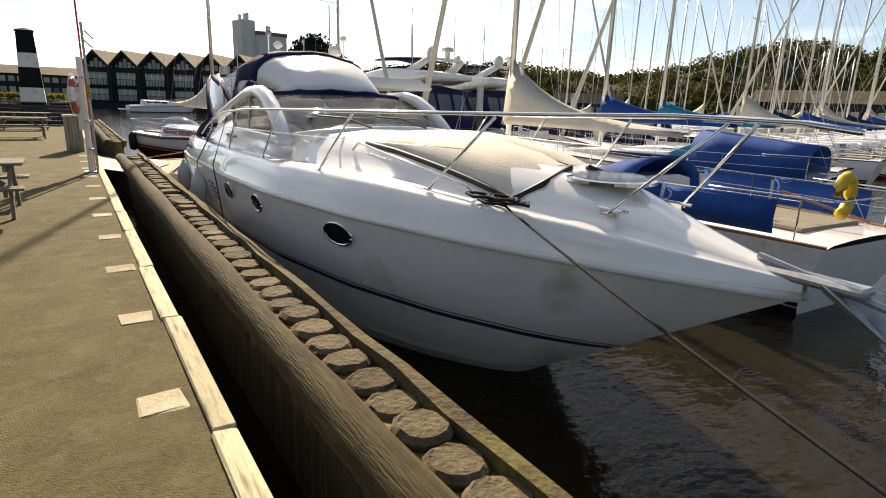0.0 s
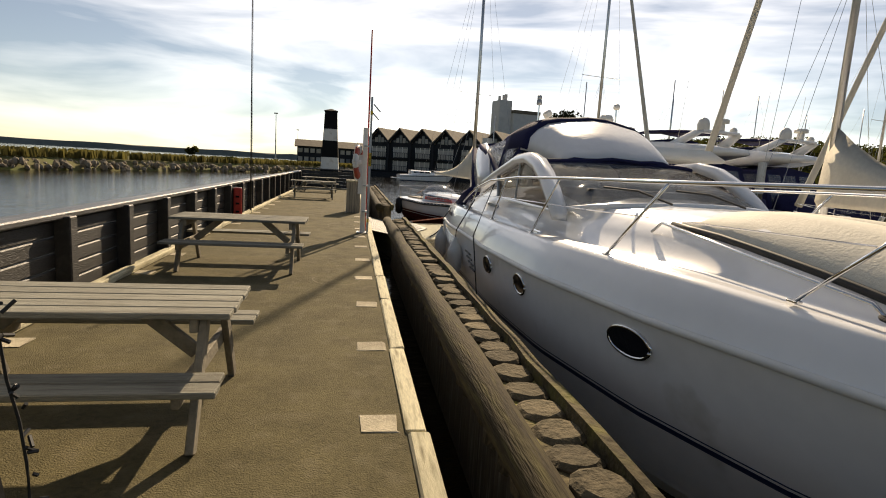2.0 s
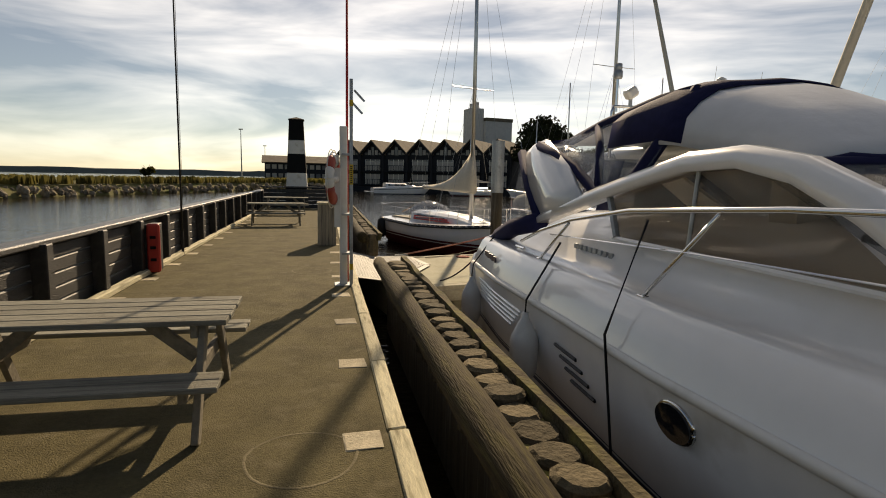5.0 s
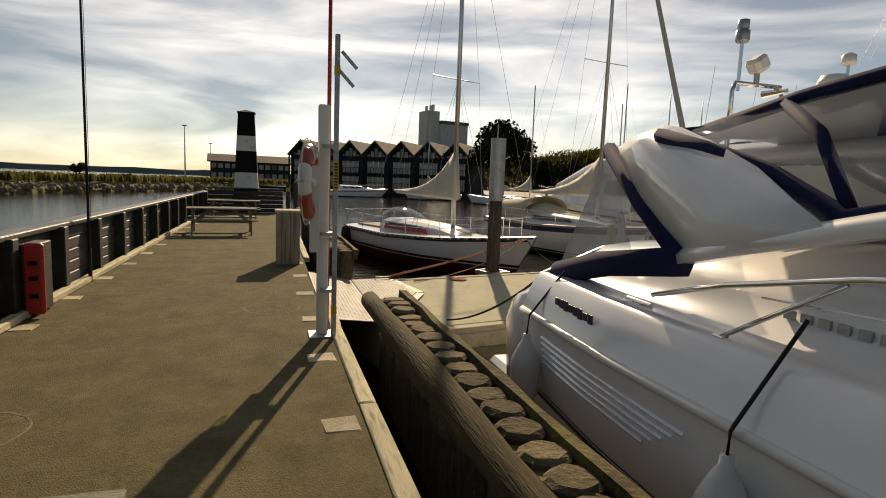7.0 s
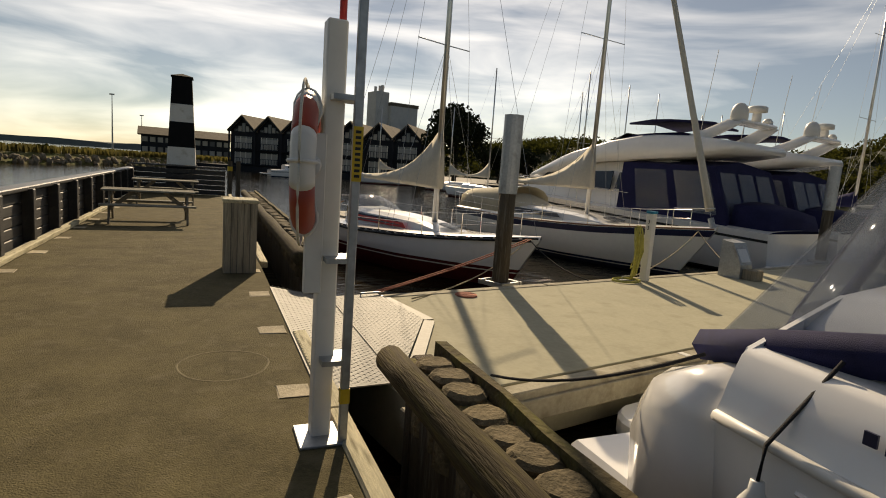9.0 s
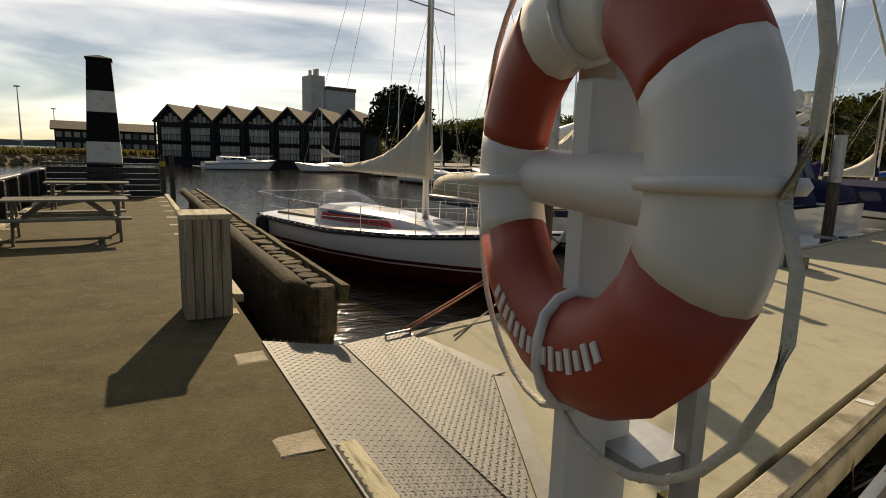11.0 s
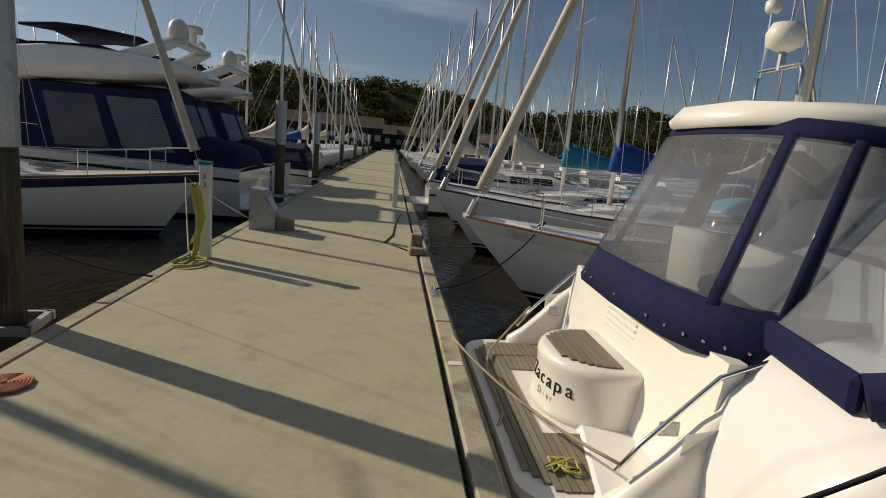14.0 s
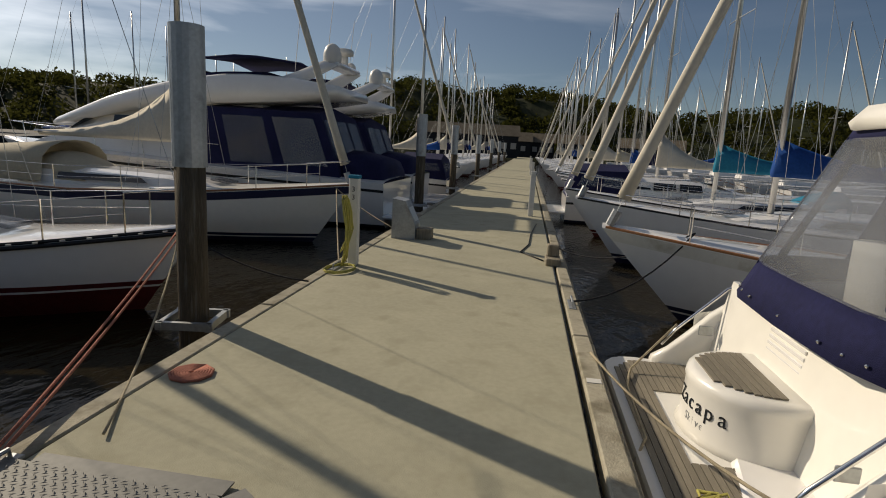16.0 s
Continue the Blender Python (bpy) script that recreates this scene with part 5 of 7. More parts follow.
        mid_wire = [hl.point(s, interp(hl.sheer, s), sd) + Vector((-sd * 0.2, 0, dz)) for s, dz in ((0.22, 0.6), (0.4, 0.68), (0.6, 0.7), (0.8, 0.72))]
        part("mid_wire", tube_bm(mid_wire, 0.005, 4), M_CHROME, c)
        for s in (0.13, 0.5, 0.9):
            p = hl.point(s, interp(hl.sheer, s), sd)
            p.x -= sd * 0.27
            p.z += 0.37
            bmc = tube_bm([p + Vector((0, -0.13, 0)), p + Vector((0, 0.13, 0))], 0.014, 6)
            add_box(bmc, p - Vector((0, 0, 0.03)), (0.03, 0.1, 0.05))
            part("cleat", bmc, M_CHROME, c)
    # anchor and roller at the stem
    zb = 1.72
    part("bow_roller", box_bm((0, L - 0.02, zb - 0.02), (0.16, 0.7, 0.06), bevel=0.02), M_GALV, c)
    bma = tube_bm([(0, L - 0.3, zb + 0.05), (0, L + 0.42, zb - 0.08)], 0.025, 6)
    part("anchor_shank", bma, M_GALV, c)
    part("anchor_fluke", loft_bm([[(-0.03, L + 0.5, zb - 0.28), (0, L + 0.5, zb - 0.3), (0.03, L + 0.5, zb - 0.28), (0, L + 0.5, zb - 0.26)], [(-0.17, L + 0.32, zb - 0.1), (0, L + 0.3, zb - 0.2), (0.17, L + 0.32, zb - 0.1), (0, L + 0.32, zb - 0.14)], [(-0.12, L + 0.12, zb + 0.0), (0, L + 0.1, zb - 0.08), (0.12, L + 0.12, zb + 0.0), (0, L + 0.12, zb - 0.02)]]), M_GALV, c, "galvanised plough anchor")
    # light mast over the cockpit
    part("search_light_post", tube_bm([(-0.33, 0.5, 3.55), (-0.33, 0.5, 3.72)], 0.025, 6), M_GALV, c)
    for x in (-0.28, 0.28):
        part("mast_leg", tube_bm([(x - 0.35, 0.5, 2.9), (x - 0.35, 0.5, 3.5), (x * 0.9 - 0.35, 0.5, 3.58)], 0.02, 8), M_CHROME, c, smooth=True)
    part("mast_bar", tube_bm([(-0.6, 0.5, 3.57), (-0.1, 0.5, 3.57)], 0.02, 8), M_CHROME, c, smooth=True)
    part("mast_staff", tube_bm([(-0.13, 0.5, 3.5), (-0.13, 0.5, 3.95)], 0.016, 6), M_CHROME, c)
    nl = part("nav_light", revolve_bm([(0.05, 0), (0.06, 0.02), (0.06, 0.1), (0.04, 0.11), (0.05, 0.12), (0.05, 0.19), (0.02, 0.2)], 12), M_GALV, c, "masthead light", smooth=True)
    nl.location = (-0.13, 0.5, 3.92)
    part("search_light", box_bm((-0.33, 0.5, 3.75), (0.16, 0.16, 0.14), Matrix.Rotation(0.6, 3, "Y"), 0.03), M_WHITEPLASTIC, c)
    part("horn", tube_bm([(-0.55, 0.38, 3.52), (-0.55, 0.63, 3.52)], 0.04, 8, 0.02), M_CHROME, c)
    return c, hl


cruiser_ob, cruiser_hull = cruiser()
CM = cruiser_ob.matrix_world.copy()


def fender(m, label, material=M_WHITEPLASTIC, r=0.13, ln=0.62):
    f = thing("fender", m, label, "fender", "boat fenders")
    body = part("body", revolve_bm([(0.03, -ln), (r * 0.6, -ln + 0.04), (r * 0.95, -ln + 0.14), (r, -ln * 0.6), (r, -ln * 0.35), (r * 0.9, -0.16), (r * 0.5, -0.05), (0.035, 0.0), (0.03, 0.05)], 16), material, f, smooth=True)
    return f


def rope(name, pts, r, material, label):
    ob = link_mesh(name, tube_bm(pts, r, 6), material, True)
    return tagged(ob, label, "rope", "mooring ropes")


for y, zoff in ((2.75, 1.6), (0.35, 1.5)):
    s = y / cruiser_hull.length
    hp = cruiser_hull.point(s, 1.0, 1)
    top_p = cruiser_hull.point(s, interp(cruiser_hull.sheer, s), 1) + Vector((0.03, 0, 0.0))
    base = CM @ Vector((hp.x + 0.14, y, zoff - 0.25))
    fender(Matrix.Translation(base), "white cylindrical fender hanging on the cruiser's side")
    rail_p = CM @ (top_p + Vector((-0.23, 0.1, 0.55 if y > 2 else 0.42)))
    edge_p = CM @ (top_p + Vector((0.03, 0, 0.02)))
    rope("fender_line", [rail_p, edge_p, base + Vector((0, 0, 0.04))], 0.01, M_DARKROPE, "dark fender lanyard with a knot on the rail")

# ropes of the cruiser
bow_cleat = CM @ (cruiser_hull.point(0.84, 1.55, 1) + Vector((-0.14, 0, 0.32)))
rope("bow_line", sag(bow_cleat, (0.78, -3.0, 0.36), 0.1, 12), 0.009, M_DARKROPE, "twisted grey mooring rope from the cruiser's bow to the quay")
bmk = bmesh.new()
rr = random.Random(3)
for k in range(5):
    c0 = bow_cleat + Vector((rr.uniform(-0.08, 0.08), rr.uniform(-0.1, 0.3), 0.02 + 0.012 * k))
    add_tube(bmk, [c0 + Vector((0.07 * math.cos(a * 0.8), 0.17 * math.sin(a * 0.8), 0.01 * math.sin(a * 3))) for a in range(9)], 0.013, 6)
tagged(link_mesh("rope_coil", bmk, M_DARKROPE, True), "dark rope coiled over the bow cleat", "rope", "mooring ropes")
stern_cleat = CM @ Vector((1.35, -0.35, 1.62))
rope("stern_line", sag(stern_cleat, dock(-0.5, 0.12, DOCK_Z + 0.03), 0.1, 10), 0.013, M_DARKROPE, "dark mooring rope from the cruiser's stern to the dock")
rope("mid_line", [CM @ (cruiser_hull.point(0.36, 1.6, 1) + Vector((-0.2, 0, 0.75))), CM @ (cruiser_hull.point(0.36, 1.6, 1) + Vector((0.05, 0, 0.02))), CM @ (cruiser_hull.point(0.36, 0.9, 1) + Vector((0.06, 0, 0))), CM @ (cruiser_hull.point(0.36, 0.5, 1) + Vector((0.1, 0, 0)))], 0.009, M_DARKROPE, "thin dark line hanging over the cruiser's side")


# ---- boats on the dock ----
sb1, hull1 = sailboat("sailboat", dock(4.65, 5.0), -N + U * 0.18, 8.4, 1.4, 1.02, "white sailing boat with dark red bottom and covered boom", mast_h=10.5, cover=M_SAILCLOTH, hood=M_FILM, boom_drop=-0.1, mast_s=0.6, seed=2, boot_h=0.36)
# black and white toe rail of the near sailing boat
for sd in (-1, 1):
    toe = [p + Vector((sd * 0.02, 0, 0)) for p in hull1.rail_line(0.02, 0.98, 0, -0.03, 60, sd)]
    for k in range(0, 60, 2):
        part("scupper_mark", tube_bm([toe[k].lerp(toe[k + 1], 0.3) + Vector((sd * 0.012, 0, 0.045)), toe[k].lerp(toe[k + 1], 0.7) + Vector((sd * 0.012, 0, 0.045))], 0.014, 6), M_WHITEPAINT, sb1, "small white scupper in the toe rail")
    part("toe_rail_band", tube_bm(toe, 0.03, 6), M_BLACK, sb1, "black toe rail")
    cab = [(sd * (1.4 * 0.62 - 0.02), 8.4 * f, 1.02 * 0.9 + 0.1 + 0.03 * k) for f, k in ((0.3, 0), (0.3, 5), (0.55, 4), (0.57, 0))]
    part("cabin_band", poly_bm([Vector(p) - Vector((sd * 0.035 * (i in (1, 2)) + sd * 0.11 * (i > 1), 0, 0)) for i, p in enumerate(cab)], 0.02), M_RED, sb1, "red band along the cabin side")
sb2, hull2 = sailboat("sailboat", dock(10.6, 4.6), -N, 10.6, 1.65, 1.25, "cream sailing yacht with a navy sheer band and beige spray hood", hull_mat=M_GEL_CREAM, boot=M_NAVYFOUL, sheer_band=M_NAVY, mast_h=13.5, cover=M_SAILCLOTH, hood=M_BEIGECLOTH, tent=M_BEIGECLOTH, furled=True, mast_s=0.57, seed=3)
motor_yacht("motor_yacht", dock(15.3, 4.6), N, 14.5, 2.2, 1.7, "large white flybridge motor yacht with a navy cockpit canopy")
motor_yacht("motor_yacht", dock(20.4, 4.8), N, 13.5, 2.1, 1.65, "white flybridge motor yacht with dark canopy beside a twin")
motor_yacht("motor_boat", dock(25.0, 4.2), N, 9.5, 1.55, 1.15, "white motor boat with a navy cockpit cover moored stern-to", fly=False)
sailboat("sailboat", dock(29.2, 4.2), -N, 10.0, 1.6, 1.15, "white sailing boat with a rolled foresail", furled=True, mast_h=12.5, cover=M_NAVYCLOTH, detail=1, seed=4)
sbC, hullC = sailboat("sailboat", dock(6.9, -0.8), Vector((0.05, 1, 0)), 13.3, 1.75, 1.16, "white sailing yacht with pale boom cover and blue spray hood", furled=True, mast_h=13.5, cover=M_SAILCLOTH, hood=M_BLUECLOTH, boot=M_NAVYFOUL, sheer_band=M_WHITEPAINT, mast_s=0.62, seed=5)
for sd in (-1, 1):
    for s0, s1 in ((0.05, 0.17), (0.175, 0.28)):
        low, high = hullC.rail_line(s0, s1, 0.05, 0.08, 5, sd), hullC.rail_line(s0, s1, 0.05, 0.53, 5, sd)
        part("rail_cloth", solid_sheet([low, [(a + b) / 2 + Vector((sd * 0.03, 0, 0)) for a, b in zip(low, high)], high], 0.012), M_BLUECLOTH, sbC, "blue cloth laced to the rail", smooth=True)
sbD, hullD = sailboat("sailboat", dock(11.2, -0.7), N, 11.0, 1.65, 1.25, "white sailing yacht with bright blue sail cover and tent", furled=True, mast_h=13.0, cover=M_BLUECLOTH, hood=M_TEALCLOTH, tent=M_BLUECLOTH, boot=M_NAVYFOUL, mast_s=0.6, seed=6)
sailboat("sailboat", dock(15.3, -0.7), N, 10.5, 1.6, 1.2, "white sailing boat with rolled foresail and teal tent", furled=True, mast_h=12.5, cover=M_TEALCLOTH, hood=M_TEALCLOTH, detail=1, seed=7)
motor_yacht("motor_boat", dock(19.6, -1.0), -N, 9.0, 1.5, 1.2, "white motor boat with a dark cover", fly=False, canopy=M_NAVYCLOTH)
kinds = [M_SAILCLOTH, M_NAVYCLOTH, M_BLUECLOTH, M_BEIGECLOTH]
rr = random.Random(11)
u = 23.6
i = 0
while u < 112:
    sailboat("sailboat", dock(u, -0.8 - rr.uniform(0, 0.6)), N, rr.uniform(8.5, 11), 1.5, 1.1, "white sailing boat moored bow-to farther along the dock", cover=kinds[i % 4], furled=i % 5 == 2, mast_h=rr.uniform(10.5, 13.5), detail=1 if u < 40 else 0, seed=20 + i)
    if u > 32:
        sailboat("sailboat", dock(u + 6, 4.5 + rr.uniform(0, 0.6)), -N, rr.uniform(8.5, 11), 1.5, 1.1, "white sailing boat moored bow-to along the far side of the dock", cover=kinds[(i + 2) % 4], furled=i % 4 == 1, mast_h=rr.uniform(10.5, 13.5), detail=0, seed=60 + i)
    u += rr.uniform(3.8, 4.7)
    i += 1
# second row of moorings beyond, with a forest of masts
for i in range(26):
    u, n = 10 + i * 4.3 + rr.uniform(-0.8, 0.8), -25 - rr.uniform(0, 2)
    sailboat("sailboat", dock(u, n), N if i % 2 else -N, rr.uniform(8.5, 11), 1.5, 1.1, "white sailing boat in the next row of moorings", cover=kinds[i % 4], furled=i % 4 == 0, mast_h=rr.uniform(10, 14.5), detail=0, seed=90 + i)
for i in range(9):
    u, n = 30 + i * 6 + rr.uniform(-1, 1), 30 + rr.uniform(0, 6)
    sailboat("sailboat", dock(u, n), -N, rr.uniform(8.5, 10.5), 1.5, 1.1, "white sailing boat in the far row of moorings", cover=kinds[i % 4], mast_h=rr.uniform(10, 13), detail=0, seed=130 + i)


def stern_boat():
    """The motor boat moored stern-to: swim platform, moulded step, canopy with clear windows and a hardtop."""
    base = dock(1.95, -0.42, WATER)
    b = thing("cabin_cruiser", frame_at(base, -N), "cream cabin cruiser with navy canopy and teak swim platform", "motor boat", "boats in the marina")
    L, hb = 9.6, 1.62
    hl = Hull(L - 0.9, [(0, hb * 0.96), (0.3, hb), (0.6, hb * 0.95), (0.8, hb * 0.66), (0.92, hb * 0.3), (1, 0.03)], [(0, 0.95), (0.12, 1.2), (0.4, 1.3), (1, 1.4)], 0.5, 1.4, MOTOR_SECTION)
    H0 = Matrix.Translation((0, 0.95, 0))

    def at(bm):
        bmesh.ops.transform(bm, matrix=H0, verts=bm.verts)
        return bm
    part("hull", at(hl.strip(0.05, None, rows=5)), M_GEL_CREAM, b, smooth=True)
    part("bottom", at(hl.strip(None, 0.05, rows=2)), M_NAVYFOUL, b)
    part("deck", at(hl.deck(0.12, s0=0.34)), M_GEL_CREAM, b, smooth=True)
    zp = 0.42
    # platform with rounded corners
    out = []
    for x, y in [(1.5, 1.0), (1.53, 0.35)] + [(1.2 + 0.32 * math.cos(a), 0.3 - 0.28 * math.sin(a)) for a in (0.3, 0.7, 1.1, 1.4)]:
        out.append((x, y))
    outline = out + [(-x, y) for x, y in out[::-1]]
    rings = [[(x * f, 0.5 + (y - 0.5) * f, z) for x, y in outline] for f, z in ((0.98, zp - 0.22), (1.0, zp - 0.16), (1.0, zp - 0.04), (0.975, zp))]
    part("swim_platform", loft_bm(rings), M_GEL_CREAM, b, smooth=False)
    k = 0
    for j in range(17):
        y = 0.14 + j * 0.056
        w = 1.36 if y > 0.32 else 1.36 - (0.32 - y) * 1.3
        spans = [(-w, w)] if y < 0.4 else [(-w, -0.62), (0.62, w)]
        for x0, x1 in spans:
            part("teak_strip", box_bm(((x0 + x1) / 2, y, zp + 0.008), (x1 - x0, 0.049, 0.012)), M_TEAK, b)
    # moulded step
    pts = [(0.6 * math.cos(a), 1.0 - 0.52 * math.sin(a)) for a in [math.pi * q / 12 for q in range(13)]]
    rings = [[(x * f, 1.0 + (y - 1.0) * f, z) for x, y in pts] + [(-0.6 * f, 1.3, z), (0.6 * f, 1.3, z)] for f, z in ((1.06, zp), (1.0, zp + 0.05), (0.97, zp + 0.38), (0.99, zp + 0.42), (0.96, zp + 0.47), (0.86, zp + 0.49))]
    part("step", loft_bm(rings), M_GEL_CREAM, b, "moulded white boarding step", smooth=True)
    for j in range(8):
        y = 0.62 + j * 0.056
        w = 0.5 * math.sqrt(max(0.05, 1 - ((1.0 - y) / 0.45) ** 2)) if y < 1 else 0.5
        part("step_teak", box_bm((0, y, zp + 0.497), (2 * w * 0.92, 0.048, 0.014)), M_TEAK, b)
    # name and home port, letter by letter round the curved face
    for word, size, pitch, z, ink in (("Zacapa", 0.17, 0.098, zp + 0.21, M_HOUSEDARK), ("Skive", 0.09, 0.05, zp + 0.1, M_GALV)):
        for i, ch in enumerate(word):
            x = 0.17 + (i - (len(word) - 1) / 2) * pitch
            root = math.sqrt(1 - (x / 0.588) ** 2)
            slope = math.atan(0.51 * x / 0.588 ** 2 / root)
            text_mesh("letter", ch, size, ink, b, Matrix.Translation((x, 1.0 - 0.512 * root - 0.002, z)) @ Matrix.Rotation(slope, 4, "Z") @ Matrix.Rotation(radians(88), 4, "X"))
    # transom bulkhead and cockpit sides
    part("transom_panel", loft_bm([[(-1.48, 1.05, zp - 0.1), (1.48, 1.05, zp - 0.1), (1.48, 1.2, zp - 0.1), (-1.48, 1.2, zp - 0.1)], [(-1.42, 1.24, 1.36), (1.42, 1.24, 1.36), (1.42, 1.36, 1.36), (-1.42, 1.36, 1.36)]]), M_GEL_CREAM, b, "sloping white transom")
    dr = part("transom_door", poly_bm([(-0.42, 1.19, zp + 0.5), (0.3, 1.19, zp + 0.5), (0.3, 1.27, 1.34), (-0.42, 1.27, 1.34)], 0.02), M_GEL_CREAM, b)
    for j in range(6):
        z = zp + 0.56 + j * 0.055
        part("louvre", box_bm((-0.06, 1.185 + j * 0.0052, z), (0.6, 0.02, 0.03), bevel=0.006), M_GEL, dr)
    for sd in (-1, 1):
        part("quarter", loft_bm([[(sd * 1.4, y, z0), (sd * 1.53, y, z0), (sd * 1.585, y, z0 + (z1 - z0) * 0.45), (sd * 1.575, y, z0 + (z1 - z0) * 0.8), (sd * 1.555, y, z1 - 0.01), (sd * 1.52, y, z1 + 0.03), (sd * 1.46, y, z1 + 0.035), (sd * 1.41, y, z1)] for y, z0, z1 in ((0.55, zp - 0.12, zp + 0.02), (0.7, zp - 0.14, zp + 0.12), (0.9, 0.22, 0.74), (1.1, 0.2, 0.96), (1.35, 0.2, 1.16), (1.65, 0.2, 1.31), (2.0, 0.2, 1.39), (2.6, 0.3, 1.43), (3.4, 0.4, 1.46))]), M_GEL_CREAM, b, "moulded quarter of the hull", smooth=True)
        part("grab_rail", tube_bm([(sd * 1.42, 0.62, zp + 0.2), (sd * 1.42, 0.75, 0.8), (sd * 1.42, 1.2, 1.27), (sd * 1.42, 1.8, 1.5)], 0.017, 8), M_CHROME, b, smooth=True)
        part("vent", box_bm((sd * 1.29, 1.0, 0.85), (0.02, 0.14, 0.1), bevel=0.006), M_GALV, b)
        # tubular side swell
        part("side_swell", tube_bm([(sd * 1.42, 1.2, 0.8), (sd * 1.5, 1.55, 0.9), (sd * 1.57, 1.9, 0.97), (sd * 1.62, 2.4, 1.05), (sd * 1.62, 3.8, 1.1), (sd * 1.55, 5.2, 1.15)], 0.09, 10), M_GEL_CREAM, b, smooth=True)
        # grey strips laid on the side draw the shade inside its moulded grooves
        for k in range(3):
            part("groove_shade", tube_bm([(sd * 1.6, 1.75, 0.6 + 0.07 * k), (sd * 1.625, 2.6, 0.66 + 0.07 * k), (sd * 1.63, 4.2, 0.72 + 0.07 * k)], 0.014, 5), M_GALV, b, "grey strip as the shade in a moulded groove")
        part("side_line", tube_bm([(sd * 1.62, 2.2, 0.7), (sd * 1.66, 3.4, 0.8), (sd * 1.6, 5.2, 0.85)], 0.018, 6), M_GEL, b)
    # canopy
    def cv(t, k):
        a = math.pi * min(10, max(0, k)) / 10
        lo = Vector((1.5 * abs(math.cos(a)) ** 0.5 * (1 if a < math.pi / 2 else -1), 2.5 - 1.42 * abs(math.sin(a)) ** 0.5, 1.42))
        hi = Vector((1.24 * abs(math.cos(a)) ** 0.6 * (1 if a < math.pi / 2 else -1), 2.75 - 1.05 * abs(math.sin(a)) ** 0.6, 2.8 + 0.1 * math.sin(a)))
        return lo.lerp(hi, t)
    part("canopy_skirt", solid_sheet([[cv(t, k) for k in range(11)] for t in (-0.06, 0.08, 0.18)], 0.012), M_NAVYCLOTH, b, "navy canvas skirt", smooth=True)
    part("canopy_head", solid_sheet([[cv(t, k) for k in range(11)] for t in (0.92, 0.97, 1.02)], 0.012), M_NAVYCLOTH, b, "navy canvas head band", smooth=True)
    cuts = [0, 1.6, 3.2, 6.8, 8.4, 10]
    for a, c in zip(cuts, cuts[1:]):
        part("canopy_window", solid_sheet([[cv(t, a + 0.14 + (c - a - 0.28) * q / 4) for q in range(5)] for t in (0.17, 0.5, 0.93)], 0.006), M_FILM, b, "clear canopy window", smooth=True)
    for a in cuts:
        part("canopy_seam", solid_sheet([[cv(t, a + d) for d in (-0.17, 0, 0.17)] for t in (0.15, 0.5, 0.95)], 0.014), M_NAVYCLOTH, b, "navy canvas seam band", smooth=True)
    for k in range(1, 20):
        p = cv(-0.01, k / 2)
        part("stud", box_bm(p, (0.025, 0.025, 0.025), bevel=0.008), M_CHROME, b)
    # hardtop
    rings = []
    for i in range(8):
        t = i / 7
        y = 1.65 + 3.6 * t
        w = 1.05 + 0.25 * math.sin(t * math.pi) if i else 0.6
        rings.append([(-w, y, 2.86), (-w - 0.06, y, 2.92), (-w * 0.7, y, 3.04 + 0.03 * t), (w * 0.7, y, 3.04 + 0.03 * t), (w + 0.06, y, 2.92), (w, y, 2.86)])
    part("hardtop", loft_bm(rings), M_GEL_CREAM, b, "white moulded hardtop", smooth=True)
    for sd in (-1, 1):
        part("hardtop_leg", loft_bm([[(sd * 1.25, 3.1 + 2.3 * t, 2.8 - 1.35 * t), (sd * 1.33, 3.1 + 2.3 * t, 2.8 - 1.35 * t), (sd * 1.33, 3.5 + 2.5 * t, 2.8 - 1.35 * t), (sd * 1.25, 3.5 + 2.5 * t, 2.8 - 1.35 * t)] for t in (0, 0.5, 1)]), M_GEL_CREAM, b)
        part("side_glass", poly_bm([(sd * 1.36, 3.0, 1.5), (sd * 1.26, 3.1, 2.75), (sd * 1.3, 4.4, 2.1), (sd * 1.38, 5.2, 1.5)], 0.01), M_FILMDARK, b)
    part("windscreen", poly_bm([(-1.25, 6.0, 1.5), (1.25, 6.0, 1.5), (1.0, 4.9, 2.75), (-1.0, 4.9, 2.75)], 0.01), M_FILMDARK, b)
    part("foredeck_cabin", loft_bm(cabin_rings(5.6, 9.6, 1.25, 0.5, 1.3, 0.3, 0.25, front=0.5)), M_GEL_CREAM, b)
    for x, y in ((-0.5, 2.0), (0.55, 2.0), (0.45, 3.6)):
        rings = [[(x + sx * 0.32, y + dy, z) for sx, dy in ((-1, 0), (-0.6, -0.12), (0.6, -0.12), (1, 0), (0.9, 0.16), (-0.9, 0.16))] for z in (0.95, 1.55, 1.85, 1.95)]
        part("cockpit_seat", loft_bm(rings), M_CREAMPAD, b, "white upholstered seat", smooth=True)
    # radar mast on the hardtop
    mx, my = -0.45, 2.5
    for x in (-0.3, 0.3):
        part("mast_leg", tube_bm([(mx + x, my, 2.93), (mx + x, my, 3.4), (mx + x * 0.8, my, 3.48)], 0.02, 8), M_CHROME, b, smooth=True)
    part("mast_bar", tube_bm([(mx - 0.28, my, 3.46), (mx + 0.28, my, 3.46)], 0.02, 8), M_CHROME, b)
    part("mast_staff", tube_bm([(mx - 0.24, my, 3.4), (mx - 0.24, my, 4.0)], 0.018, 8), M_CHROME, b)
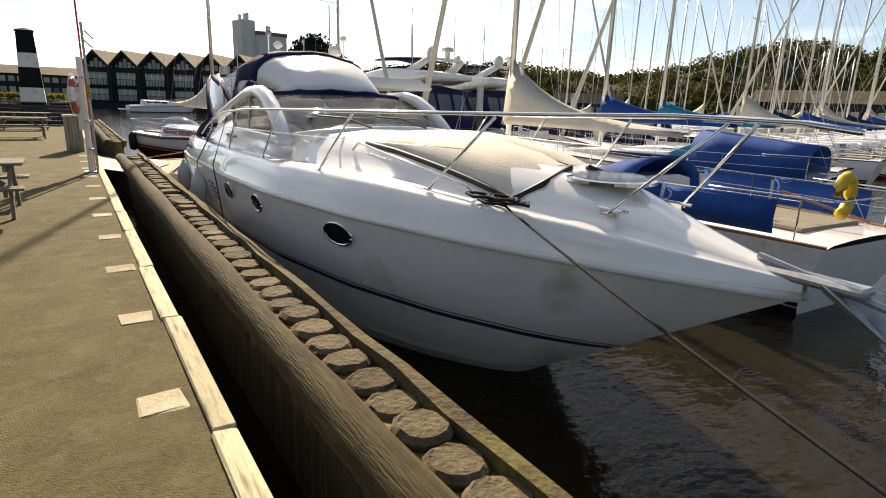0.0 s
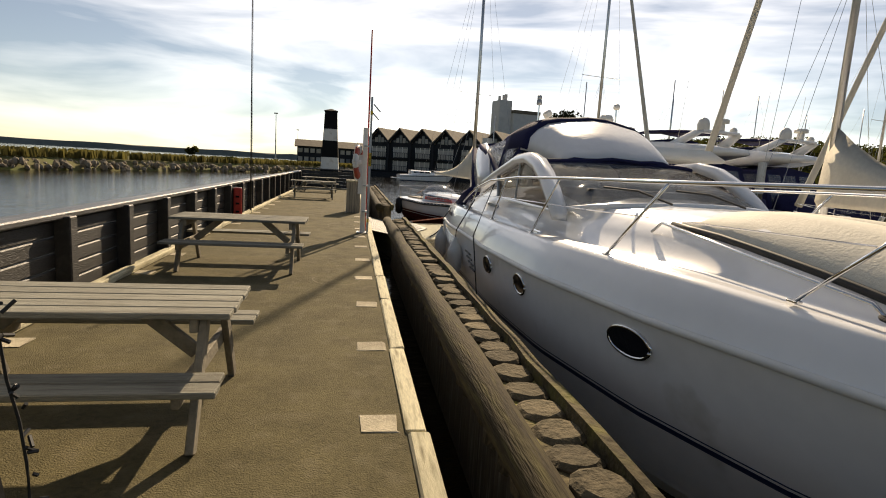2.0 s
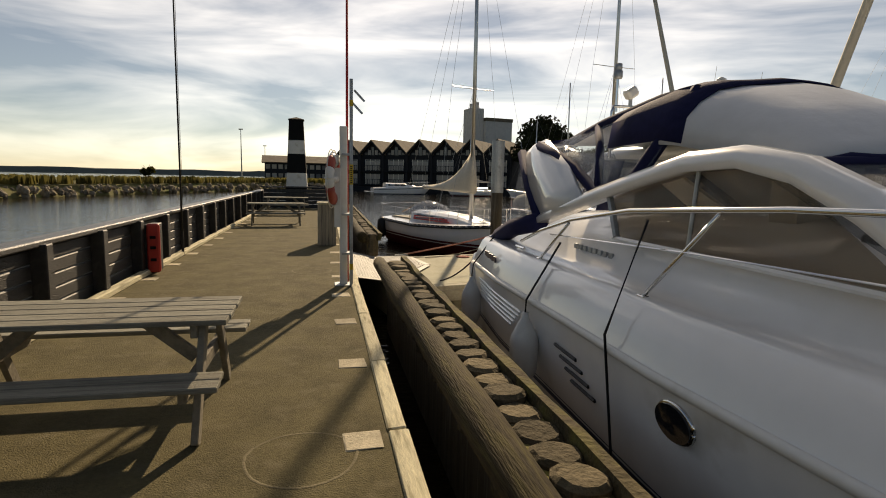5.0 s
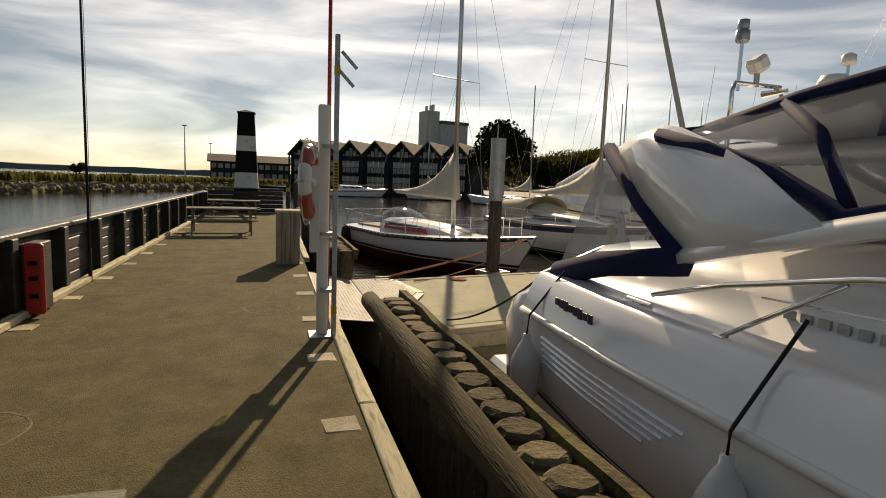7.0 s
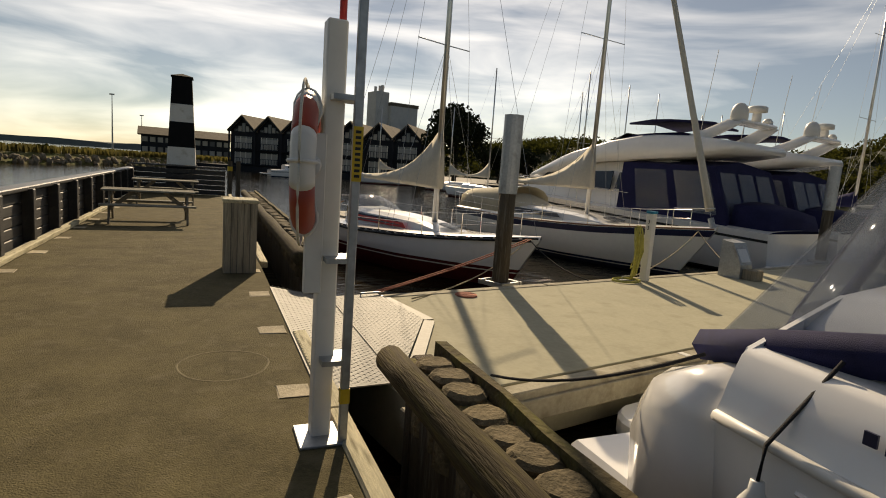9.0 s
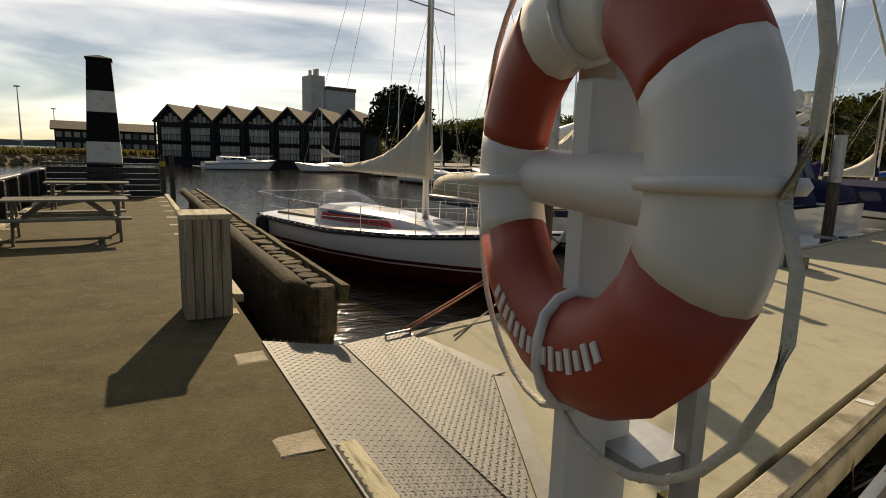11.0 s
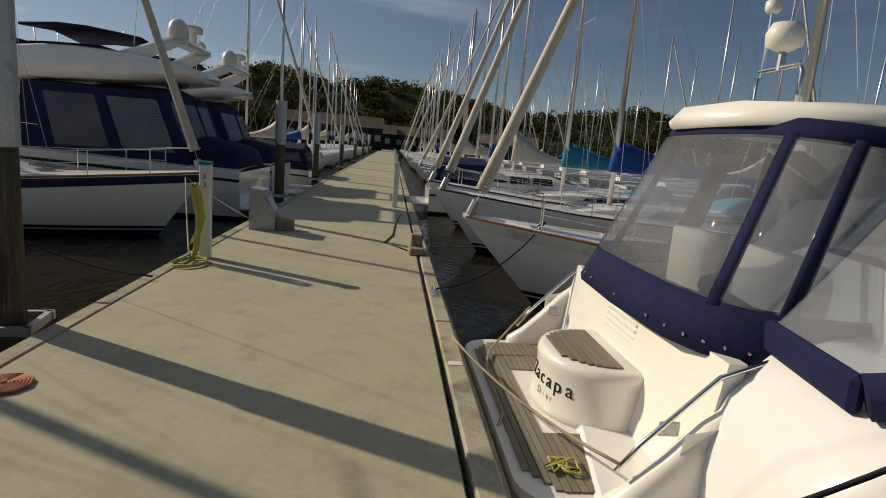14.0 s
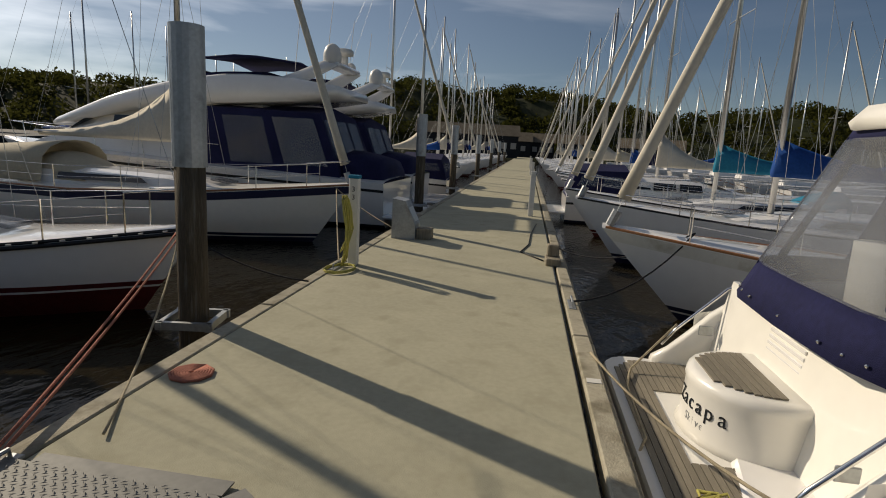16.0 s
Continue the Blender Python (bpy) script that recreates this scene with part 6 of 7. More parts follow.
    dm = part("radar_dome", revolve_bm([(0.05, 0), (0.15, 0.05), (0.16, 0.16), (0.12, 0.24), (0.02, 0.26)], 14), M_WHITEPLASTIC, b, "white radar dome", smooth=True)
    dm.location = (mx, my, 3.6)
    part("dome_post", tube_bm([(mx, my, 3.44), (mx, my, 3.62)], 0.03, 8), M_GALV, b)
    tl = part("top_light", revolve_bm([(0.05, 0), (0.07, 0.03), (0.07, 0.1), (0.02, 0.13)], 12), M_WHITEPLASTIC, b, smooth=True)
    tl.location = (mx - 0.24, my, 3.98)
    part("shower_cup", tube_bm([(1.38, 1.3, 1.2), (1.36, 1.28, 1.32)], 0.045, 8), M_YELLOW, b, "yellow lamp cup")
    return b


stern_boat_ob = stern_boat()
SM = stern_boat_ob.matrix_world.copy()
fender(Matrix.Translation(SM @ Vector((1.78, 2.3, 0.95))), "white fender hanging on the cabin cruiser's quarter", r=0.11, ln=0.5)
rope("stern_rope", sag(SM @ Vector((1.42, 0.66, 0.66)), dock(2.6, -0.22, DOCK_Z + 0.05), 0.1), 0.012, M_ROPE, "beige mooring rope across the swim platform")
rope("stern_rope", [SM @ Vector((-1.42, 0.75, 0.85)), SM @ Vector((-1.0, 0.25, 0.47)), SM @ Vector((-0.6, 0.15, 0.46)), SM @ Vector((0.4, 0.12, 0.47)), SM @ Vector((0.75, -0.06, 0.3)), dock(1.3, -0.3, DOCK_Z - 0.05)], 0.012, M_ROPE, "beige rope hanging from the cabin cruiser's rail")
bmk = bmesh.new()
rr = random.Random(13)
pts = [SM @ Vector((1.1 + rr.uniform(-0.12, 0.12), 0.4 + rr.uniform(-0.14, 0.14), 0.45 + 0.02 * rr.random())) for _ in range(16)]
add_tube(bmk, pts, 0.011, 6)
tagged(link_mesh("rope_heap", bmk, M_YELLOWROPE, True), "yellow rope heap on the swim platform", "rope", "mooring ropes")


# ---- things on the dock ----
def mooring_pile(p, top, label):
    m = thing("mooring_pile", Matrix.Translation((p.x, p.y, 0)), label, "mooring pile", "mooring piles along the dock")
    part("timber", tube_bm([(0, 0, -4), (0, 0, 0.4), (0, 0, top * 0.55)], 0.15, 14, 0.145), M_PILEWOOD, m, "wet dark timber shaft", smooth=True)
    bm = tube_bm([(0, 0, top * 0.5), (0, 0, top)], 0.163, 18)
    part("sleeve", bm, M_GALV, m, "dull grey pipe sleeve", smooth=False)
    for a in range(4):
        d = Vector((math.cos(a * math.pi / 2 + 0.36), math.sin(a * math.pi / 2 + 0.36), 0))
        e = Vector((-d.y, d.x, 0))
        part("guide_bar", box_bm(d * 0.24 + Vector((0, 0, DOCK_Z - 0.03)), (0.05, 0.56, 0.08), Matrix.Rotation(math.atan2(d.y, d.x), 3, "Z")), M_GALV, m)
    return m


mooring_pile(dock(2.6, 3.8), 2.66, "tall mooring pile with a grey pipe sleeve beside the dock")
for u, tp in ((15.1, 2.6), (23.2, 2.6), (36.0, 2.5), (50, 2.5), (64, 2.5), (80, 2.5)):
    mooring_pile(dock(u, 3.86), tp, "mooring pile with a grey sleeve farther along the dock")


def pedestal(p, h, label, number=""):
    d = thing("power_post", frame_at(Vector((p.x, p.y, DOCK_Z)), U), label, "power post", "white posts on the dock")
    part("post", box_bm((0, 0, h / 2), (0.15, 0.13, h), bevel=0.012), M_WHITEPLASTIC, d)
    part("cap", box_bm((0, 0, h + 0.02), (0.17, 0.15, 0.05), bevel=0.01), M_TEALCLOTH if number else M_WHITEPLASTIC, d)
    if number:
        for k, ch in enumerate(number):
            text_mesh("number", ch, 0.11, M_HOUSEDARK, d, Matrix.Translation((0, -0.067, h - 0.2 - 0.12 * k)) @ Matrix.Rotation(radians(90), 4, "X"))
    return d


pedestal(dock(5.62, 3.05), 1.33, "white post with two dark digits and a coiled yellow hose", "33")
pedestal(dock(13.85, 0.3), 1.25, "plain white post at the edge of the dock")
for u in (27, 41, 56):
    pedestal(dock(u, 0.2), 1.25, "plain white post farther along the dock")
hose = thing("water_hose", pose(0, 0, 0), "yellow-green hose coiled on the white post", "hose")
rr = random.Random(17)
pp = dock(5.4, 3.1)
for k in range(11):
    w, ln = rr.uniform(0.03, 0.07), rr.uniform(0.75, 1.05)
    off = rr.uniform(-0.07, 0.05)
    loop = [(pp.x + off + w * math.cos(a * math.tau / 12) * 0.9 - 0.05, pp.y - 0.04 + rr.uniform(-0.02, 0.02) - 0.05 * math.cos(a), DOCK_Z + 1.08 - ln / 2 + ln / 2 * math.sin(a * math.tau / 12)) for a in range(13)]
    part("hose_loop", tube_bm(loop, 0.011, 6), M_YELLOWROPE, hose, smooth=True)
for k in range(4):
    part("ground_loop", tube_bm([(pp.x - 0.1 + 0.3 * math.cos(a * 0.7 + k) - 0.15, pp.y - 0.05 + 0.2 * math.sin(a * 0.7 + k), DOCK_Z + 0.02 + 0.008 * k) for a in range(9)], 0.011, 6), M_YELLOWROPE, hose, smooth=True)


def metal_locker(p):
    d = thing("steel_locker", frame_at(Vector((p.x, p.y, DOCK_Z)), N), "dull grey steel locker with a slanted face on the dock", "locker")
    rings = [[(x, -0.24, 0), (x, -0.24, 0.3), (x, -0.02, 0.76), (x, 0.24, 0.8), (x, 0.24, 0)] for x in (-0.24, 0.24)]
    part("body", loft_bm(rings), M_GALV, d)
    part("panel", poly_bm([(-0.18, -0.225, 0.36), (0.18, -0.225, 0.36), (0.18, -0.045, 0.7), (-0.18, -0.045, 0.7)], 0.015), M_ALU, d)
    part("foot", box_bm((0, -0.4, 0.11), (0.3, 0.3, 0.22), bevel=0.01), M_PLINTH, d, "wooden foot block")
    return d


metal_locker(dock(8.5, 2.85))
blk = thing("timber_block", frame_at(dock(6.98, -0.05, DOCK_Z), N), "brown timber block at the dock edge", "timber block")
part("block", box_bm((0, 0, 0.06), (0.5, 0.25, 0.12), bevel=0.015), M_PLINTH, blk)
part("cleat_block", box_bm((0.1, 0, 0.22), (0.2, 0.2, 0.2), bevel=0.015), M_PLINTH, blk)
bmk = bmesh.new()
rr = random.Random(23)
cp = Vector((2.76, 18.13, 0))
for k in range(7):
    a0 = 0.03 + k * 0.022
    add_tube(bmk, [(cp.x + a0 * math.cos(a * 0.7), cp.y + a0 * math.sin(a * 0.7), DOCK_Z + 0.014) for a in range(10)], 0.013, 6)
tagged(link_mesh("rope_coil", bmk, M_REDROPE, True), "faded red rope coiled flat on the dock", "rope", "mooring ropes")


def deck_cleat(p, f):
    d = thing("dock_cleat", frame_at(Vector((p.x, p.y, DOCK_Z)), f), "steel mooring bow cleat on the dock edge", "cleat", "dock cleats")
    part("bow", tube_bm([(0, -0.16, 0.0), (0, -0.15, 0.08), (0, 0.15, 0.08), (0, 0.16, 0.0)], 0.014, 6), M_GALV, d)
    part("base", box_bm((0, 0, 0.01), (0.08, 0.42, 0.02)), M_GALV, d)
    return d


first_cleat = deck_cleat(dock(-0.2, 3.25), U)
for u, n in ((5.3, 3.2), (4.4, -0.18), (9.2, 3.2), (8.4, -0.18)):
    copy_thing(first_cleat, frame_at(dock(u, n, DOCK_Z), U))
bow1 = sb1.matrix_world @ Vector((0.15, 8.2, 1.2))
for d in (-0.05, 0.06):
    rope("bow_line", sag(bow1 + Vector((d, 0, 0)), dock(-0.15 + d, 3.25, DOCK_Z + 0.08), 0.05), 0.012, M_REDROPE, "faded red mooring line from the sailing boat's bow")
rope("bow_line", sag(bow1, dock(0.3, 2.95, DOCK_Z + 0.03), 0.2), 0.011, M_ROPE, "pale mooring line from the sailing boat's bow")
rope("bow_line", sag(bow1, dock(4.2, 3.2, DOCK_Z + 0.05), 0.12), 0.011, M_DARKROPE, "dark mooring line from the sailing boat's bow")
bow2 = sb2.matrix_world @ Vector((0.2, 10.2, 1.4))
rope("bow_line", sag(bow2, dock(5.4, 3.2, DOCK_Z + 0.05), 0.15), 0.012, M_ROPE, "pale mooring line from the cream yacht's bow")
rope("bow_line", sag(bow2, dock(9.1, 3.2, DOCK_Z + 0.05), 0.06), 0.012, M_ROPE, "pale mooring line from the cream yacht's bow")
bowC = sbC.matrix_world @ Vector((-0.2, 11.9, 1.45))
rope("bow_line", sag(bowC, dock(4.4, -0.18, DOCK_Z + 0.05), 0.25), 0.012, M_DARKROPE, "dark slack mooring line from the yacht's bow")
rope("bow_line", sag(bowC, dock(8.4, -0.18, DOCK_Z + 0.05), 0.3), 0.012, M_DARKROPE, "dark slack mooring line from the yacht's bow")
rope("power_cable", [dock(7.1, 0.1, DOCK_Z + 0.015), dock(7.8, 0.5, DOCK_Z + 0.015), dock(8.7, 0.35, DOCK_Z + 0.015), dock(10.2, 0.3, DOCK_Z + 0.015), dock(12.0, 0.15, DOCK_Z + 0.015)], 0.012, M_BLACK, "black cable lying on the dock")
buoy = thing("fender_ball", Matrix.Translation(sb1.matrix_world @ Vector((1.15, 0.5, 0.55))), "black cylindrical fender at the sailing boat's stern", "fender", "boat fenders")
part("body", revolve_bm([(0.05, -0.4), (0.17, -0.32), (0.19, 0.0), (0.17, 0.3), (0.05, 0.4)], 14), M_BLACK, buoy, smooth=True)
# outboard and horseshoe buoy on the yacht's pushpit
ob1 = thing("outboard_motor", sbC.matrix_world @ Matrix.Translation((0.55, -0.1, 1.55)), "small dark outboard motor hung on the yacht's stern rail", "outboard motor")
part("cowl", box_bm((0, 0, 0.15), (0.24, 0.36, 0.3), bevel=0.06), M_BLACK, ob1)
part("leg", box_bm((0, -0.08, -0.35), (0.08, 0.14, 0.75), bevel=0.02), M_BLACK, ob1)
hs = thing("horseshoe_buoy", sbC.matrix_world @ Matrix.Translation((-0.75, 0.15, 1.6)), "yellow horseshoe buoy on the yacht's stern rail", "lifebuoy")
part("pad", tube_bm([(0.16 * math.cos(a), 0, 0.05 + 0.24 * math.sin(a)) for a in [radians(-150 + 30 * k) + radians(60) for k in range(10)]], 0.08, 8), M_YELLOW, hs, smooth=True)


# ---- far shore: breakwater, houses, silo, trees, hill ----
def polar(az, d, z=0.0):
    """A place at a bearing from the quay's middle, in degrees from straight along the quay."""
    return Vector((-0.8 + d * math.sin(radians(az)), 8 + d * math.cos(radians(az)), z))


def breakwater():
    b = thing("breakwater", pose(0, 0, 0), "low grassy breakwater with a rock edge across the water", "breakwater", kind="structure")
    rings = []
    r = random.Random(31)
    line = [polar(-75, 50), polar(-55, 46), polar(-42, 50), polar(-32, 56), polar(-24, 64), polar(-16, 74), polar(-9, 88), polar(-4, 104), polar(1, 112), polar(8, 116)]
    pts = []
    for a, c in zip(line, line[1:]):
        pts += [a.lerp(c, t / 6) for t in range(6)]
    edge = []
    for i, p in enumerate(pts):
        d = (p - Vector((0, 8, 0))).normalized()
        j = r.uniform(-0.5, 0.5)
        edge.append(p + d * j)
        rings.append([p + d * (j - 0.5) + Vector((0, 0, WATER - 0.3)), p + d * (2.5 + j) + Vector((0, 0, 0.15 + 0.2 * r.random())), p + d * 6 + Vector((0, 0, 0.5 + 0.3 * r.random())), p + d * 22 + Vector((0, 0, 0.55 + 0.3 * r.random())), p + d * 90 + Vector((0, 0, 0.2)), p + d * 110 + Vector((0, 0, WATER - 0.3))])
    part("grass_bank", loft_bm(rings, closed=False), M_GRASS, b, smooth=False)
    bm = bmesh.new()
    for p, q in zip(edge, edge[1:]):
        for k in range(16):
            c = p.lerp(q, r.random())
            d = (c - Vector((0, 8, 0))).normalized()
            c = c + d * r.uniform(-0.6, 2.6)
            s = r.uniform(0.2, 0.55)
            c.z = WATER + r.uniform(0.0, 0.85)
            m = Matrix.Translation(c) @ Euler((r.random() * 6, r.random() * 6, r.random() * 6)).to_matrix().to_4x4() @ Matrix.Diagonal((s, s * 0.8, s * 0.6, 1))
            bmesh.ops.create_icosphere(bm, subdivisions=1, radius=1, matrix=m)
    tagged(part("rocks", bm, M_ROCK, b, "brown boulders"), kind="stuff")
    r2 = random.Random(5)
    verts, faces = [], []
    for i in range(5000):
        p, q = r2.choice(list(zip(edge, edge[1:])))
        c = p.lerp(q, r2.random())
        d = (c - Vector((0, 8, 0))).normalized()
        c = c + d * (2.2 + 20 * r2.random() ** 2)
        s = r2.uniform(0.15, 0.6)
        c.z = 0.3
        a = r2.random() * 6.28
        e = Vector((math.cos(a), math.sin(a), 0)) * s * 0.5
        n0 = len(verts)
        verts += [tuple(c - e), tuple(c + e), tuple(c + e * 0.4 + Vector((0, 0, s + 0.35))), tuple(c - e * 0.5 + Vector((0, 0, s * 0.8 + 0.35)))]
        faces.append((n0, n0 + 1, n0 + 2, n0 + 3))
    mesh = bpy.data.meshes.new("tussocks")
    mesh.from_pydata(verts, [], faces)
    mesh.materials.append(M_TUSSOCK)
    ob = new("tussocks", mesh)
    ob.parent = b
    tagged(ob, "dry grass tussocks and low scrub", kind="stuff")
    return b


breakwater()


def leaf_clumps(bm_verts, bm_faces, centre, rad, count, leaf, r):
    for _ in range(count):
        d = Vector((r.gauss(0, 1), r.gauss(0, 1), r.gauss(0, 1))).normalized() * rad * r.random() ** 0.35
        c = Vector(centre) + Vector((d.x, d.y, d.z * 0.85))
        a, b = Vector((r.gauss(0, 1), r.gauss(0, 1), r.gauss(0, 1))).normalized(), Vector((r.gauss(0, 1), r.gauss(0, 1), r.gauss(0, 1))).normalized()
        s = leaf * r.uniform(0.6, 1.4)
        n0 = len(bm_verts)
        bm_verts += [tuple(c - a * s), tuple(c + b * s * 0.8), tuple(c + a * s), tuple(c - b * s * 0.8)]
        bm_faces.append((n0, n0 + 1, n0 + 2, n0 + 3))


def tree(p, h, rad, seed, label, material=M_LEAF_DARK, leaf=0.35, clumps=26, per=170):
    t = thing("tree", Matrix.Translation(p), label, "tree")
    r = random.Random(seed)
    bm = tube_bm([(0, 0, -0.5), (0.1, 0, h * 0.3), (0, 0.1, h * 0.65)], h * 0.035, 8, h * 0.015)
    for k in range(6):
        a = k * 1.05
        add_tube(bm, [(0, 0, h * (0.25 + 0.05 * k)), (math.cos(a) * rad * 0.4, math.sin(a) * rad * 0.4, h * (0.42 + 0.05 * k)), (math.cos(a) * rad * 0.75, math.sin(a) * rad * 0.75, h * (0.55 + 0.05 * k))], h * 0.014, 5, h * 0.004)
    part("trunk", bm, M_BARK, t)
    verts, faces = [], []
    for k in range(clumps):
        d = Vector((r.gauss(0, 1), r.gauss(0, 1), r.gauss(0, 0.8))).normalized() * r.uniform(0.35, 0.95)
        c = Vector((d.x * rad, d.y * rad, h * 0.6 + d.z * h * 0.36))
        leaf_clumps(verts, faces, c, rad * r.uniform(0.25, 0.42), per, leaf, r)
    me = bpy.data.meshes.new("crown")
    me.from_pydata(verts, [], faces)
    me.materials.append(material)
    ob = new("crown", me)
    ob.parent = t
    tagged(ob, "dense leafy crown")
    return t


def row_house(m, label, w=6.0, d=11.0, eave=6.0, ridge=8.5):
    h = thing("row_house", m, label, "house", "dark gabled row houses")
    part("body", loft_bm([[(-w / 2, y, 0), (w / 2, y, 0), (w / 2, y, eave), (0, y, ridge), (-w / 2, y, eave)] for y in (0.0, d)]), M_HOUSEDARK, h, "dark timber walls")
    for sd in (-1, 1):
        part("roof_slope", loft_bm([[(0, y, ridge + 0.1), (sd * (w / 2 + 0.25), y, eave - 0.1), (sd * (w / 2 + 0.25), y, eave + 0.1), (0, y, ridge + 0.32)] for y in (-0.9, d + 0.3)]), M_HOUSEROOF, h, "brown tiled roof slope")
        part("side_post", box_bm((sd * (w / 2 - 0.12), -0.75, eave / 2), (0.24, 0.24, eave)), M_HOUSEDARK, h)
        part("gable_board", tube_bm([(0, -0.85, ridge), (sd * w / 2, -0.85, eave - 0.15)], 0.13, 4), M_HOUSEDARK, h)
    for z, hh in ((0.4, 2.0), (3.0, 2.1)):
        win = part("window_band", box_bm((0, -0.03, z + hh / 2), (w * 0.62, 0.1, hh)), M_PANEDARK, h)
        for k in range(4):
            part("window_frame", box_bm((-w * 0.31 + k * w * 0.2067, -0.1, z + hh / 2), (0.12, 0.08, hh)), M_WHITEPAINT, win)
        part("balcony", box_bm((0, -0.62, z - 0.12), (w - 0.3, 1.2, 0.16)), M_HOUSEDARK, h)
        part("balcony_rail", box_bm((0, -1.15, z + 0.95), (w - 0.3, 0.06, 0.08)), M_HOUSEDARK, h)
        for k in range(9):
            part("baluster", box_bm((-w * 0.42 + k * w * 0.105, -1.15, z + 0.45), (0.07, 0.05, 1.0)), M_HOUSEDARK, h)
        if z < 1:
            part("curtain", box_bm((0, -0.09, z + hh * 0.5), (w * 0.58, 0.03, hh * 0.9)), M_HOUSEPALE, h, "pale blinds")
        else:
            part("curtain", box_bm((0, -0.09, z + hh * 0.45), (w * 0.58, 0.03, hh * 0.8)), M_HOUSEPALE, h, "pale blinds")
    for k in range(5):
        x = -1.5 + k * 0.75
        part("gable_pane", box_bm((x, -0.03, eave + 0.1 + (1.1 - abs(x) * 0.6) / 2), (0.6, 0.08, max(0.3, 1.5 - abs(x) * 0.75))), M_HOUSEPALE if k % 2 else M_PANEDARK, h)
    return h


# the row of houses stands across the harbour, from bearing 2.5 to 19 degrees
left_end, right_end = polar(1.8, 110, -0.1), polar(19.7, 96, -0.1)
along = (right_end - left_end)
step = along / 7
first_house = None
facing = Vector((along.y, -along.x, 0)).normalized()
if facing.y > 0:
    facing = -facing
rot = math.degrees(math.atan2(-facing.x, facing.y)) + 180
w_house = step.length
for k in range(7):
    p = left_end + step * (k + 0.5)
    m = pose(p.x, p.y, p.z, 0, 0, rot)
    if first_house is None:
        first_house = row_house(m, "dark timber row house with a tiled gable roof and pale windows", w=w_house)
    else:
        copy_thing(first_house, m)
shore = thing("ground_shore", pose(0, 0, 0), "dark quay edge and land under the houses", "ground", kind="structure")
a, b2 = polar(-3, 111, 0), polar(31, 92, 0)
back = Vector((0.2, 1, 0)) * 60
part("bank", loft_bm([[a + Vector((0, 0, -3)), a + Vector((0, 0, -0.1)), a + back + Vector((0, 0, -0.1)), a + back + Vector((0, 0, -3))], [b2 + Vector((0, 0, -3)), b2 + Vector((0, 0, -0.1)), b2 + back + Vector((60, 0, -0.1)), b2 + back + Vector((60, 0, -3))]]), M_HOUSEDARK, shore)


def office(m, w, label):
    h = thing("long_building", m, label, "building")
    part("wall", box_bm((0, 5, 2.6), (w, 10, 5.2)), M_HOUSEDARK, h)
    part("roof", loft_bm([[(x, -1, 5.2), (x, 5, 7.2), (x, 11, 5.2), (x, 5, 5.0)] for x in (-w / 2 - 0.8, w / 2 + 0.8)]), M_HOUSEROOF, h)
    for z in (1.0, 3.4):
        for k in range(12):
            part("window", box_bm((-w / 2 + (k + 0.5) * w / 12, -0.03, z + 0.6), (w / 12 * 0.7, 0.1, 1.2)), M_HOUSEPALE if (k * 7 + int(z)) % 3 else M_PANEDARK, h)
    return h


office(pose(polar(-1.9, 160).x, polar(-1.9, 160).y, 0, 0, 0, 4), 20.4, "long dark two-storey building with rows of windows")


def silo():
    p = polar(16.7, 175)
    s = thing("grain_silo", pose(p.x, p.y, 0, 0, 0, 10), "tall concrete silo with a stair tower, painted paler for haze", "silo")
    part("block", box_bm((2.0, 0, 9.6), (9.0, 9, 19.2), bevel=0.1), M_SILO, s)
    part("stair_tower", box_bm((-4.6, 0, 11.5), (4.2, 6, 23.0), bevel=0.1), M_SILO, s)
    part("roof_house", box_bm((2.0, 0, 19.7), (9.3, 9.3, 1.0)), M_HOUSEROOF, s)
    for x in (-5.6, -4.2, -3.4):
        part("chimney", tube_bm([(x, 0, 23), (x, 0, 24.2 + 0.3 * x % 1)], 0.45, 10), M_SILO, s)
    return s


silo()
tree(polar(23.0, 96, 0), 13.0, 5.6, 41, "large dark leafy tree beside the houses", leaf=0.32, clumps=34, per=220)
tree(polar(-16.0, 80, 0.4), 2.9, 1.0, 42, "small lone tree on the breakwater", M_LEAF, 0.14, 10, 60)
for k, (az, d, h) in enumerate(((27.5, 115, 7.5), (30.3, 125, 8), (-12.5, 84, 1.2), (-19, 76, 1.1), (-22.5, 74, 0.9))):
    tree(polar(az, d, 0), h, h * (0.55 if h > 2 else 0.9), 50 + k, "dark leafy tree on the far shore" if h > 2 else "low round bush on the breakwater", M_LEAF_DARK if h > 2 else M_LEAF, 0.4 if h > 2 else 0.12, 14, 130)


def far_mast(az, d, h):
    p = polar(az, d, 0)
    m = thing("radio_mast", pose(p.x, p.y, 0), "thin lattice light mast on the far shore", "mast")
    part("shaft", tube_bm([(0, 0, 0), (0, 0, h)], 0.22, 6, 0.08), M_GALV, m)
    part("head", box_bm((0, 0, h), (1.0, 0.3, 0.3)), M_GALV, m)


far_mast(-7.7, 150, 13)
far_mast(-5.5, 190, 11)

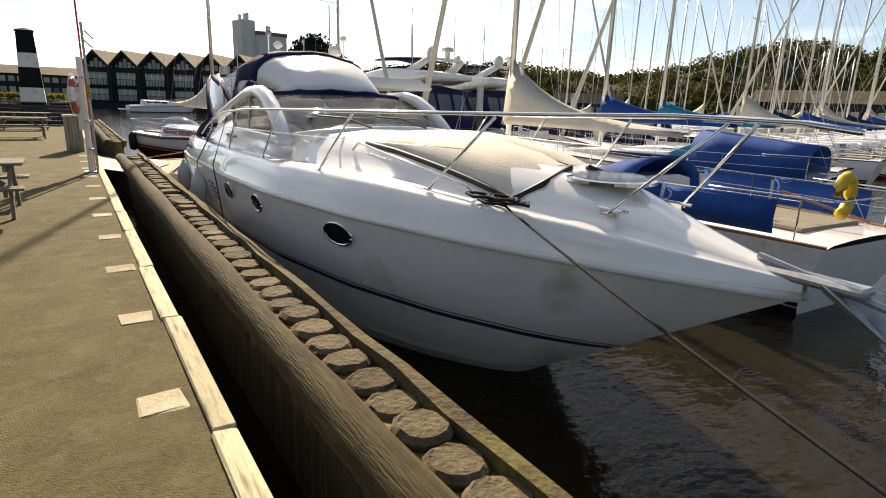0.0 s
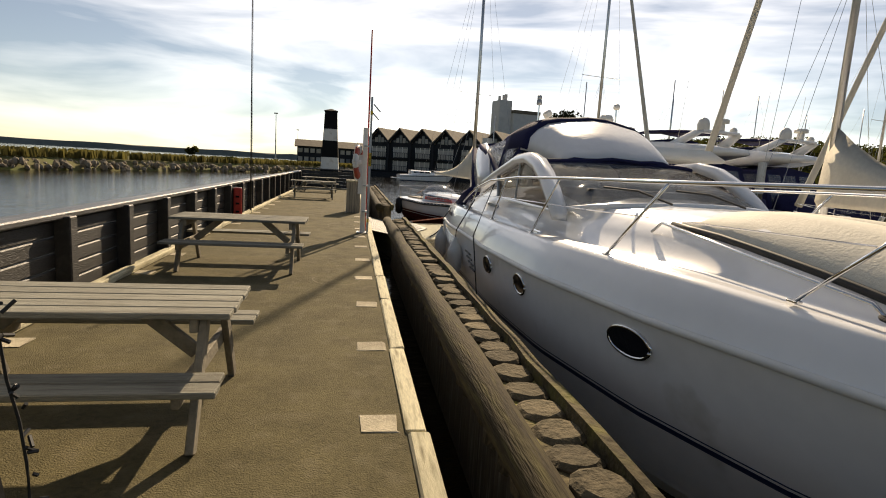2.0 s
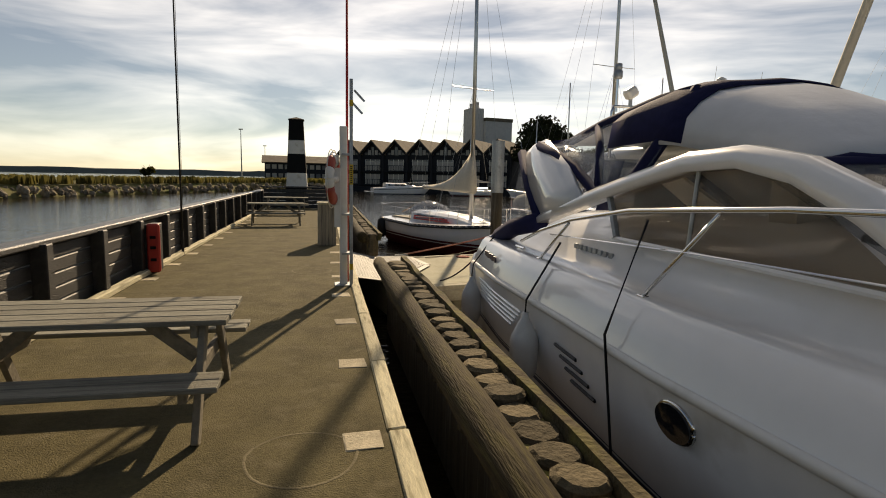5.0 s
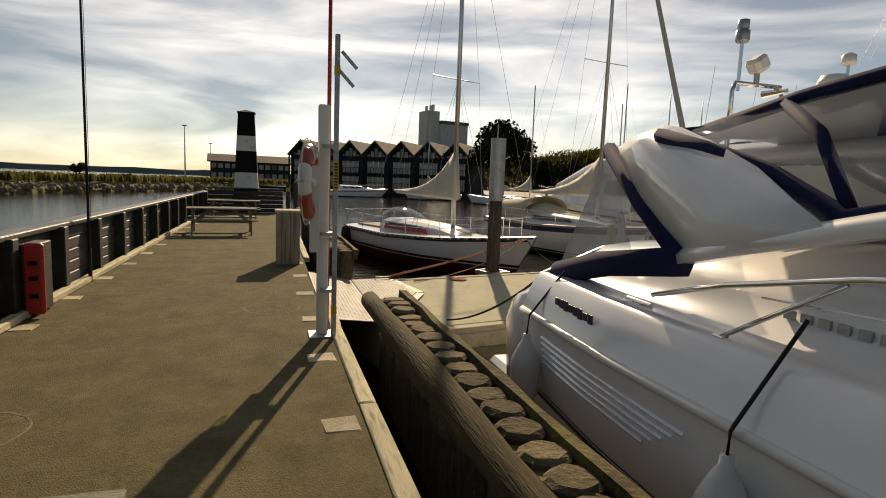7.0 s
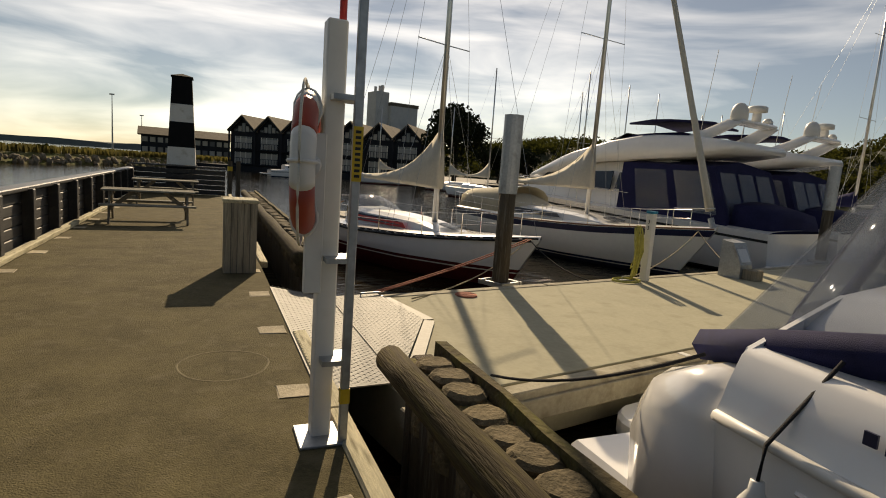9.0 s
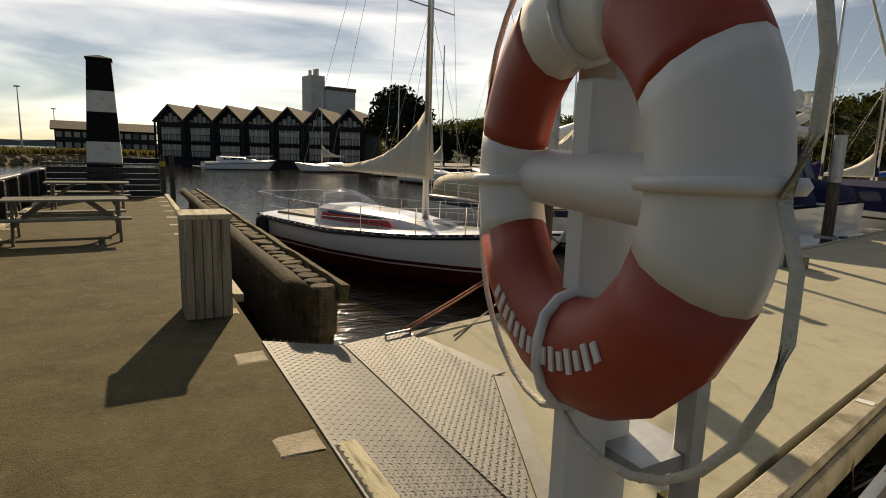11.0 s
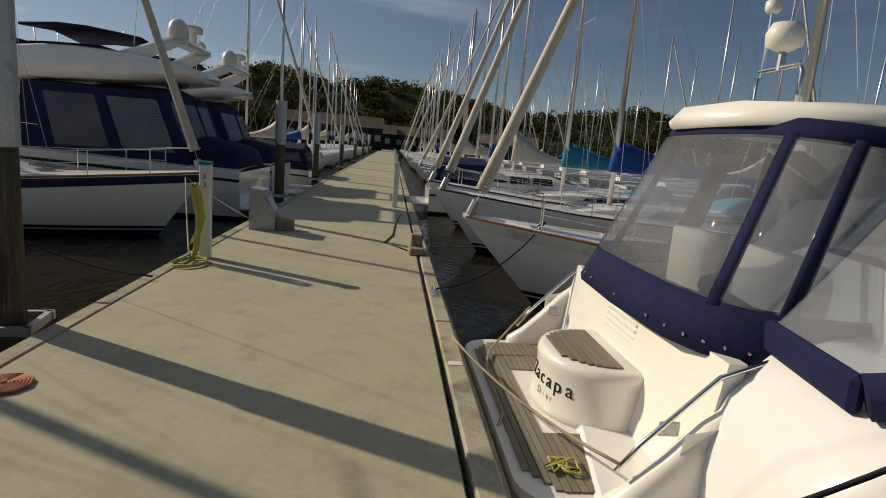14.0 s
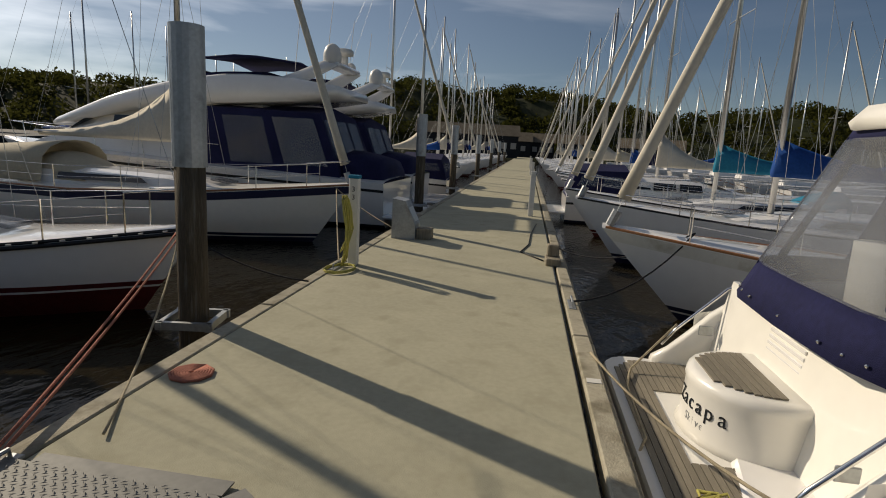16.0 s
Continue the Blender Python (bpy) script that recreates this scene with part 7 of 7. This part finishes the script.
# wooded hill behind the marina: rolling crown of trees, from bearing 20 to 118 degrees
hill_h = [(20, 6.6), (28, 11.5), (35, 14.0), (40, 16.0), (46, 13.0), (52, 11.5), (57, 15.0), (63, 21.0), (66, 23.0), (71, 19.5), (77, 22.0), (84, 18.5), (89, 14.0), (96, 15.0), (100, 17.5), (108, 16.8), (125, 18.0)]
hill = thing("wooded_hill", pose(0, 0, 0), "dark wooded hillside behind the marina", "woods", kind="stuff")
rings = []
for i in range(60):
    az = 18 + i * 1.85
    hh = 1.22 * interp(hill_h, az)
    rings.append([polar(az, 165, WATER - 0.5), polar(az, 185, 0.3 + hh * 0.3), polar(az, 205, hh * 0.72), polar(az, 240, hh * 0.9), polar(az, 330, hh * 0.9), polar(az, 420, WATER - 2)])
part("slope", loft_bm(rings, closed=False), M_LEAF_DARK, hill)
rh = random.Random(77)
verts, faces = [], []
for i in range(850):
    az = rh.uniform(18, 126)
    f = rh.random()
    d = 172 + 70 * f
    hh = 1.22 * interp(hill_h, az)
    z = hh * interp([(0, 0.05), (0.2, 0.35), (0.5, 0.78), (1, 0.92)], f)
    rad = rh.uniform(2.4, 5.2)
    leaf_clumps(verts, faces, polar(az, d, z + rh.uniform(-1.2, 0.6)), rad, 190, 0.5, rh)
me = bpy.data.meshes.new("woods")
me.from_pydata(verts, [], faces)
me.materials.append(M_LEAF)
ob = new("woods", me)
ob.parent = hill
tagged(ob, "many leafy crowns", kind="stuff")

# low far coast to close the horizon; its base colour includes distance haze
coast = thing("backdrop_coast", pose(0, 0, 0), "low wooded coast on the horizon, haze painted into its colour", "coast", kind="structure")
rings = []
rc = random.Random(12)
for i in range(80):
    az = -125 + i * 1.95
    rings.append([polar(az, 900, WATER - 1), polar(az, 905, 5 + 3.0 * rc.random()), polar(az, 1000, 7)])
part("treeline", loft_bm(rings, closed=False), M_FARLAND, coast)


def marina_house(az, d, w, label, h=4.0):
    p = polar(az, d, 0)
    to = Vector((-0.8, 14, 0)) - p
    b = thing("boat_house", frame_at(Vector((p.x, p.y, -0.2)), -to), label, "house", "houses behind the marina")
    part("wall", box_bm((0, 3, h / 2), (w, 6, h)), M_HOUSEDARK, b)
    part("roof", loft_bm([[(x, -0.5, h), (x, 3, h + 2.4), (x, 6.5, h), (x, 3, h - 0.1)] for x in (-w / 2 - 0.4, w / 2 + 0.4)]), M_HOUSEROOF, b)
    for k in range(int(w / 2)):
        part("window", box_bm((-w / 2 + 1 + k * 2, -0.03, h * 0.55), (1.2, 0.1, 1.3)), M_HOUSEPALE, b)


marina_house(70, 125, 22, "long low house with pale windows at the foot of the wood", 4.6)
marina_house(75.5, 150, 7, "dark gabled boathouse at the end of the dock")
marina_house(78, 152, 6, "dark gabled boathouse at the end of the dock")
marina_house(81, 150, 8, "dark boathouse with a tiled roof at the end of the dock")
marina_house(88, 140, 14, "low house with a tiled roof beyond the masts", 3.6)
marina_house(50, 140, 16, "low dark house at the foot of the wood", 3.4)

# white passenger boat and small boats before the houses
motor_yacht("tour_boat", polar(5.2, 84), (1, 0.1, 0), 9.5, 1.6, 1.1, "white tour boat with a glazed deckhouse before the houses", fly=False, canopy=None)
sailboat("sailboat", polar(13.0, 80), (-1, 0, 0), 8.5, 1.4, 1.0, "white sailing boat moored before the houses", detail=0, mast_h=9.5)
sailboat("sailboat", polar(19.5, 72), (-0.9, 0.4, 0), 8.5, 1.4, 1.0, "white sailing boat lying off the houses", detail=0, mast_h=9.0)
for az, d, yb in ((1.6, 36, True), (2.3, 38, False)):
    p = polar(az, d, 0)
    m = thing("guide_pile", pose(p.x, p.y, 0), "dark guide pile with a yellow band in the water", "mooring pile")
    part("shaft", tube_bm([(0, 0, -4), (0, 0, 1.3)], 0.13, 10), M_PILEWOOD, m)
    if yb:
        part("band", tube_bm([(0, 0, 0.75), (0, 0, 1.0)], 0.14, 10), M_YELLOW, m)

# ---- small pieces of the quay surface ----
y = -6.42
while y < 34.5:
    for x, w in ((-0.29, 0.24), (-3.22, 0.22)):
        bm = box_bm((0, 0, 0), (w, 0.24, 0.02), bevel=0.006)
        for v in bm.verts:
            v.co += Vector((rng.uniform(-0.015, 0.015), rng.uniform(-0.015, 0.015), 0))
        ob = part("inset_stone", bm, M_PATCH, pavement)
        ob.location = (x + rng.uniform(-0.01, 0.01), y + rng.uniform(-0.03, 0.03), -0.003)
    y += 1.5
y = Q0
while y < Q1 - 0.5:
    ln = rng.choice((1.4, 1.57, 1.8, 2.3))
    if not (14.7 < y < 18.2):
        sawn("edge_board", (-0.055 + rng.uniform(-0.008, 0.008), y + ln / 2, -0.025), (0.13, ln - 0.02, 0.1), M_CURB, pavement, rng)
    y += ln
sawn("edge_board", (-0.2, 16.7, -0.12), (0.14, 3.6, 0.1), M_BLACKWOOD, pavement, rng)


# ---- faint chalk rings on the walkway ----
M_CHALK = mat("worn_chalk", (0.17, 0.145, 0.09), 0.95, vary=0.5, scale=20, bump=0.3)
for cx, cy, rad in ((-0.67, 8.42, 0.33), (-0.74, 15.2, 0.34), (-2.6, 11.9, 0.36)):
    ring = []
    for k in range(29):
        a = math.tau * k / 28
        ring.append([(cx + (rad + d + 0.008 * math.sin(5 * a)) * math.cos(a), cy + (rad + d + 0.008 * math.sin(3 * a)) * math.sin(a), 0.0015 if abs(d) > 0.005 else 0.003) for d in (-0.009, 0.0, 0.009)])
    part("chalk_ring", loft_bm(ring, closed=False, caps=False), M_CHALK, pavement, "faint worn chalk ring")
